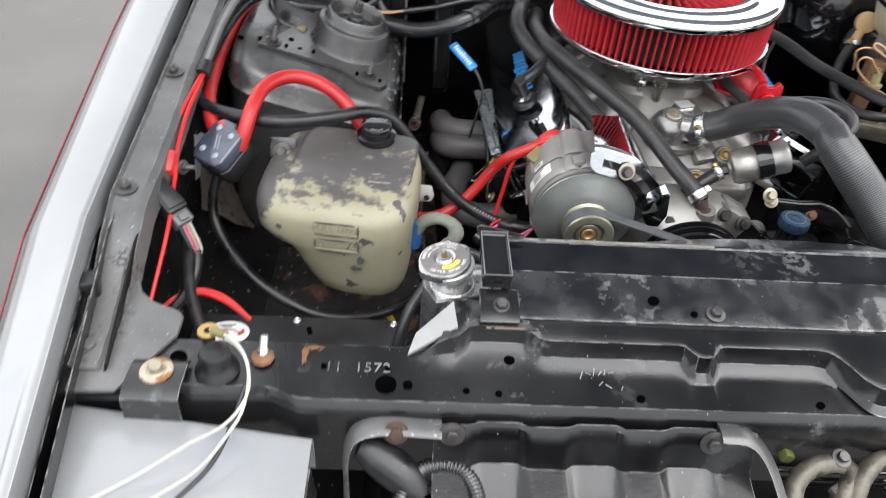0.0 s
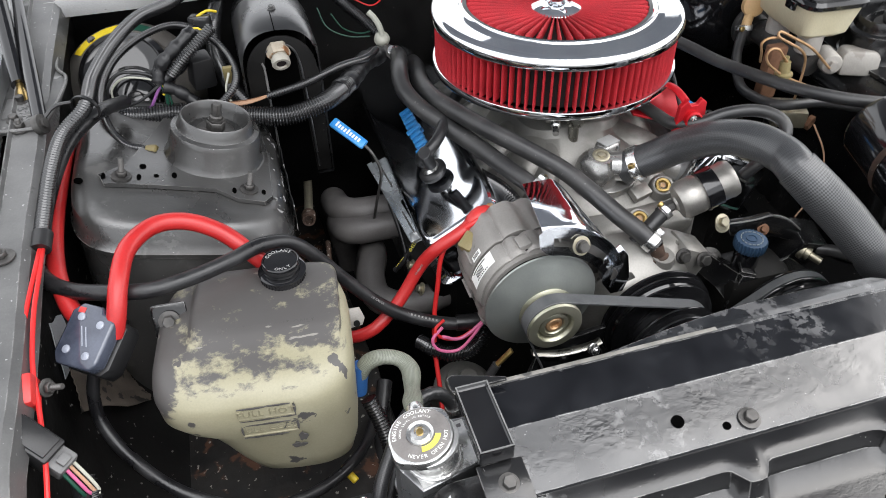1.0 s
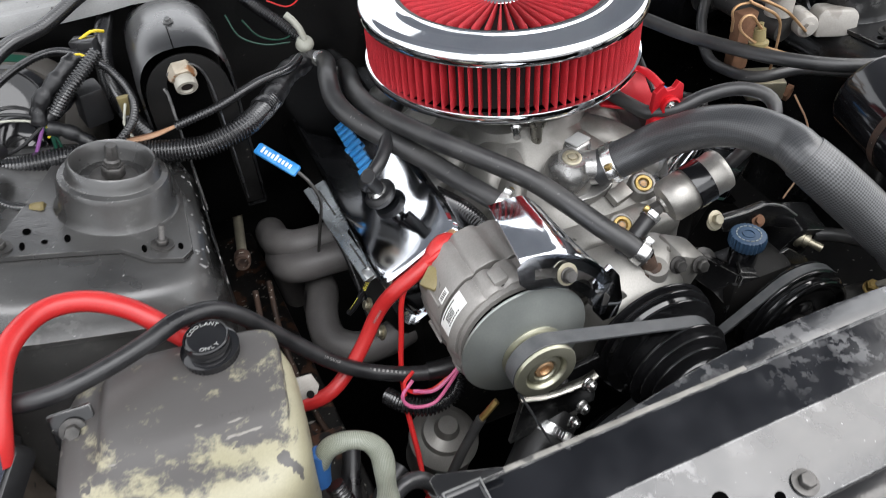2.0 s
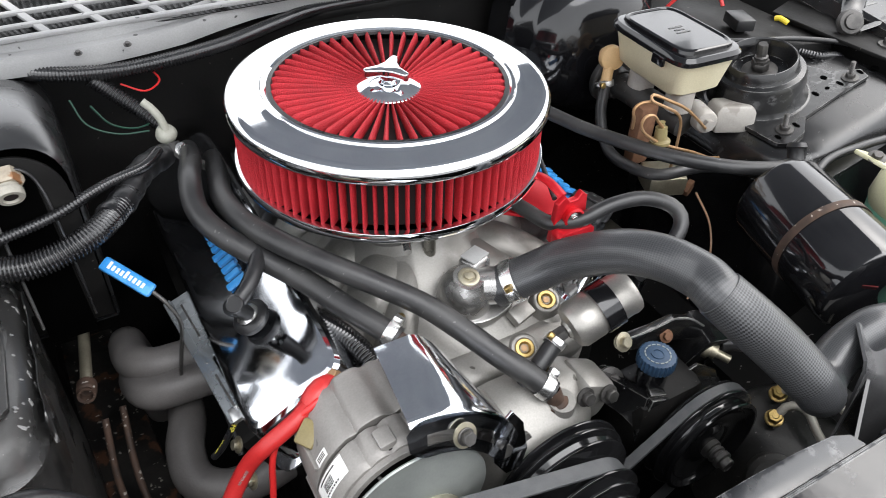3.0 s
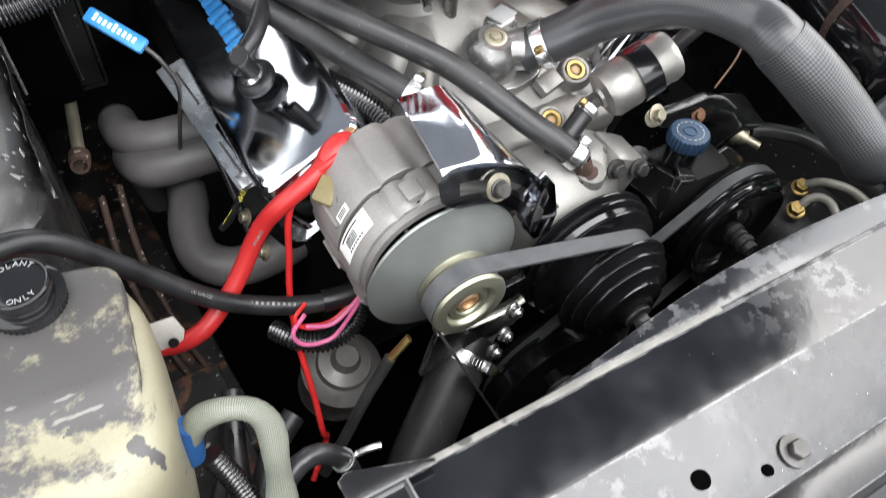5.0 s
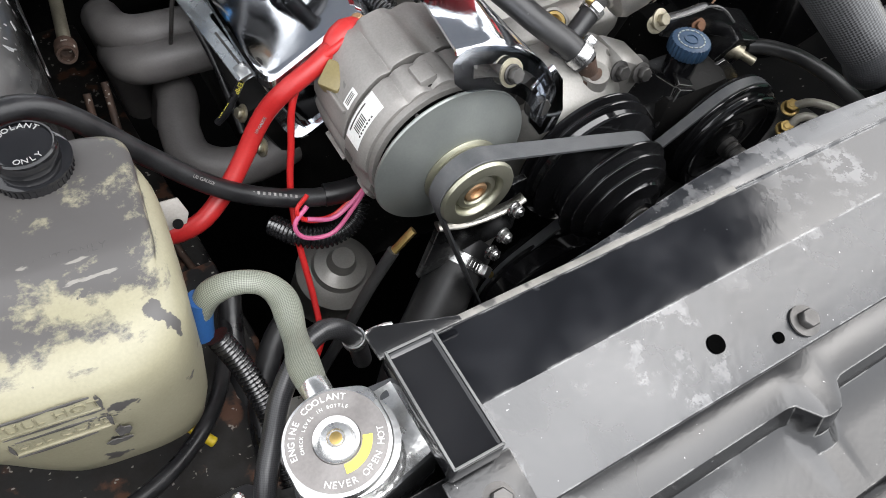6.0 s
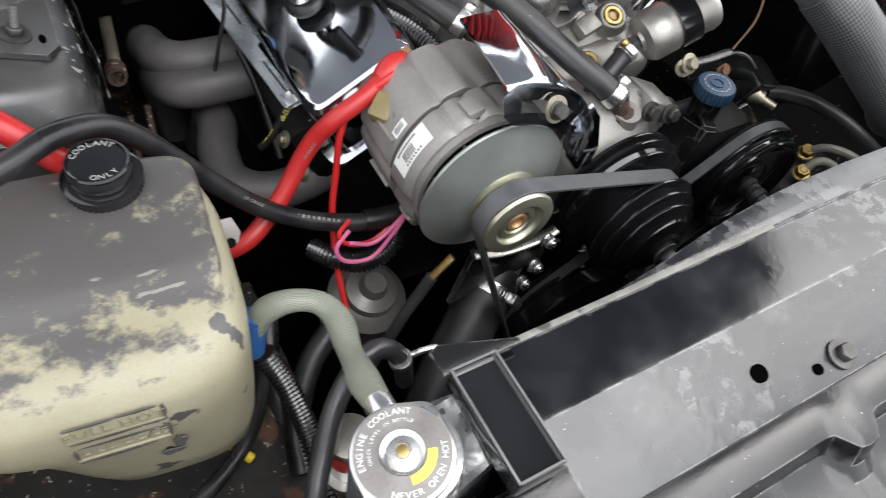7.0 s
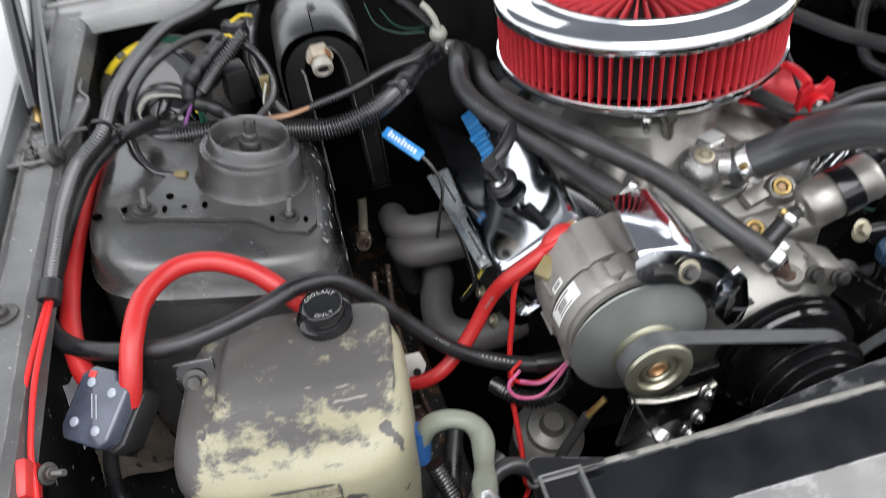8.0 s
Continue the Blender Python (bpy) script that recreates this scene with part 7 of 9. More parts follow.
part("ear_bolt", bolt_bm((-0.5625, -0.331, 0.8355), (0, -0.86, 0.5), 0.0068, 0, 1.6), "dark_bolt", rs)
rm = Matrix.Translation((-0.466, -0.3790, 0.8462)) @ Matrix.Rotation(-0.12, 4, "Z") @ Matrix.Rotation(0.16, 4, "X")
part("moulded_lettering", words("ENGINE COOLANT ONLY", 0.0075, rm, 0.0006, 1.15), "overspray", rs, "moulded words")
tm2 = Matrix.Translation((-0.481, -0.4572, 0.797)) @ Matrix.Rotation(radians(-7), 4, "Z") @ Matrix.Rotation(radians(89), 4, "X")
part("moulded_lettering", words("FULL HOT", 0.0115, tm2 @ Matrix.Translation((0, 0.0125, 0)), 0.0010, 1.1), "cream_relief_shade", rs, "moulded words")
part("moulded_lettering", words("FULL COLD", 0.0105, tm2 @ Matrix.Translation((0, -0.0125, -0.001)), 0.0010, 1.1), "cream_relief_shade", rs, "moulded words")
for dy in (0.0045, -0.0205):
    part("moulded_line", box((0.054, 0.0022, 0.0022), tm2 @ Matrix.Translation((0, dy, -0.0004)), 0.0006), "cream_relief_shade", rs)
for k, (dx, dy, w, h) in enumerate(((-0.012, 0.0205, 0.026, 0.0020), (0.012, 0.0210, 0.022, 0.0018), (0.0275, 0.013, 0.0026, 0.016), (-0.006, 0.0022, 0.036, 0.0016), (0.020, 0.0030, 0.014, 0.0022), (0.000, -0.0045, 0.040, 0.0020), (0.0275, -0.012, 0.0026, 0.014), (-0.026, -0.012, 0.002, 0.012), (-0.004, -0.0230, 0.040, 0.0020), (0.030, -0.033, 0.009, 0.012), (0.024, -0.048, 0.015, 0.006))):
    part("grime_smear", prism([(w / 2 * (1 + 0.22 * math.sin(3 * t + 40 * dx)) * math.cos(t), h / 2 * (1 + 0.30 * math.cos(5 * t + 60 * dy)) * math.sin(t)) for t in (2 * math.pi * i / 16 for i in range(16))], 0, 0.0010, tm2 @ Matrix.Translation((dx, dy, -0.0002 - 0.10 * max(0.0, -dy - 0.026)))), "overspray", rs)

# ---- fuse holder and relay ----
fh = thing("fuse_holder", (-0.633, -0.348, 0.85), "smoked clear fuse holder on black base", "fuse holder")
fax = Matrix.Translation((-0.633, -0.350, 0.848)) @ Matrix.Rotation(radians(-35), 4, "Z") @ Matrix.Rotation(radians(28), 4, "X") @ Matrix.Scale(0.94, 4)
outline = [(-0.027, -0.022), (-0.020, -0.033), (0.020, -0.033), (0.027, -0.024), (0.027, 0.020), (0.022, 0.026), (0.010, 0.027), (0.008, 0.034), (-0.018, 0.034), (-0.027, 0.024)]
part("base", prism([(x * 1.02 + 0.003, y * 1.02) for x, y in outline], -0.030, -0.003, fax, 0.002), "black_plastic", fh)
part("lens", prism(outline, -0.003, 0.016, fax, 0.003, 3), "glass_smoke", fh, "smoked clear lens")
for dx, dy in ((-0.012, 0.019), (0.012, -0.019), (0.013, 0.015), (-0.013, -0.017)):
    part("boss", lathe([(0.0046, 0.0155), (0.0044, 0.0172), (0.003, 0.018), (0, 0.018)], fax @ Matrix.Translation((dx, dy, 0)), 14), "lens_boss", fh, "pale round post")
part("logo_bar", box((0.0012, 0.022, 0.0006), fax @ Matrix.Translation((-0.002, 0, 0.0163)) @ Matrix.Rotation(0.5, 4, "Z")), "lens_boss", fh)
part("logo_bar", box((0.0012, 0.022, 0.0006), fax @ Matrix.Translation((0.003, 0, 0.0163)) @ Matrix.Rotation(0.5, 4, "Z")), "lens_boss", fh)
part("red_spot", box((0.008, 0.006, 0.0008), fax @ Matrix.Translation((-0.015, 0.026, 0.0162)), 0.0002), "red_boot", fh, "red fuse end seen through the lens")
part("terminal", box((0.012, 0.010, 0.012), fax @ Matrix.Translation((0.0, 0.036, -0.012)), 0.002), "black_plastic", fh)

rl2 = thing("relay", (-0.675, -0.46, 0.85), "black relay with a plug and coloured wires", "relay")
rlm = Matrix.Translation((-0.676, -0.462, 0.848)) @ Matrix.Rotation(radians(-38), 4, "Z") @ Matrix.Rotation(radians(30), 4, "Y") @ Matrix.Scale(0.86, 4)
part("case", box((0.052, 0.030, 0.030), rlm, 0.003), "black_plastic", rl2)
part("plug", box((0.020, 0.026, 0.020), rlm @ Matrix.Translation((0.034, 0, -0.002)), 0.003), "plug_grey", rl2, "grey plug")
part("latch", box((0.010, 0.012, 0.005), rlm @ Matrix.Translation((0.036, 0, 0.010)), 0.001), "plug_grey", rl2)
part("lid", box((0.046, 0.024, 0.004), rlm @ Matrix.Translation((-0.002, 0, 0.0165)), 0.001), "black_plastic", rl2)
for k, mt in enumerate(("green_wire", "pink_wire", "tan_wire", "white_wire")):
    a = rlm @ Vector((0.04, -0.008 + 0.005 * k, 0))
    part("lead", tube([a, a + Vector((0.012, -0.01, -0.03)), (-0.646 + 0.003 * k, -0.49, 0.79), (-0.644 + 0.002 * k, -0.53, 0.775)], 0.0016, seg=8), mt, rl2)
tp = thing("power_terminal", (-0.675, -0.41, 0.87), "red insulated power terminal with a steel stud", "terminal")
part("cover", box((0.022, 0.03, 0.028), Matrix.Translation((-0.682, -0.418, 0.865)) @ Matrix.Rotation(0.4, 4, "X"), 0.004), "red_boot", tp)
part("stud_nut", bolt_bm((-0.667, -0.410, 0.858), (0.8, -0.4, 0.3), 0.0058, 0.020, 1.5), "dark_bolt", tp)

# ---- heater box, blower, connectors at the firewall ----
hv = thing("heater_box", (-0.39, 0.2, 0.75), "black plastic heater box with an arched top, its front darkened for shade", "heater box")
arch = []
for y, k, h in ((0.058, 0.94, -0.004), (0.064, 1.0, 0.0), (0.12, 1.0, 0.004), (0.18, 1.02, 0.0), (0.24, 1.04, -0.016), (0.30, 1.04, -0.035)):
    ring = []
    hw = 0.056 * k
    ring += [Vector((-0.387 - hw, y, 0.72)), Vector((-0.387 - hw, y, 0.82)), Vector((-0.387 - hw, y, 0.885 + h))]
    for i in range(1, 16):
        a = math.pi - math.pi * i / 16
        ring.append(Vector((-0.387 + hw * math.copysign(abs(math.cos(a)) ** 0.8, math.cos(a)), y, 0.905 + h + 0.062 * abs(math.sin(a)) ** 0.75)))
    ring += [Vector((-0.387 + hw, y, 0.885 + h)), Vector((-0.387 + hw, y, 0.82)), Vector((-0.387 + hw, y, 0.72))]
    arch.append(ring)
part("housing", loft(arch, False), "grey_plastic", hv)
FX = Matrix.Rotation(radians(90), 4, "X")
# same plastic as the housing; its shade is put in as a darker colour
part("front_face", prism([(-0.438, 0.73), (-0.436, 0.90)] + [(-0.387 + 0.049 * math.cos(a), 0.903 + 0.054 * math.sin(a)) for a in (math.pi * (1 - i / 18) for i in range(19))] + [(-0.336, 0.90), (-0.336, 0.73)], -0.0565, -0.0525, FX, 0.001), "black_dark", hv)
# flat near-black patch: recess shade painted on the front
part("recess", prism([(-0.409, 0.715), (-0.409, 0.918)] + [(-0.387 + 0.022 * math.cos(a), 0.920 + 0.023 * math.sin(a)) for a in (math.pi * (1 - i / 12) for i in range(13))] + [(-0.358, 0.715)], -0.0522, -0.0512, FX), "shade_black", hv, "near-black arch painted for the shade of a recess")
part("recess_lip", tube([(-0.411, 0.0505, 0.74), (-0.411, 0.0505, 0.86), (-0.411, 0.0505, 0.915), (-0.413, 0.0505, 0.921)], 0.0016, seg=8, step=0.006), "flange_grey", hv)
part("recess_lip", tube([(-0.405, 0.0505, 0.936), (-0.395, 0.0505, 0.945), (-0.383, 0.0505, 0.946), (-0.371, 0.0505, 0.940), (-0.363, 0.0505, 0.922), (-0.359, 0.0505, 0.88), (-0.355, 0.0505, 0.74)], 0.0016, seg=8, step=0.006), "grey_plastic", hv)
part("seam", box((0.0012, 0.05, 0.0012), Matrix.Translation((-0.389, 0.078, 0.9680)) @ Matrix.Rotation(0.10, 4, "X")), "shade_black", hv)
fit_m = place((-0.389, 0.056, 0.938), (0.04, -0.8, -0.42))
part("hex_nut", lathe([(0.0165, 0.0), (0.0165, 0.012), (0.0145, 0.015), (0.0105, 0.015)], fit_m, 6), "rusty_washer", hv, "brownish hexagonal fitting")
part("nozzle", lathe([(0.0105, 0.012), (0.0105, 0.018), (0.0128, 0.020), (0.0128, 0.027), (0.0118, 0.0285), (0.0080, 0.0285), (0.0070, 0.026), (0.0070, 0.014), (0, 0.014)], fit_m, 28), "pale_fitting", hv, "pale pipe nozzle")
# disc painted near-black for the dark inside the nozzle
part("bore", lathe([(0.0068, 0.0262), (0, 0.0262)], fit_m, 20), "deep_shade", hv)
part("top_screw", bolt_bm((-0.385, 0.115, 0.9712), (0, -0.15, 1), 0.004), "flange_grey", hv)
bw = thing("blower_motor", (-0.61, 0.16, 0.88), "round steel blower motor housing with a yellow band", "blower motor")
bmx = place((-0.605, 0.195, 0.842), (-0.05, -0.62, 0.78))
part("housing", lathe([(0.10, -0.05), (0.10, 0.0), (0.098, 0.02), (0.088, 0.034), (0.070, 0.042), (0.066, 0.05), (0.03, 0.052), (0, 0.052)], bmx, 64), "blower_shell", bw)
part("band", sheet([[bmx @ Vector((r * math.cos(radians(a)), r * math.sin(radians(a)), h)) for a in range(88, 150, 6)] for r, h in ((0.0872, 0.0356), (0.0752, 0.0408))], 0.0008), "yellow", bw, "yellow warning band")
part("band", sheet([[bmx @ Vector((r * math.cos(radians(a)), r * math.sin(radians(a)), h)) for a in range(62, 89, 6)] for r, h in ((0.0872, 0.0356), (0.0752, 0.0408))], 0.0008), "green_wire", bw, "green band end")
part("scroll_face", lathe([(0.066, 0.050), (0.064, 0.056), (0.056, 0.060), (0.050, 0.056), (0.03, 0.055), (0, 0.055)], bmx, 56), "gloss_black", bw, "glossy black inner face")
mtm = place((-0.596, 0.128, 0.850), (0.02, -0.78, 0.62))
part("motor_end", lathe([(0.040, -0.02), (0.040, 0.012), (0.038, 0.018), (0.034, 0.021), (0.033, 0.026), (0.028, 0.030), (0.012, 0.031), (0.010, 0.034), (0, 0.034)], mtm, 48), "gloss_black", bw)
part("motor_strap", lathe([(0.0402, 0.000), (0.0418, 0.000), (0.0418, 0.006), (0.0402, 0.006)], mtm, 48, True), "flange_grey", bw, "bare metal strap")
part("motor_rim", lathe([(0.041, 0.036), (0.045, 0.037), (0.045, 0.041), (0.041, 0.042)], mtm, 48, True), "black_satin", bw)
for a in (0.4, 2.2, 4.1):
    part("screw", bolt_bm(bmx @ Vector((0.08 * math.cos(a), 0.08 * math.sin(a), 0.0385)), (-0.05, -0.62, 0.78), 0.004), "dark_bolt", bw)
cn = thing("connector_block", (-0.50, 0.085, 0.90), "black moulded electrical connector", "connector")
part("body", box((0.034, 0.03, 0.05), Matrix.Translation((-0.497, 0.092, 0.905)) @ Matrix.Rotation(0.3, 4, "Z") @ Matrix.Rotation(0.25, 4, "X"), 0.004, 2, 0.85), "black_plastic", cn)
part("tab", box((0.02, 0.006, 0.03), Matrix.Translation((-0.458, 0.075, 0.90)) @ Matrix.Rotation(0.3, 4, "X"), 0.002), "tan_plastic", cn, "tan locking tab")
cn2 = thing("connector_block", (-0.48, 0.17, 0.94), "grey plug with yellow wires", "connector")
part("body", box((0.03, 0.02, 0.02), Matrix.Translation((-0.487, 0.165, 0.943)) @ Matrix.Rotation(-0.4, 4, "Z"), 0.003), "grey_plastic", cn2)
part("lead", tube([(-0.49, 0.165, 0.952), (-0.475, 0.17, 0.957), (-0.462, 0.18, 0.95)], 0.002, seg=8), "yellow", cn2)
hvv = thing("vacuum_valve", (-0.22, 0.165, 0.885), "off-white plastic hose valve with a bent pipe", "valve")
part("disc", lathe([(0.006, -0.012), (0.012, -0.010), (0.0125, -0.002), (0.010, 0.002), (0.006, 0.004), (0, 0.004)], place((-0.218, 0.166, 0.882), (0.2, -0.5, 0.8)), 26), "white_wire", hvv)
part("pipe", tube([(-0.219, 0.166, 0.885), (-0.222, 0.17, 0.900), (-0.230, 0.176, 0.914), (-0.236, 0.180, 0.920)], 0.0048, seg=12), "white_wire", hvv)
part("bracket", tube([(-0.215, 0.155, 0.872), (-0.212, 0.142, 0.862), (-0.20, 0.125, 0.857), (-0.18, 0.105, 0.853)], 0.007, seg=8, flat=0.35), "dark_bolt", hvv)
part("bolt", bolt_bm((-0.209, 0.140, 0.868), (0.3, -0.6, 0.6), 0.006, 0.014), "bright_steel", hvv)

# ---- driver side: booster, master cylinder, canister, bottles ----
bo = thing("brake_booster", (0.40, 0.2, 0.86), "black round brake booster on the firewall", "brake booster")
bom = place((0.432, 0.215, 0.868), (-0.08, -1, 0.10))
part("shell", lathe([(0.128, -0.05), (0.128, 0.0), (0.132, 0.006), (0.132, 0.012), (0.122, 0.022), (0.116, 0.05), (0.105, 0.075), (0.082, 0.092), (0.05, 0.10), (0.03, 0.102), (0, 0.102)], bom, 72), "gloss_black", bo)
for k in range(16):
    a = 2 * math.pi * k / 16
    part("crimp", box((0.006, 0.018, 0.008), bom @ Matrix.Rotation(a, 4, "Z") @ Matrix.Translation((0.131, 0, 0.008)), 0.002), "gloss_black", bo)
ck = thing("check_valve", (0.372, 0.09, 0.895), "tan plastic vacuum check valve with a hose clamp", "check valve")
part("body", lathe([(0.008, -0.02), (0.008, 0), (0.0165, 0.002), (0.018, 0.006), (0.018, 0.014), (0.0165, 0.018), (0, 0.02)], place((0.392, 0.080, 0.890), (-0.35, -0.9, 0.2)), 30), "peach_plastic", ck)
part("spout", tube([(0.390, 0.074, 0.886), (0.380, 0.064, 0.872), (0.372, 0.056, 0.858)], 0.008, seg=14), "peach_plastic", ck)
clamp_parts((0.374, 0.057, 0.862), (0, -0.3, -1), 0.0095, ck, (-1, 0, 0), 0.008)

mcy = thing("master_cylinder", (0.44, 0.0, 0.86), "brake master cylinder with cream reservoir and black lid", "master cylinder")
part("bore", tube([(0.407, 0.10, 0.850), (0.41, 0.06, 0.848), (0.415, -0.01, 0.845), (0.42, -0.06, 0.843)], 0.0195, seg=26), "gear_grey", mcy, "bare metal cylinder body")
part("mount_flange", lathe([(0.0, 0), (0.034, 0), (0.036, 0.003), (0.036, 0.010), (0.033, 0.013), (0.024, 0.016), (0.022, 0.03), (0, 0.03)], place((0.406, 0.092, 0.850), (0.05, -1, -0.05)), 36), "gear_grey", mcy, "dull grey mounting flange")
part("end_block", prism([(-0.028, -0.019), (0.021, -0.019), (0.028, -0.011), (0.028, 0.011), (0.020, 0.020), (-0.022, 0.020), (-0.028, 0.012)], -0.021, 0.020, Matrix.Translation((0.488, -0.078, 0.848)) @ Matrix.Rotation(-0.45, 4, "Z") @ Matrix.Rotation(radians(80), 4, "X"), 0.004), "matte_alloy", mcy, "pale cast end block")
part("valve_end", merge(lathe([(0.0165, -0.03), (0.0165, 0.012), (0.014, 0.016), (0.008, 0.017), (0, 0.017)], place((0.446, -0.066, 0.848), (-0.35, -0.85, 0.1)), 24), lathe([(0.0075, 0.010), (0.0075, 0.026), (0, 0.026)], place((0.446, -0.066, 0.848), (-0.35, -0.85, 0.1)), 6)), "matte_alloy", mcy)
for dy in (0.03, -0.045):
    part("grommet_neck", lathe([(0.019, 0), (0.019, 0.03), (0, 0.03)], place((0.415, dy, 0.862), (0, 0, 1)), 24), "matte_alloy", mcy)
mm = Matrix.Translation((0.427, -0.002, 0.922)) @ Matrix.Rotation(radians(-3), 4, "Z")
tank = part("tank", loft([[mm @ Vector((q.x, q.y, q.z)) for q in squircle(0, 0, hx, hy, z, 44, 6)] for hx, hy, z in ((0.034, 0.056, -0.034), (0.042, 0.066, -0.026), (0.047, 0.071, 0.0), (0.050, 0.074, 0.014), (0.051, 0.075, 0.018))]), "cream_plastic", mcy, "cream plastic fluid tank")
lid = part("lid", loft([[mm @ Vector((q.x, q.y, q.z)) for q in squircle(0, 0, hx, hy, z, 44, 6)] for hx, hy, z in ((0.0520, 0.077, 0.017), (0.0555, 0.080, 0.019), (0.0555, 0.080, 0.025), (0.052, 0.076, 0.030), (0.046, 0.069, 0.0305), (0.045, 0.068, 0.0350), (0.043, 0.066, 0.0365), (0.041, 0.064, 0.0365), (0.0395, 0.0625, 0.0345), (0.030, 0.05, 0.0345), (0.01, 0.02, 0.0345))]), "gloss_black", mcy, "gloss black lid")
for k in range(3):
    part("print_bar", box((0.022 - 0.006 * (k % 2), 0.003, 0.0006), mm @ Matrix.Translation((0.0, -0.012 + 0.008 * k, 0.0349))), "flange_grey", lid)
for sx in (-1, 1):
    part("clip", box((0.006, 0.022, 0.014), mm @ Matrix.Translation((sx * 0.0555, -0.035, 0.016)), 0.002), "gloss_black", lid)
pv = thing("brake_valve", (0.385, -0.06, 0.78), "bare metal brake proportioning valve block", "brake valve")
part("block", box((0.055, 0.05, 0.03), Matrix.Translation((0.392, -0.07, 0.768)) @ Matrix.Rotation(-0.4, 4, "Z"), 0.005), "zinc", pv)
part("stem", box((0.03, 0.02, 0.09), Matrix.Translation((0.372, -0.03, 0.825)), 0.004), "rust", pv, "rusty bracket stem")
part("end_plug", lathe([(0.012, 0), (0.012, 0.008), (0.008, 0.009), (0.005, 0.006), (0, 0.006)], place((0.415, -0.095, 0.762), (0.4, -0.9, -0.1)), 6), "rust", pv, "rusty hex plug")
part("warning_switch", merge(lathe([(0.013, 0), (0.013, 0.004), (0.0085, 0.006), (0.0075, 0.022), (0, 0.022)], place((0.337, -0.098, 0.857), (-0.05, 0.1, 1)), 18), lathe([(0.004, 0.02), (0.004, 0.03), (0, 0.03)], place((0.337, -0.098, 0.857), (-0.05, 0.1, 1)), 10)), "tan_plastic", pv, "tan plastic switch")
for pts in ([(0.425, -0.092, 0.852), (0.383, -0.09, 0.889), (0.343, -0.088, 0.912), (0.320, -0.085, 0.923), (0.317, -0.088, 0.917), (0.336, -0.09, 0.906), (0.364, -0.09, 0.889), (0.377, -0.09, 0.869), (0.380, -0.09, 0.825), (0.384, -0.085, 0.785)],
            [(0.336, -0.098, 0.880), (0.325, -0.1, 0.890), (0.313, -0.1, 0.903), (0.299, -0.1, 0.905), (0.295, -0.1, 0.893), (0.309, -0.1, 0.876), (0.346, -0.1, 0.852), (0.405, -0.1, 0.824), (0.437, -0.1, 0.807), (0.46, -0.10, 0.80)],
            [(0.312, -0.07, 0.87), (0.303, -0.078, 0.890), (0.297, -0.08, 0.905), (0.306, -0.08, 0.912), (0.322, -0.085, 0.914)]):
    part("brake_line", tube(pts, 0.0020, seg=8, step=0.004), "copper_line", None, "thin bent copper brake line beside the master cylinder", "brake line", "copper brake lines")
part("wire", tube([(0.395, -0.13, 0.78), (0.405, -0.16, 0.74), (0.385, -0.19, 0.70), (0.35, -0.20, 0.66)], 0.0014, seg=8), "tan_wire", None, "thin tan wire hanging by the tower", "wire")

cnr = thing("vapour_canister", (0.40, -0.31, 0.83), "gloss black vapour canister with a rusty strap", "canister")
c0, c1 = Vector((0.424, -0.222, 0.826)), Vector((0.386, -0.392, 0.814))
cx = (c1 - c0).normalized()
cmx = place(c0, c1 - c0)
L = (c1 - c0).length
part("can", lathe([(0, 0), (0.048, 0), (0.056, 0.004), (0.059, 0.012), (0.0595, L - 0.012), (0.057, L - 0.004), (0.050, L), (0, L)], cmx, 64), "gloss_black", cnr)
part("strap", lathe([(0.0598, L * 0.50), (0.0608, L * 0.50), (0.0608, L * 0.50 + 0.010), (0.0598, L * 0.50 + 0.010)], cmx, 64, True), "dark_rust", cnr, "rusty clamp strap")
part("nipple", lathe([(0.009, 0), (0.009, 0.01), (0.0075, 0.012), (0.0075, 0.024), (0.009, 0.026), (0.007, 0.03), (0, 0.03)], place((0.462, -0.216, 0.836), (0.25, 0.45, 0.8)) @ Matrix.Scale(1.45, 4), 18), "black_plastic", cnr)
part("red_tab", box((0.03, 0.004, 0.006), Matrix.Translation((0.40, -0.42, 0.80)) @ Matrix.Rotation(0.6, 4, "Z"), 0.001), "red_boot", cnr, "red tab")

wb = thing("washer_bottle", (0.56, -0.36, 0.75), "pale yellow washer bottle half full of green fluid", "washer bottle")
part("bottle", loft([squircle(0.60, -0.385, hx, hy, z, 48, 4) for hx, hy, z in ((0.10, 0.115, 0.825), (0.102, 0.118, 0.835), (0.10, 0.115, 0.862), (0.085, 0.10, 0.882), (0.06, 0.07, 0.888))]), "washer_plastic", wb)
part("fluid_level", loft([squircle(0.60, -0.385, hx, hy, z, 48, 4) for hx, hy, z in ((0.07, 0.09, 0.68), (0.095, 0.11, 0.70), (0.1005, 0.1155, 0.8248))]), "washer_fluid", wb, "green fluid behind pale plastic")
part("tab", box((0.03, 0.05, 0.006), Matrix.Translation((0.545, -0.262, 0.862)) @ Matrix.Rotation(0.4, 4, "Y"), 0.002), "washer_plastic", wb)
part("tab_bolt", bolt_bm((0.541, -0.262, 0.868), (-0.3, -0.2, 1), 0.0065, 0, 1.7), "dark_bolt", wb)

oc = thing("oil_cap", (0.219, -0.115, 0.785), "black round twist oil filler cap", "oil cap")
om = place((0.219, -0.115, 0.800), (0.30, -0.06, 0.95))
part("neck", lathe([(0.020, -0.022), (0.020, 0.0), (0.024, 0.001), (0.024, 0.003), (0, 0.003)], om, 28), "black_plastic", oc)
ring = []
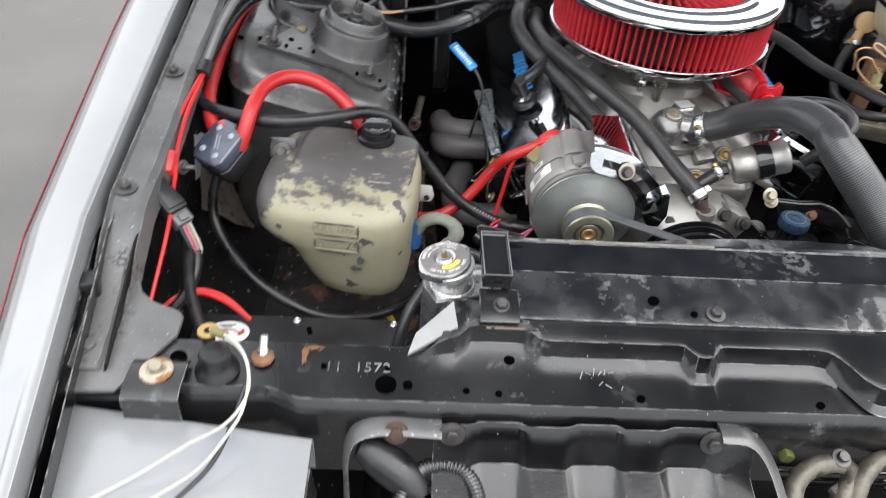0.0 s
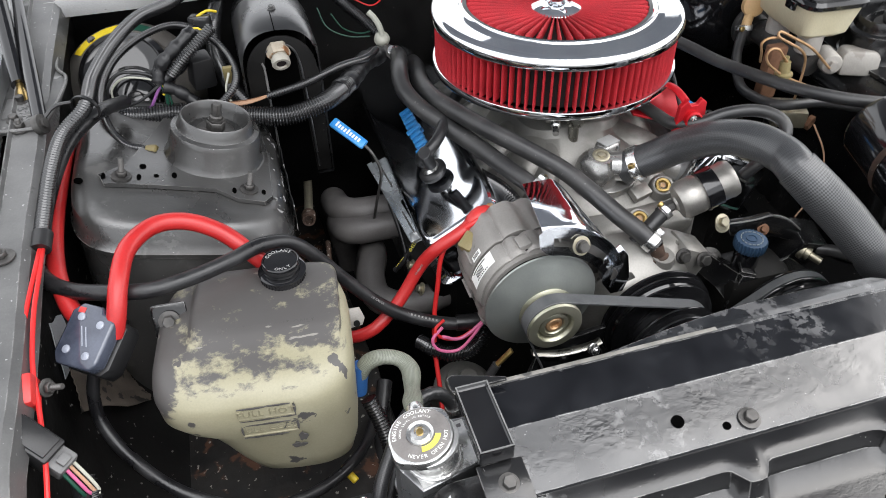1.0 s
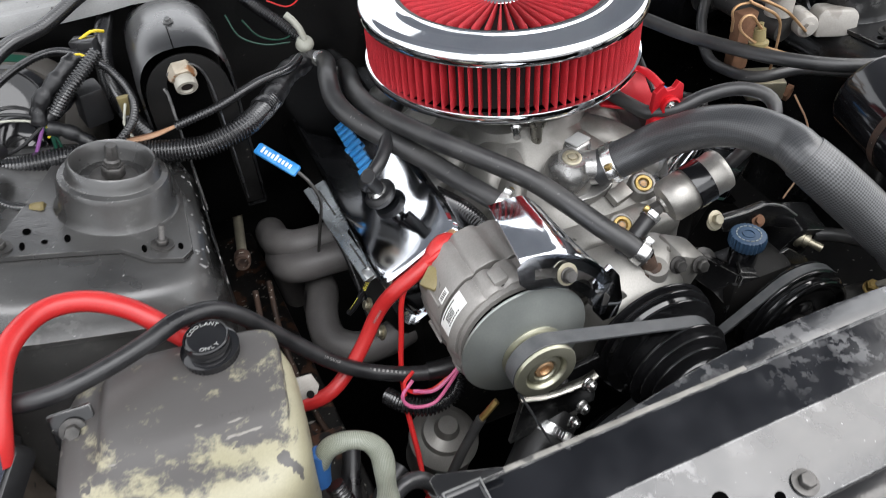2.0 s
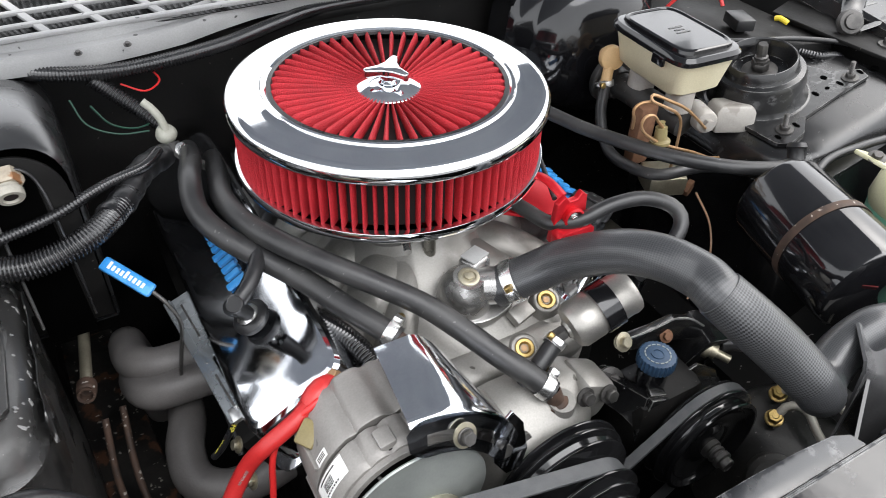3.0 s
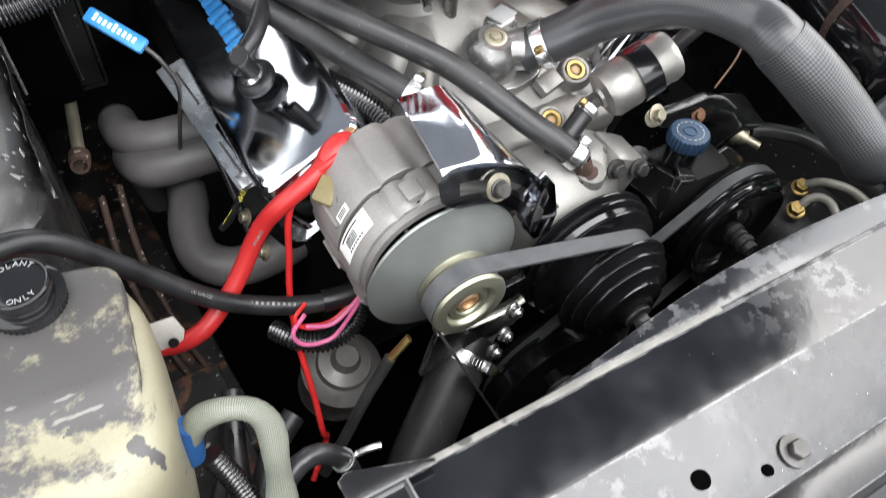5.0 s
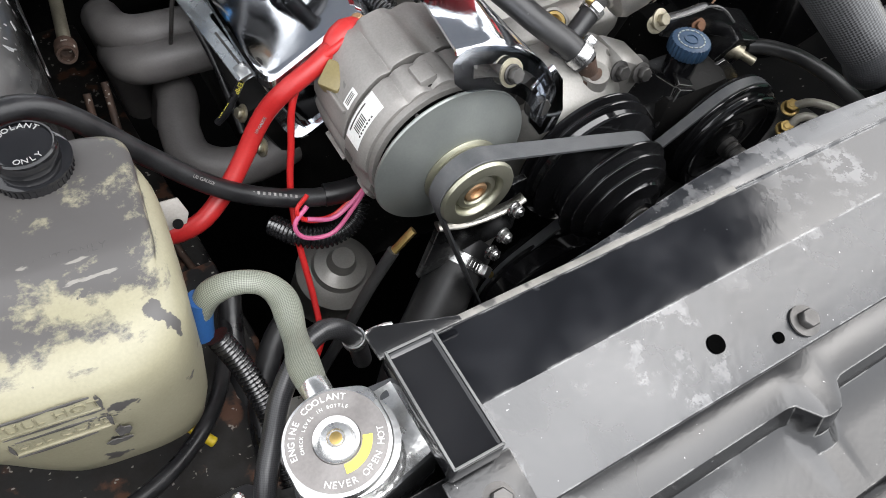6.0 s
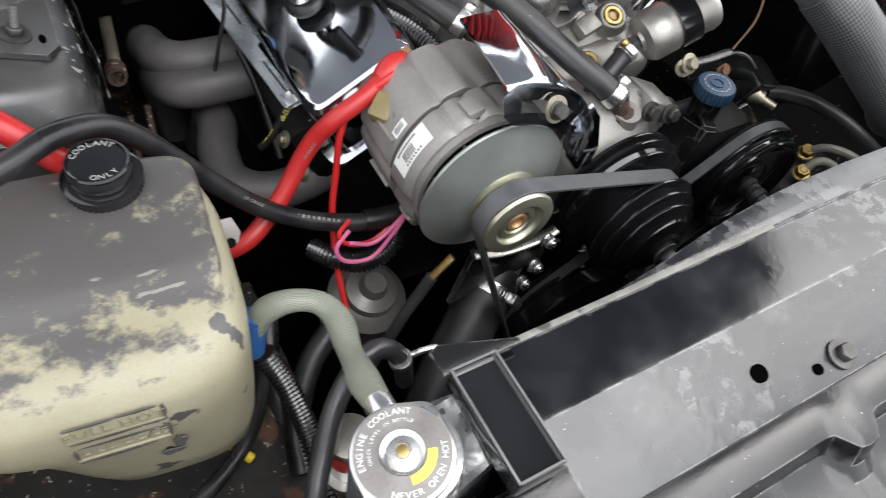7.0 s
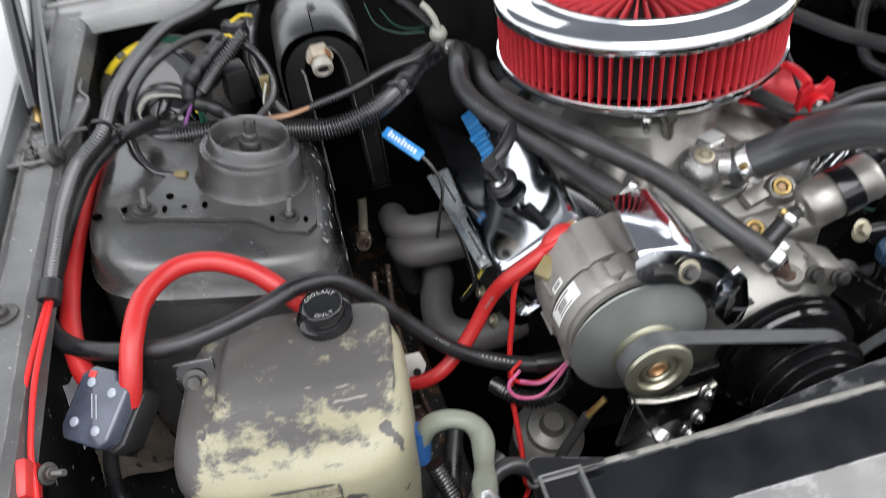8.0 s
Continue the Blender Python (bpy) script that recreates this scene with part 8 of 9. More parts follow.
for h, f in ((0.0, 0.95), (0.003, 1.0), (0.010, 1.0), (0.013, 0.95), (0.0135, 0.85)):
    ring.append([om @ Vector((f * (0.0275 + 0.0012 * math.cos(12 * a)) * math.cos(a), f * (0.0275 + 0.0012 * math.cos(12 * a)) * math.sin(a), h)) for a in (2 * math.pi * i / 96 for i in range(96))])
part("disc", loft(ring), "black_plastic", oc)
part("grip", box((0.034, 0.007, 0.005), om @ Matrix.Translation((0, 0, 0.0145)) @ Matrix.Rotation(0.7, 4, "Z"), 0.0015), "black_plastic", oc)
for k in range(10):
    a = 2 * math.pi * k / 10
    part("print_bar", box((0.0018, 0.0045, 0.0005), om @ Matrix.Rotation(a, 4, "Z") @ Matrix.Translation((0.0185, 0, 0.0137))), "fan_grey", oc)

rb = thing("throttle_bracket", (0.13, -0.14, 0.85), "red anodized cable bracket plate", "bracket")
part("plate", prism([(0.088, -0.035), (0.165, -0.055), (0.170, -0.115), (0.150, -0.150), (0.112, -0.150), (0.078, -0.120)], 0.846, 0.850, Matrix(), 0.001), "red_anodized", rb)
um = Matrix.Translation((0.107, -0.176, 0.836)) @ Matrix.Rotation(radians(90), 4, "X")
part("upright", prism([(0.0, 0), (0.045, 0), (0.045, 0.026), (0.043, 0.052), (0.036, 0.058), (0.030, 0.050), (0.020, 0.050), (0.014, 0.058), (0.004, 0.050)], -0.004, 0.004, um, 0.0012), "red_anodized", rb)
part("foot", prism([(0.0, 0), (0.046, 0), (0.048, 0.016), (0.042, 0.021), (0.004, 0.021), (-0.002, 0.016)], 0.004, 0.020, um, 0.002), "red_anodized", rb)
part("cup", lathe([(0.011, 0), (0.0125, 0.002), (0.0125, 0.008), (0.010, 0.009), (0.0085, 0.004), (0, 0.004)], place((0.131, -0.180, 0.866), (-0.1, -1, 0.1)), 24), "red_anodized", rb)
part("arm", tube([(0.122, -0.172, 0.890), (0.119, -0.155, 0.896), (0.116, -0.138, 0.897), (0.113, -0.118, 0.890)], 0.0065, seg=10, flat=0.5, step=0.005), "red_anodized", rb)
part("screw", bolt_bm((0.131, -0.1845, 0.867), (-0.1, -1, 0.1), 0.0038), "bright_steel", rb)

# dark inner panel pieces behind the booster and by the driver fender
part("driver_inner_panel", prism([(0.52, 0.02), (0.72, -0.05), (0.72, 0.30), (0.48, 0.30)], 0.84, 0.90, Matrix(), 0.01), "black_dark", None, "black inner panel shelf beside the booster", "inner panel", kind="structure")
rx = thing("control_module", (0.612, 0.05, 0.905), "small black module with coloured wires", "module")
part("case", box((0.030, 0.045, 0.018), Matrix.Translation((0.615, 0.050, 0.914)) @ Matrix.Rotation(-0.35, 4, "Z"), 0.003), "black_plastic", rx)
part("lead", tube([(0.60, 0.075, 0.93), (0.60, 0.10, 0.955), (0.575, 0.12, 0.95), (0.53, 0.14, 0.90)], 0.0028, seg=8), "red_wire", rx)
part("lead", tube([(0.672, 0.030, 0.915), (0.672, 0.022, 0.918), (0.676, 0.010, 0.914)], 0.0042, seg=8), "yellow", rx)
part("cable", tube([(0.52, 0.05, 0.90), (0.597, 0.002, 0.905), (0.661, -0.022, 0.905), (0.718, -0.068, 0.905), (0.738, -0.12, 0.905), (0.746, -0.17, 0.905), (0.75, -0.25, 0.90)], 0.004, seg=10), "rubber", None, "thin black hood release cable", "cable")
part("cable", tube([(0.62, 0.01, 0.885), (0.659, -0.016, 0.885), (0.668, -0.037, 0.888), (0.68, -0.056, 0.888), (0.707, -0.066, 0.887), (0.711, -0.080, 0.880), (0.700, -0.094, 0.872)], 0.006, ribs=0.0038, depth=0.22), "conduit", None, "black corrugated sensor lead on the tower", "conduit")

# fan shroud piece and line fittings by the radiator
sh = thing("fan_shroud", (0.28, -0.50, 0.80), "glossy dark plastic fan shroud corner with a cut-out", "fan shroud")
rows = []
for i in range(19):
    v = i / 18
    row = []
    for j in range(8):
        u = j / 7
        # a saddle for the hose: dips in the middle, its lips flare
        dip = math.sin(math.pi * min(1.0, v * 1.15)) ** 0.8
        row.append(Vector((0.252 + 0.030 * u + 0.115 * v, -0.470 + 0.034 * u * (1 - 0.3 * v) - 0.038 * v, 0.852 + 0.006 * u - 0.040 * dip * (1 - 0.45 * u))))
    rows.append([row[0] + Vector((-0.010, -0.012, -0.10)), row[0] + Vector((-0.006, -0.008, -0.045)), row[0] + Vector((-0.002, -0.004, -0.010))] + row)
part("collar", sheet(rows, 0.003), "shroud_grey", sh)
part("side_wall", sheet([[Vector((0.246 - 0.052 * t, -0.482 - 0.034 * t, 0.842 - z)) for z in (0.0 + 0.02 * t, 0.05, 0.12)] for t in (0, 0.25, 0.5, 0.75, 1.0)], 0.003), "gloss_black", sh)
part("panel", box((0.20, 0.008, 0.12), Matrix.Translation((0.30, -0.527, 0.785)), 0.003), "gloss_black", sh)
for p, q in (((0.392, -0.348, 0.592), [(0.392, -0.350, 0.598), (0.404, -0.364, 0.612), (0.428, -0.392, 0.610), (0.437, -0.434, 0.600), (0.441, -0.475, 0.592), (0.445, -0.51, 0.585)]), ((0.356, -0.373, 0.592), [(0.357, -0.374, 0.598), (0.371, -0.376, 0.612), (0.385, -0.392, 0.612), (0.379, -0.417, 0.602), (0.372, -0.437, 0.600), (0.362, -0.475, 0.595)])):
    lf = thing("line_fitting", p, "brass line fitting with a bare metal pipe", "fitting", "line fittings")
    part("nut", bolt_bm(p, (-0.3, -0.15, 0.9), 0.0094, 0.012, 1.25), "brass", lf)
    part("line", tube(q, 0.0056, seg=12), "pale_fitting", lf, "bare metal pipe")
sg = thing("steering_gear", (0.38, -0.39, 0.45), "dark cast steering gear box with ribs", "steering gear")
part("housing", loft([squircle(0.385, -0.385, hx, hy, z, 32, 3) for hx, hy, z in ((0.075, 0.085, 0.40), (0.078, 0.088, 0.52), (0.070, 0.078, 0.556), (0.058, 0.064, 0.574), (0.048, 0.052, 0.580))]), "gear_grey", sg)
part("side_cover", lathe([(0.034, 0), (0.034, 0.018), (0.028, 0.024), (0.012, 0.026), (0, 0.026)], place((0.318, -0.42, 0.548), (-0.5, -0.5, 0.7)), 28), "gear_grey", sg)
for k in range(3):
    part("rib", box((0.012, 0.07, 0.016), Matrix.Translation((0.335 + 0.022 * k, -0.45, 0.556)) @ Matrix.Rotation(0.5, 4, "X") @ Matrix.Rotation(-0.4, 4, "Z"), 0.003), "gear_grey", sg)
for q in ((0.325, -0.455, 0.566), (0.412, -0.44, 0.574)):
    part("cover_bolt", bolt_bm(q, (-0.3, -0.4, 0.8), 0.008), "dark_bolt", sg)

# ---- hoses, cables and wires ----
h1 = thing("heater_hose", (-0.16, -0.1, 0.85), "thick black heater hose with a clamp at the manifold", "hose", "heater hoses")
part("hose", tube([(-0.20, 0.16, 0.855), (-0.207, 0.105, 0.875), (-0.223, 0.036, 0.892), (-0.229, -0.012, 0.885), (-0.216, -0.048, 0.873), (-0.188, -0.081, 0.857), (-0.157, -0.118, 0.842), (-0.13, -0.165, 0.831), (-0.112, -0.192, 0.823), (-0.098, -0.213, 0.815)], 0.0122, seg=20), "hose_rubber", h1)
clamp_parts((-0.102, -0.205, 0.818), (0.55, -0.75, -0.3), 0.0125, h1, (0.2, 0.6, 1), 0.011)
part("nipple", lathe([(0.0085, -0.004), (0.0085, 0.010), (0.013, 0.012), (0.015, 0.022), (0, 0.022)], place((-0.098, -0.213, 0.815), (0.55, -0.7, -0.5)), 18), "dark_rust", h1, "rusty pipe nipple")
h2 = thing("heater_hose", (-0.06, -0.2, 0.83), "long black heater hose clamped to the water pump", "hose", "heater hoses")
part("hose", tube([(-0.175, 0.15, 0.84), (-0.184, 0.085, 0.862), (-0.197, 0.013, 0.876), (-0.19, -0.043, 0.878), (-0.17, -0.087, 0.876), (-0.136, -0.131, 0.866), (-0.095, -0.17, 0.85), (-0.062, -0.202, 0.835), (-0.036, -0.237, 0.818), (-0.012, -0.271, 0.80), (0.008, -0.296, 0.787), (0.022, -0.314, 0.774)], 0.0122, seg=20), "hose_rubber", h2)
clamp_parts((0.017, -0.308, 0.779), (0.55, -0.65, -0.5), 0.0125, h2, (0.6, 0.5, 0.6), 0.011)
part("nipple", lathe([(0.0095, -0.004), (0.0095, 0.012), (0.013, 0.014), (0.013, 0.022), (0, 0.022)], place((0.022, -0.314, 0.774), (0.3, -0.3, -1)), 18), "dark_rust", h2, "rusty pipe nipple")

uh = thing("radiator_hose", (0.12, -0.33, 0.88), "thick woven black radiator hose with a braided sleeve", "hose")
UP = [(0.0265, -0.1965, 0.8175), (0.058, -0.218, 0.843), (0.078, -0.24, 0.869), (0.099, -0.285, 0.905), (0.114, -0.325, 0.922), (0.129, -0.36, 0.921), (0.129, -0.383, 0.919), (0.144, -0.405, 0.903), (0.172, -0.43, 0.873), (0.194, -0.457, 0.845), (0.210, -0.464, 0.824), (0.238, -0.448, 0.815), (0.275, -0.438, 0.826), (0.315, -0.440, 0.840), (0.36, -0.455, 0.836)]
part("hose", tube(UP, 0.0218, seg=28, step=0.006), "woven_hose", uh)
part("braid", tube(UP[6:10], lambda t: 0.0232 + 0.0012 * math.sin(math.pi * t), seg=32, step=0.005), "braided_sleeve", uh, "grey braided protective sleeve")
clamp_parts(Vector(UP[1]).lerp(Vector(UP[0]), 0.52), Vector(UP[1]) - Vector(UP[0]), 0.0222, uh, (-0.35, -0.75, 0.2), 0.013)

rcb = thing("power_cable", (-0.27, -0.25, 0.76), "thick red power cable from the alternator", "cable")
part("cable", tube([(-0.196, -0.246, 0.820), (-0.222, -0.255, 0.81), (-0.251, -0.257, 0.795), (-0.267, -0.252, 0.775), (-0.281, -0.253, 0.755), (-0.296, -0.259, 0.735), (-0.319, -0.27, 0.715), (-0.35, -0.281, 0.70), (-0.385, -0.27, 0.69), (-0.42, -0.24, 0.70)], 0.0082, seg=18), "red_cable", rcb)
part("boot", tube([(-0.176, -0.236, 0.818), (-0.190, -0.243, 0.822), (-0.208, -0.250, 0.816)], lambda t: 0.0085 + 0.004 * math.sin(math.pi * t), seg=16), "red_boot", rcb, "red rubber boot")
part("boot", box((0.03, 0.024, 0.018), Matrix.Translation((-0.210, -0.252, 0.808)) @ Matrix.Rotation(0.5, 4, "Z") @ Matrix.Rotation(-0.4, 4, "Y"), 0.006), "red_boot", rcb, "red terminal cover")
part("terminal_nut", bolt_bm((-0.175, -0.234, 0.822), (-0.2, 0.2, 1), 0.005), "copper_line", rcb)
part("wire", tube([(-0.185, -0.249, 0.828), (-0.208, -0.257, 0.822), (-0.231, -0.252, 0.803), (-0.247, -0.258, 0.78), (-0.255, -0.267, 0.74), (-0.264, -0.28, 0.70), (-0.271, -0.307, 0.66), (-0.274, -0.339, 0.62), (-0.278, -0.365, 0.59), (-0.273, -0.356, 0.555), (-0.300, -0.380, 0.530)], 0.0032, seg=10), "red_wire", None, "thin red wire hanging from the alternator", "wire")
l2 = thing("power_cable", (-0.53, -0.28, 0.86), "thick red cable looped up from the fuse holder", "cable")
part("cable", tube([(-0.612, -0.352, 0.850), (-0.604, -0.342, 0.872), (-0.598, -0.32, 0.89), (-0.588, -0.281, 0.90), (-0.563, -0.25, 0.90), (-0.53, -0.243, 0.893), (-0.497, -0.255, 0.88), (-0.472, -0.272, 0.860), (-0.453, -0.277, 0.830), (-0.43, -0.27, 0.76)], 0.0095, seg=18), "red_cable", l2)
l3 = thing("power_cable", (-0.67, -0.15, 0.86), "thick red cable running along the inner fender", "cable")
part("cable", tube([(-0.655, 0.01, 0.886), (-0.671, -0.03, 0.885), (-0.677, -0.115, 0.875), (-0.677, -0.19, 0.868), (-0.671, -0.249, 0.862), (-0.657, -0.30, 0.858), (-0.642, -0.327, 0.852)], 0.0095, seg=16), "red_cable", l3)
bk = thing("ground_cable", (-0.5, -0.3, 0.85), "thick black power cable with white print", "cable")
part("cable", tube([(-0.695, -0.10, 0.855), (-0.699, -0.187, 0.862), (-0.688, -0.246, 0.865), (-0.661, -0.285, 0.868), (-0.62, -0.309, 0.872), (-0.57, -0.322, 0.874), (-0.525, -0.312, 0.873), (-0.487, -0.296, 0.872), (-0.455, -0.276, 0.868), (-0.418, -0.264, 0.848), (-0.370, -0.266, 0.782), (-0.332, -0.277, 0.74), (-0.294, -0.287, 0.715), (-0.246, -0.298, 0.70), (-0.212, -0.302, 0.70)], 0.0085, seg=16), "rubber", bk)
part("end_sleeve", tube([(-0.24, -0.2985, 0.700), (-0.225, -0.301, 0.6995), (-0.205, -0.303, 0.70)], 0.0105, seg=16), "black_plastic", bk, "black shrink sleeve")


def cable_print(text, p, q, up, r, parent, size=0.0040):
    """White words along the upper side of a cable from p to q."""
    p, q, up = Vector(p), Vector(q), Vector(up)
    xax = (q - p).normalized()
    zax = (up - xax * up.dot(xax)).normalized()
    m = Matrix.Translation((p + q) / 2 + zax * (r + 0.0003)) @ Matrix((tuple(xax), tuple(zax.cross(xax)), tuple(zax))).transposed().to_4x4()
    part("print", words(text, size, m, 0.0002), "faded_print", parent, "faded white printed words")


cable_print("1/0 GAUGE", (-0.360, -0.267, 0.767), (-0.315, -0.282, 0.728), (-0.25, -0.5, 0.8), 0.0087, bk)
for k in range(9):
    q = Vector((-0.300, -0.2890, 0.7257)).lerp(Vector((-0.266, -0.2985, 0.7125)), k / 8)
    part("print_bar", box((0.0022, 0.0026, 0.0004), Matrix.Translation(q) @ Matrix.Rotation(-0.2, 4, "Z") @ Matrix.Rotation(0.34, 4, "Y") @ Matrix.Rotation(0.55, 4, "X")), "faded_print", bk, "faded printed bar")
cable_print("1/0 GAUGE", (-0.285, -0.2535, 0.750), (-0.262, -0.2525, 0.782), (-0.3, -0.8, 0.4), 0.0084, rcb, 0.0036)

cl = thing("wiring_conduit", (-0.65, -0.05, 0.93), "black split corrugated wiring conduit along the fender", "conduit")
part("conduit", tube([(-0.44, 0.26, 0.986), (-0.48, 0.225, 0.98), (-0.523, 0.184, 0.97), (-0.565, 0.146, 0.97), (-0.598, 0.083, 0.965), (-0.622, 0.011, 0.955), (-0.631, -0.049, 0.945), (-0.656, -0.09, 0.935), (-0.666, -0.145, 0.925), (-0.672, -0.198, 0.91), (-0.675, -0.25, 0.898)], 0.0088, seg=16, ribs=0.0038, depth=0.22), "conduit", cl)
part("end_tape", tube([(-0.673, -0.232, 0.903), (-0.675, -0.252, 0.897)], 0.0102, seg=16), "black_plastic", cl)
part("cable_tie", lathe([(0.0165, -0.002), (0.018, -0.002), (0.018, 0.002), (0.0165, 0.002)], place((-0.632, -0.042, 0.94), (-0.4, -0.9, -0.1)), 24, True), "black_plastic", cl)
part("tie_tail", tube([(-0.645, -0.045, 0.952), (-0.662, -0.05, 0.953), (-0.675, -0.06, 0.945)], 0.0022, seg=6), "black_plastic", cl)
part("conduit", tube([(-0.60, 0.04, 0.90), (-0.622, -0.02, 0.922), (-0.65, -0.067, 0.92), (-0.67, -0.113, 0.905), (-0.684, -0.173, 0.885), (-0.692, -0.223, 0.868), (-0.694, -0.26, 0.85)], 0.0088, seg=14), "rubber", None, "black sleeved cable beside the conduit", "cable")
for pts in ([(-0.673, -0.247, 0.897), (-0.672, -0.299, 0.897), (-0.674, -0.344, 0.890), (-0.674, -0.397, 0.875), (-0.670, -0.433, 0.86), (-0.664, -0.5, 0.838), (-0.667, -0.59, 0.80)], [(-0.676, -0.246, 0.897), (-0.676, -0.287, 0.899), (-0.680, -0.33, 0.893), (-0.684, -0.361, 0.884), (-0.690, -0.40, 0.868)]):
    part("wire", tube(pts, 0.0024, seg=8), "red_wire", None, "thin red wire hanging below the conduit", "wire", "red wires")
lo = thing("sensor_lead", (-0.55, 0.05, 0.9), "thin corrugated sensor lead looped above the tower", "conduit")
part("lead", tube([(-0.575, -0.054, 0.876), (-0.605, -0.032, 0.878), (-0.624, 0.008, 0.888), (-0.63, 0.056, 0.905), (-0.611, 0.112, 0.925), (-0.571, 0.161, 0.935), (-0.523, 0.174, 0.94), (-0.478, 0.131, 0.935), (-0.453, 0.082, 0.915), (-0.455, 0.042, 0.90), (-0.483, 0.014, 0.885), (-0.51, 0.005, 0.87)], 0.0055, seg=12, ribs=0.0038, depth=0.22), "conduit", lo)
part("plug", lathe([(0.0062, 0), (0.0068, 0.004), (0.0068, 0.012), (0.005, 0.014), (0, 0.014)], place((-0.577, -0.053, 0.876), (0.95, -0.25, 0.0)), 14), "tan_plastic", lo, "yellow-green plug end")
cw = thing("wiring_conduit", (-0.49, 0.033, 0.852), "fat black corrugated harness conduit behind the tower", "conduit")
part("corrugated_tube", tube([(-0.665, 0.092, 0.870), (-0.625, 0.061, 0.871), (-0.585, 0.043, 0.872), (-0.545, 0.038, 0.872), (-0.489, 0.033, 0.866), (-0.443, 0.022, 0.860), (-0.392, 0.010, 0.858), (-0.34, 0.018, 0.865), (-0.30, 0.053, 0.868), (-0.261, 0.116, 0.868), (-0.229, 0.152, 0.86)], 0.0142, seg=20, ribs=0.0038, depth=0.22), "conduit", cw)
part("tape_wrap", tube([(-0.312, 0.042, 0.8675), (-0.290, 0.068, 0.868), (-0.261, 0.116, 0.868), (-0.229, 0.152, 0.86)], lambda t: 0.0150 + 0.0007 * math.sin(37 * t), seg=18, step=0.004), "rubber", cw, "black tape wrapping")
part("split_seam", tube([(-0.545, 0.0268, 0.8800), (-0.489, 0.0200, 0.8720), (-0.443, 0.0110, 0.8660), (-0.392, -0.001, 0.8640)], 0.0008, seg=6), "black_dark", cw)
part("wiring_conduit", tube([(-0.415, 0.040, 0.876), (-0.36, 0.045, 0.885), (-0.303, 0.075, 0.888), (-0.259, 0.10, 0.883), (-0.235, 0.14, 0.875)], 0.0062, seg=12, ribs=0.0038, depth=0.22), "conduit", None, "thin black conduit across the heater box", "conduit")
for k, mt in enumerate(("tan_wire", "tan_wire", "rust")):
    part("wire", tube([(-0.50, 0.035 + 0.003 * k, 0.874), (-0.475, 0.032 + 0.003 * k, 0.876), (-0.442, 0.030 + 0.003 * k, 0.876), (-0.412, 0.040, 0.877)], 0.0021, seg=8), mt, None, "thin tan wire leaving the conduit", "wire", "tan wires")
part("wiring_conduit", tube([(-0.70, 0.34, 0.945), (-0.52, 0.33, 0.947), (-0.40, 0.295, 0.946), (-0.327, 0.247, 0.945), (-0.283, 0.232, 0.943), (-0.234, 0.230, 0.94), (-0.168, 0.236, 0.94), (-0.102, 0.252, 0.94), (-0.034, 0.281, 0.94), (0.034, 0.305, 0.94), (0.12, 0.312, 0.938), (0.25, 0.312, 0.93)], 0.0095, seg=14, ribs=0.0038, depth=0.22), "conduit", None, "black corrugated conduit under the cowl edge", "conduit")
part("wiring_conduit", tube([(-0.46, 0.28, 0.93), (-0.47, 0.20, 0.925), (-0.475, 0.15, 0.90), (-0.462, 0.09, 0.878), (-0.445, 0.05, 0.86)], 0.0115, seg=14, ribs=0.0038, depth=0.22), "conduit", None, "black corrugated conduit beside the heater box", "conduit")
part("wiring_conduit", tube([(-0.28, 0.235, 0.935), (-0.262, 0.23, 0.915), (-0.24, 0.215, 0.895), (-0.22, 0.20, 0.875)], 0.0105, seg=14, ribs=0.0038, depth=0.22), "conduit", None, "black corrugated conduit dropping from the cowl", "conduit")
KNOT = (-0.553, 0.070, 0.902)
for mt, r, pts in (("purple_wire", 0.0022, [KNOT, (-0.551, 0.072, 0.922), (-0.540, 0.085, 0.938)]), ("purple_wire", 0.0022, [KNOT, (-0.565, 0.068, 0.884), (-0.576, 0.066, 0.866)]), ("rubber", 0.0022, [KNOT, (-0.565, 0.068, 0.920), (-0.600, 0.068, 0.927), (-0.622, 0.068, 0.905), (-0.620, 0.068, 0.880), (-0.588, 0.066, 0.883), KNOT]),
                   ("white_wire", 0.0015, [KNOT, (-0.568, 0.066, 0.915), (-0.598, 0.064, 0.921), (-0.617, 0.064, 0.903), (-0.612, 0.064, 0.876)]), ("green_wire", 0.0022, [KNOT, (-0.549, 0.066, 0.885), (-0.552, 0.062, 0.862)]), ("yellow", 0.0016, [KNOT, (-0.547, 0.067, 0.893), (-0.553, 0.066, 0.888)]), ("green_wire", 0.0016, [KNOT, (-0.545, 0.066, 0.883), (-0.545, 0.062, 0.862)]),
                   ("purple_wire", 0.0018, [(-0.628, 0.060, 0.900), (-0.632, 0.058, 0.885), (-0.628, 0.056, 0.868)]), ("white_wire", 0.0016, [(-0.46, 0.06, 0.91), (-0.468, 0.048, 0.89), (-0.462, 0.040, 0.872), (-0.45, 0.04, 0.868)]), ("yellow", 0.0014, [(-0.50, 0.100, 0.962), (-0.488, 0.09, 0.966), (-0.480, 0.085, 0.958)])):
    part("wire", tube(pts, r, seg=8, step=0.004), mt, None, "thin coloured wire in the harness by the blower", "wire", "harness wires")
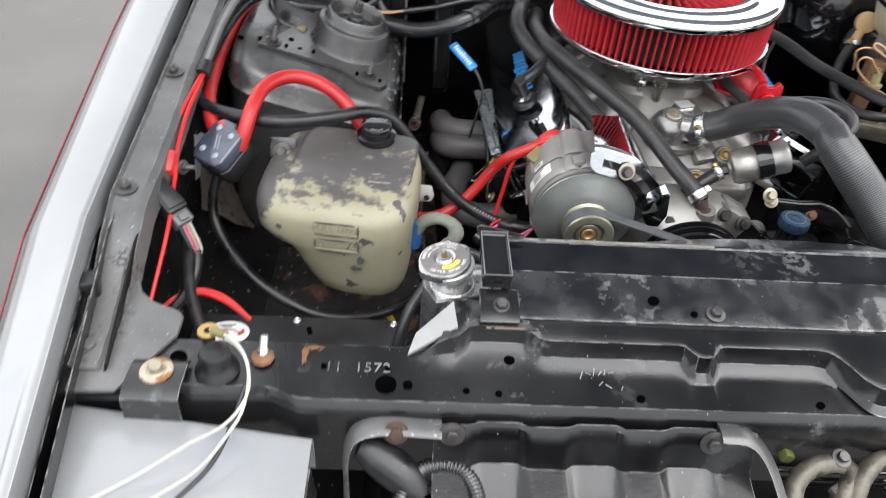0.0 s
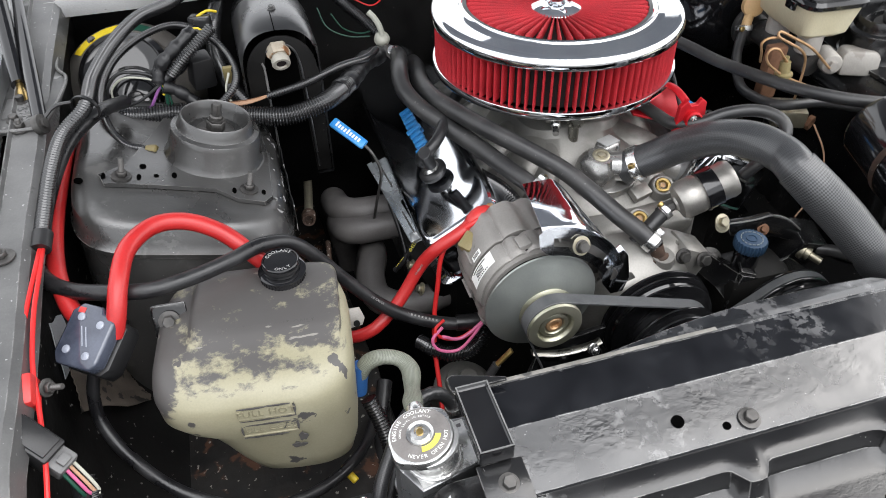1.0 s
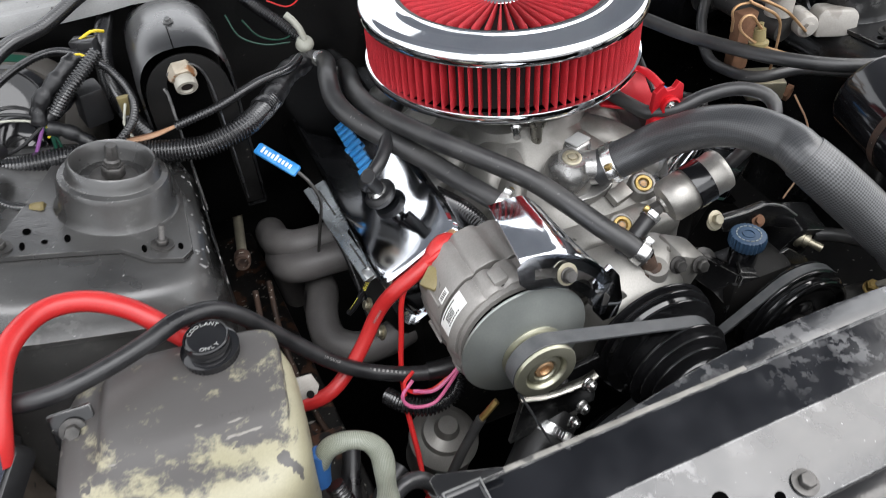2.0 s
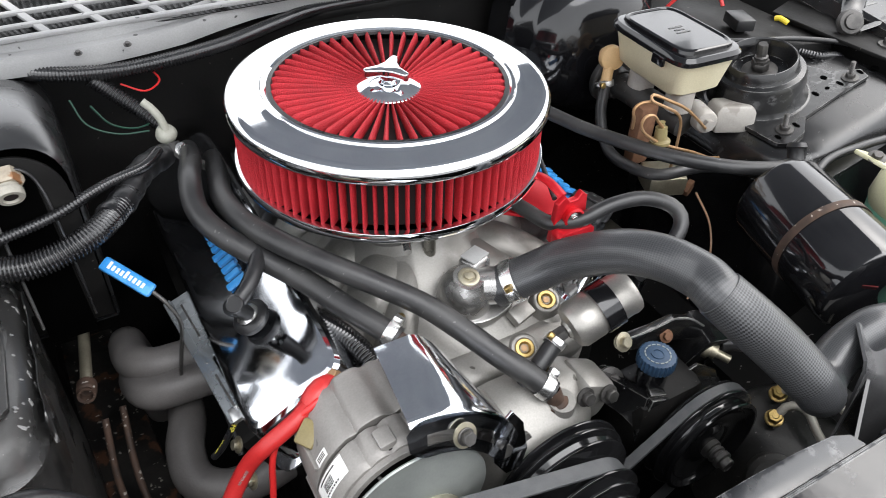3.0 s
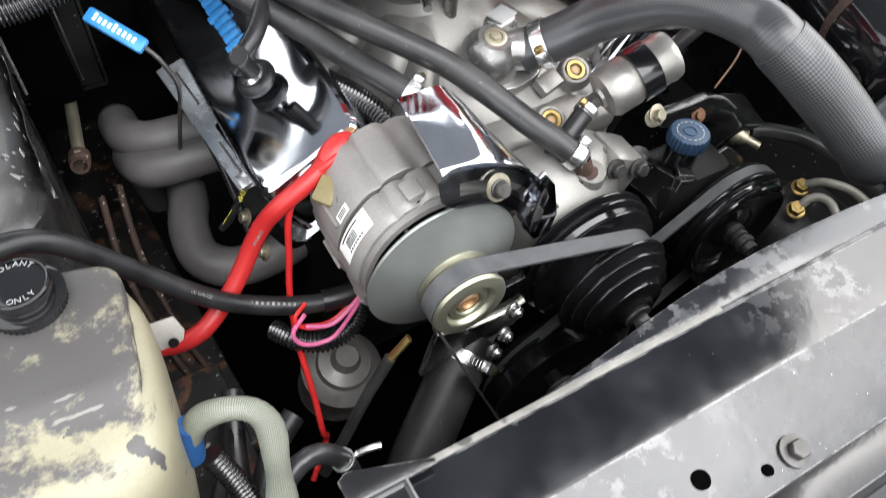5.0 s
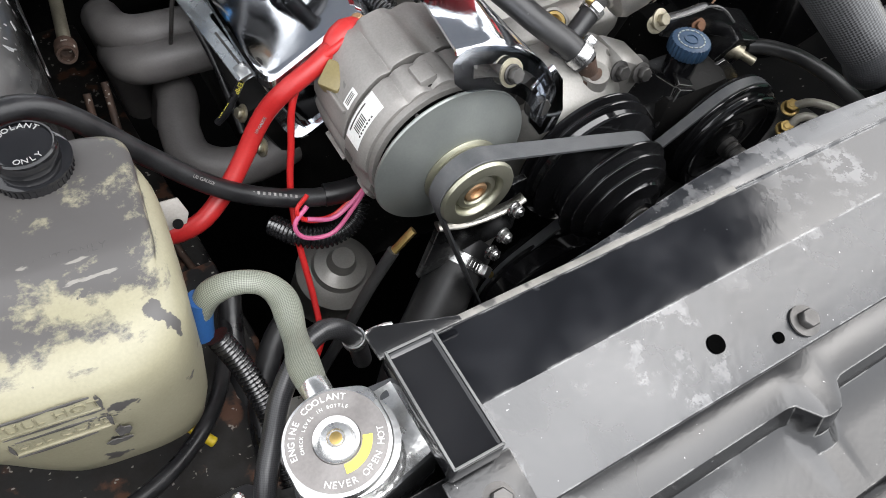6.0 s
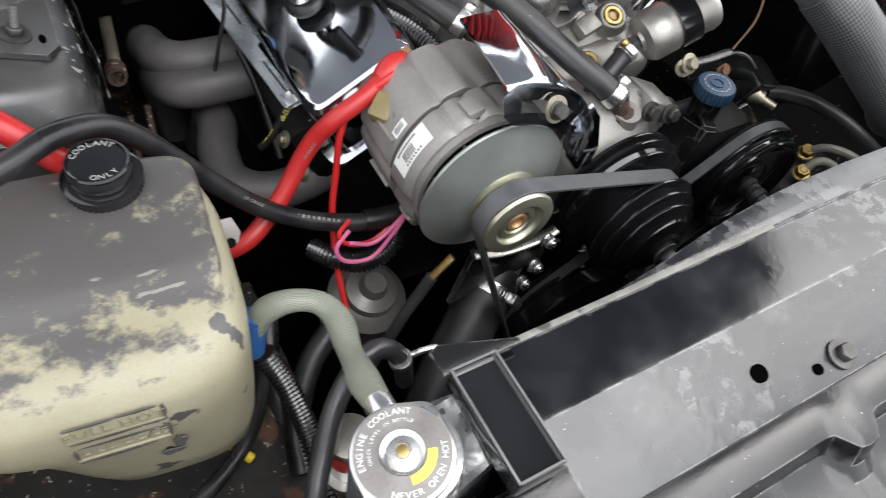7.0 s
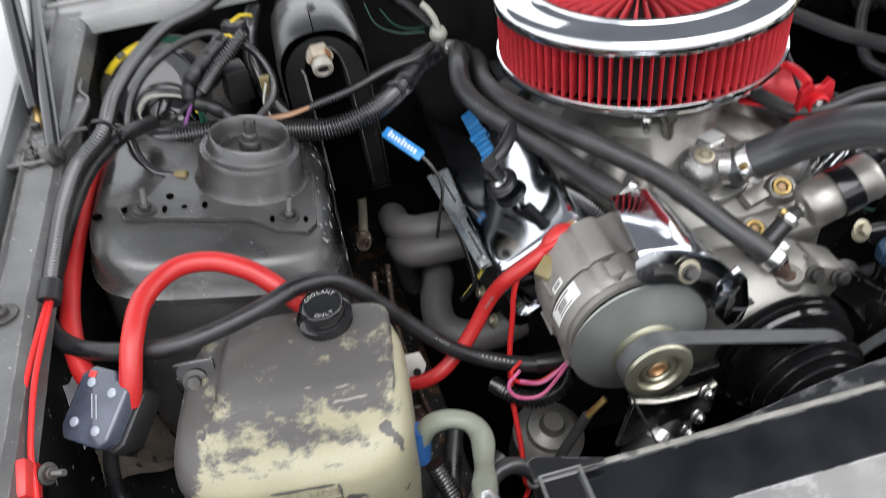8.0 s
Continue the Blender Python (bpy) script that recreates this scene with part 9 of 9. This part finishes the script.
for pts, r in (([(-0.556, 0.070, 0.905), (-0.548, 0.076, 0.925), (-0.522, 0.085, 0.945), (-0.495, 0.10, 0.960)], 0.0095), ([(-0.550, 0.068, 0.900), (-0.530, 0.066, 0.889), (-0.510, 0.060, 0.868), (-0.495, 0.050, 0.856)], 0.0085), ([(-0.552, 0.074, 0.905), (-0.532, 0.082, 0.912), (-0.512, 0.10, 0.925), (-0.49, 0.14, 0.94)], 0.0088)):
    part("harness_wrap", tube(pts, lambda t, r=r: r * (1 + 0.10 * math.sin(23 * t) + 0.05 * math.sin(51 * t)), seg=12, step=0.003), "rubber", None, "tape-wrapped wiring harness branch", "harness", "harness branches")
part("wiring_conduit", tube([(-0.535, 0.068, 0.915), (-0.515, 0.070, 0.935), (-0.495, 0.075, 0.950), (-0.47, 0.09, 0.965)], 0.0085, seg=12, ribs=0.0038, depth=0.22), "conduit", None, "black corrugated conduit in the blower harness", "conduit")
for pts, mt in (([(-0.31, 0.22, 0.92), (-0.30, 0.20, 0.895), (-0.27, 0.19, 0.88), (-0.235, 0.19, 0.875)], "green_wire"), ([(-0.29, 0.215, 0.91), (-0.275, 0.20, 0.89), (-0.25, 0.195, 0.88), (-0.225, 0.2, 0.88)], "green_wire"), ([(-0.25, 0.225, 0.925), (-0.225, 0.215, 0.915), (-0.205, 0.225, 0.92), (-0.21, 0.24, 0.93)], "red_wire")):
    part("wire", tube(pts, 0.0012, seg=8, step=0.004), mt, None, "thin coloured wire under the cowl", "wire", "cowl wires")

part("drain_hose", tube([(-0.632, -0.352, 0.835), (-0.641, -0.359, 0.815), (-0.649, -0.368, 0.79), (-0.649, -0.382, 0.76), (-0.628, -0.412, 0.735), (-0.588, -0.45, 0.715), (-0.541, -0.473, 0.697), (-0.497, -0.478, 0.68), (-0.445, -0.462, 0.665), (-0.400, -0.425, 0.65), (-0.371, -0.373, 0.63), (-0.349, -0.305, 0.60)], 0.0065, seg=14), "rubber", None, "thin black cable looping below the coolant bottle", "cable")
gb = thing("ground_strap", (-0.345, -0.46, 0.8), "frayed grey-green braided hose sleeve by the radiator cap", "braided hose")
part("braid", tube([(-0.382, -0.408, 0.772), (-0.372, -0.408, 0.79), (-0.355, -0.414, 0.80), (-0.339, -0.423, 0.80), (-0.333, -0.44, 0.80), (-0.339, -0.472, 0.812), (-0.346, -0.504, 0.835), (-0.3495, -0.528, 0.853)], lambda t: 0.0090 + 0.0009 * math.sin(17 * t), seg=18, flat=0.8, step=0.005), "green_braid", gb)
part("ferrule", lathe([(0.0085, 0), (0.0085, 0.018), (0.007, 0.02), (0, 0.02)], place((-0.349, -0.527, 0.851), (-0.05, -1, 0.4)), 18), "bright_steel", gb)
part("blue_end", tube([(-0.378, -0.406, 0.785), (-0.383, -0.408, 0.77), (-0.386, -0.41, 0.75)], 0.0098, seg=14), "blue_sleeve", gb, "blue end sleeve")
part("overflow_hose", tube([(-0.288, -0.467, 0.72), (-0.294, -0.467, 0.755), (-0.304, -0.467, 0.779), (-0.318, -0.467, 0.79), (-0.335, -0.473, 0.788), (-0.357, -0.489, 0.778), (-0.374, -0.509, 0.76), (-0.389, -0.53, 0.745), (-0.400, -0.555, 0.715), (-0.403, -0.575, 0.68)], 0.0072, seg=18), "braided_dark", None, "black overflow hose beside the radiator cap", "hose")
df = thing("drain_fitting", (-0.351, -0.51, 0.66), "steel and brass line fitting with a red band", "fitting")
part("can", lathe([(0, 0.700), (0.0150, 0.700), (0.0155, 0.703), (0.0155, 0.744), (0.0165, 0.746), (0.0165, 0.749), (0, 0.752)], Matrix.Translation((-0.350, -0.500, 0)), 32), "machined", df)
part("band", lathe([(0.0157, 0.720), (0.0160, 0.720), (0.0160, 0.738), (0.0157, 0.738)], Matrix.Translation((-0.350, -0.500, 0)), 32, True), "red_boot", df, "red band")
part("flange", lathe([(0, 0.694), (0.019, 0.694), (0.0195, 0.697), (0.019, 0.700), (0, 0.700)], Matrix.Translation((-0.351, -0.503, 0)), 32), "bright_steel", df)
part("brass_nut", lathe([(0.0085, 0.668), (0.0095, 0.672), (0.0085, 0.676), (0.0095, 0.680), (0.0085, 0.684), (0.0085, 0.694), (0, 0.694)], Matrix.Translation((-0.352, -0.508, 0)), 24), "brass", df, "brass union nut")
part("elbow", box((0.018, 0.014, 0.022), Matrix.Translation((-0.346, -0.514, 0.655)) @ Matrix.Rotation(0.4, 4, "Z"), 0.003), "bright_steel", df)
part("hose", tube([(-0.352, -0.512, 0.655), (-0.356, -0.52, 0.62), (-0.36, -0.53, 0.57)], 0.0085, seg=12), "rubber", df)
hc2 = thing("hose_clip", (-0.30, -0.467, 0.77), "small steel spring hose clip", "hose clip")
part("clip", lathe([(0.0074, -0.003), (0.0086, -0.003), (0.0086, 0.003), (0.0074, 0.003)], place((-0.295, -0.467, 0.758), (-0.2, 0, 1)), 24, True), "bright_steel", hc2)
part("tang", tube([(-0.285, -0.467, 0.758), (-0.275, -0.470, 0.764), (-0.268, -0.472, 0.764)], 0.0025, seg=8), "bright_steel", hc2)
for pts, r in (([(-0.30, -0.36, 0.64), (-0.33, -0.38, 0.63), (-0.36, -0.42, 0.61), (-0.37, -0.46, 0.60)], 0.011), ([(-0.34, -0.30, 0.62), (-0.36, -0.36, 0.60), (-0.37, -0.44, 0.585), (-0.37, -0.52, 0.58)], 0.0105)):
    part("lower_hose", tube(pts, r, seg=14), "rubber", None, "dark hose low beside the radiator", "hose", "low hoses")
part("wiring_conduit", tube([(-0.375, -0.40, 0.72), (-0.365, -0.42, 0.69), (-0.36, -0.45, 0.655), (-0.365, -0.50, 0.63)], 0.0095, seg=12, ribs=0.0038, depth=0.22), "conduit", None, "black conduit below the coolant bottle", "conduit")
part("yellow_stub", lathe([(0.0045, 0), (0.0045, 0.024), (0.003, 0.025), (0, 0.02)], place((-0.418, -0.418, 0.632), (0.5, -0.7, -0.4)), 12), "yellow", None, "short yellow wire end on the rail", "wire end")
part("wire", tube([(-0.42, -0.50, 0.625), (-0.40, -0.53, 0.635), (-0.385, -0.555, 0.65), (-0.375, -0.56, 0.69)], 0.004, seg=10), "red_wire", None, "red wire beside the radiator tank", "wire", "low wires")
part("wire", tube([(-0.44, -0.52, 0.625), (-0.41, -0.52, 0.64), (-0.38, -0.50, 0.66), (-0.36, -0.47, 0.69)], 0.005, seg=10), "rubber", None, "black wire beside the radiator tank", "wire", "low wires")
md = thing("control_module", (-0.52, -0.56, 0.70), "flat scuffed black control module with screws in its lid", "module")
part("case", prism([(-0.648, -0.513), (-0.640, -0.508), (-0.398, -0.508), (-0.391, -0.514), (-0.400, -0.590), (-0.43, -0.642), (-0.648, -0.642)], 0.640, 0.710, Matrix(), 0.003), "module_black", md)
# near-black bar painted for the shade of a slot in the lid
part("slot", box((0.006, 0.012, 0.001), Matrix.Translation((-0.508, -0.532, 0.7103)) @ Matrix.Rotation(0.3, 4, "Z")), "shade_black", md)
for q in ((-0.525, -0.516, 0.7103), (-0.406, -0.517, 0.7103)):
    part("screw", lathe([(0.0048, 0), (0.0046, 0.0014), (0.0030, 0.0022), (0.0015, 0.0012), (0, 0.0012)], Matrix.Translation(q), 20), "bright_steel", md, "bright pan head screw")
sk = thing("warning_sticker", (-0.606, -0.540, 0.711), "oval white sticker with a red emblem on the black module", "sticker")
skm = Matrix.Translation((-0.606, -0.541, 0.7106)) @ Matrix.Rotation(0.1, 4, "Z")
part("disc", prism([(0.027 * math.cos(a), 0.019 * math.sin(a)) for a in (math.pi * 2 * i / 40 for i in range(40))], 0, 0.0007, skm), "label_white", sk)
part("red_ring", tube([skm @ Vector((0.0135 * math.cos(a), -0.003 + 0.0085 * math.sin(a), 0.0008)) for a in (math.pi * (0.05 + 0.9 * i / 16) for i in range(17))], 0.0007, seg=6, step=0.002), "red_boot", sk)
for sx in (-1, 1):
    part("red_horn", prism([(sx * 0.0145, -0.006), (sx * 0.0215, -0.001), (sx * 0.0195, 0.006), (sx * 0.0165, 0.001), (sx * 0.0120, 0.000)][::sx], 0.0007, 0.0011, skm), "red_boot", sk)
for dx, dy, w in ((0, 0.0125, 0.020), (0, 0.0095, 0.012), (0, -0.0125, 0.016)):
    part("print_bar", box((w, 0.0016, 0.0005), skm @ Matrix.Translation((dx, dy, 0.0009))), "plug_grey", sk)

# low engine front: fuel pump, lower radiator hose, wires
fp = thing("fuel_pump", (-0.225, -0.29, 0.5), "bare metal mechanical fuel pump low on the block", "fuel pump")
part("body", lathe([(0.042, -0.05), (0.042, 0.0), (0.044, 0.003), (0.044, 0.008), (0.036, 0.016), (0.030, 0.020), (0.028, 0.028), (0.016, 0.034), (0.012, 0.045), (0, 0.045)], place((-0.226, -0.288, 0.545), (0.1, -0.25, 1)), 48), "cast_aluminium", fp)
lh = thing("lower_radiator_hose", (-0.15, -0.37, 0.58), "black lower radiator hose with a steel clamp", "hose")
part("hose", tube([(-0.098, -0.345, 0.60), (-0.122, -0.36, 0.587), (-0.16, -0.385, 0.56), (-0.21, -0.42, 0.52), (-0.25, -0.47, 0.48)], 0.0285, seg=26), "hose_rubber", lh)
clamp_parts((-0.116, -0.357, 0.590), (-0.7, -0.45, -0.45), 0.029, lh, (0.3, -0.8, 0.3), 0.013)
part("pump_inlet", tube([(-0.05, -0.32, 0.63), (-0.085, -0.337, 0.607), (-0.105, -0.348, 0.597)], 0.022, seg=22), "cast_aluminium", lh)
lw = thing("ground_lead", (-0.23, -0.38, 0.68), "black battery lead with a brass crimp lug", "cable")
part("lug", tube([(-0.196, -0.381, 0.722), (-0.205, -0.381, 0.712), (-0.216, -0.381, 0.700)], 0.0042, seg=10, flat=0.6), "brass", lw)
part("lead", tube([(-0.214, -0.381, 0.703), (-0.238, -0.383, 0.66), (-0.262, -0.386, 0.61), (-0.29, -0.39, 0.56)], 0.0055, seg=14), "hose_rubber", lw)
for k, (mt, pts) in enumerate((("pink_wire", [(-0.205, -0.318, 0.722), (-0.222, -0.322, 0.70), (-0.245, -0.326, 0.68), (-0.27, -0.324, 0.685), (-0.277, -0.318, 0.70), (-0.262, -0.312, 0.712)]), ("red_wire", [(-0.205, -0.312, 0.71), (-0.235, -0.318, 0.692), (-0.262, -0.318, 0.698), (-0.272, -0.312, 0.71), (-0.258, -0.304, 0.716)]), ("red_wire", [(-0.207, -0.308, 0.702), (-0.24, -0.314, 0.688), (-0.268, -0.312, 0.696)]), ("pink_wire", [(-0.206, -0.316, 0.715), (-0.24, -0.322, 0.696), (-0.265, -0.318, 0.702)]))):
    part("wire", tube(pts, 0.0021, seg=8, step=0.004), mt, None, "thin pink or red wire looped under the alternator", "wire", "alternator wires")
part("wiring_conduit", tube([(-0.195, -0.29, 0.685), (-0.215, -0.31, 0.665), (-0.245, -0.315, 0.66), (-0.27, -0.305, 0.665), (-0.285, -0.28, 0.66)], 0.0105, seg=14, ribs=0.0038, depth=0.22), "conduit", None, "black conduit looped under the alternator", "conduit")
lb2 = thing("lower_bracket", (-0.12, -0.37, 0.66), "bare metal lower alternator bracket with bolts", "bracket")
part("arm", tube([(-0.165, -0.372, 0.697), (-0.13, -0.375, 0.688), (-0.09, -0.378, 0.692), (-0.075, -0.378, 0.698)], 0.006, seg=8, flat=0.4), "machined", lb2)
part("plate", prism([(-0.17, 0.60), (-0.06, 0.62), (-0.06, 0.70), (-0.15, 0.69)], 0.355, 0.362, Matrix.Rotation(radians(90), 4, "X"), 0.001), "black_satin", lb2)
for p in ((-0.088, -0.383, 0.692), (-0.103, -0.383, 0.632), (-0.092, -0.382, 0.652)):
    part("bolt", bolt_bm(p, (0.2, -1, 0.3), 0.0068, 0.01, 1.2), "bright_steel", lb2)
part("wiring_conduit", tube([(-0.175, -0.06, 0.79), (-0.162, -0.10, 0.795), (-0.154, -0.129, 0.798), (-0.136, -0.174, 0.80), (-0.125, -0.211, 0.79), (-0.122, -0.235, 0.765)], 0.0112, seg=16, ribs=0.0038, depth=0.22), "conduit", None, "black corrugated conduit beside the valve cover", "conduit")
part("wiring_conduit", tube([(-0.19, -0.05, 0.79), (-0.178, -0.10, 0.797), (-0.166, -0.15, 0.80), (-0.15, -0.20, 0.795)], 0.005, seg=10, ribs=0.0038, depth=0.22), "conduit", None, "thin black conduit beside the valve cover", "conduit")

# driver side hoses
part("vacuum_hose", tube([(0.19, 0.10, 0.87), (0.243, 0.046, 0.860), (0.278, -0.011, 0.850), (0.302, -0.063, 0.85), (0.332, -0.116, 0.85), (0.364, -0.154, 0.85), (0.395, -0.181, 0.85), (0.432, -0.202, 0.85), (0.455, -0.207, 0.85), (0.468, -0.203, 0.848)], 0.0092, seg=16), "hose_rubber", None, "black ribbed vacuum hose to the canister", "hose")
part("booster_hose", tube([(0.373, 0.057, 0.862), (0.347, 0.028, 0.83), (0.334, -0.013, 0.80), (0.332, -0.058, 0.80), (0.345, -0.103, 0.808), (0.411, -0.119, 0.81), (0.465, -0.159, 0.81)], 0.008, seg=14), "hose_rubber", None, "black booster vacuum hose", "hose")
part("breather_hose", tube([(0.09, -0.11, 0.86), (0.102, -0.14, 0.856), (0.112, -0.171, 0.856), (0.137, -0.187, 0.862), (0.175, -0.191, 0.872), (0.213, -0.201, 0.876), (0.237, -0.222, 0.872), (0.239, -0.24, 0.86), (0.219, -0.249, 0.84), (0.19, -0.24, 0.80)], 0.0085, seg=16), "hose_rubber", None, "black looped breather hose over the driver cover", "hose")
part("washer_tube", tube([(0.44, -0.262, 0.85), (0.455, -0.245, 0.858), (0.495, -0.231, 0.862), (0.554, -0.229, 0.862), (0.622, -0.234, 0.862), (0.70, -0.245, 0.86)], 0.0054, seg=10), "rubber", None, "thin black tube over the washer bottle", "tube")
part("steering_hose", tube([(0.305, -0.297, 0.684), (0.329, -0.310, 0.684), (0.363, -0.332, 0.676), (0.384, -0.363, 0.668), (0.396, -0.388, 0.660), (0.420, -0.419, 0.640)], 0.0092, seg=14), "hose_rubber", None, "black power steering hose", "hose")
part("throttle_cable", tube([(0.13, -0.15, 0.87), (0.15, -0.10, 0.875), (0.19, -0.02, 0.865), (0.26, 0.1, 0.85)], 0.003, seg=8), "rubber", None, "thin black throttle cable", "cable")

# headlight cover leads in front
ww = thing("ground_lead", (-0.57, -0.69, 0.858), "pair of white wires with a brass ring terminal", "wire")
part("wire", tube([(-0.575, -0.673, 0.860), (-0.551, -0.690, 0.868), (-0.534, -0.713, 0.866), (-0.528, -0.743, 0.858), (-0.544, -0.764, 0.842), (-0.578, -0.776, 0.825), (-0.616, -0.799, 0.813), (-0.651, -0.823, 0.810), (-0.70, -0.86, 0.807)], 0.0015, seg=10), "white_wire", ww)
part("wire", tube([(-0.574, -0.675, 0.858), (-0.548, -0.693, 0.864), (-0.532, -0.717, 0.862), (-0.530, -0.752, 0.852), (-0.541, -0.771, 0.838), (-0.565, -0.795, 0.818), (-0.601, -0.822, 0.810), (-0.65, -0.87, 0.805)], 0.0015, seg=10), "white_wire", ww)
part("wire", tube([(-0.535, -0.725, 0.845), (-0.544, -0.764, 0.828), (-0.558, -0.791, 0.813), (-0.585, -0.825, 0.807), (-0.62, -0.87, 0.804)], 0.0022, seg=10), "rubber", ww)
part("crimp", tube([(-0.573, -0.674, 0.860), (-0.566, -0.678, 0.862), (-0.559, -0.683, 0.865)], 0.0042, seg=10), "tan_plastic", ww)
part("wiring_conduit", tube([(-0.645, -0.475, 0.80), (-0.64, -0.50, 0.785), (-0.643, -0.535, 0.775), (-0.66, -0.565, 0.765), (-0.67, -0.59, 0.76)], 0.0075, seg=12, ribs=0.0038, depth=0.22), "conduit", None, "black conduit below the relay", "conduit")
part("cable", tube([(-0.655, -0.47, 0.80), (-0.64, -0.53, 0.795), (-0.625, -0.575, 0.80), (-0.60, -0.63, 0.813), (-0.585, -0.655, 0.826)], 0.0062, seg=12), "rubber", None, "black cable passing over the support bar", "cable")
for k in range(2):
    part("wire", tube([(-0.675, -0.564 - 0.005 * k, 0.76), (-0.656, -0.546 - 0.005 * k, 0.772), (-0.631, -0.531 - 0.005 * k, 0.772), (-0.602, -0.533 - 0.005 * k, 0.762), (-0.574, -0.545, 0.74)], 0.0028, seg=8), "red_wire", None, "red wire arching behind the support bar", "wire", "red wires")
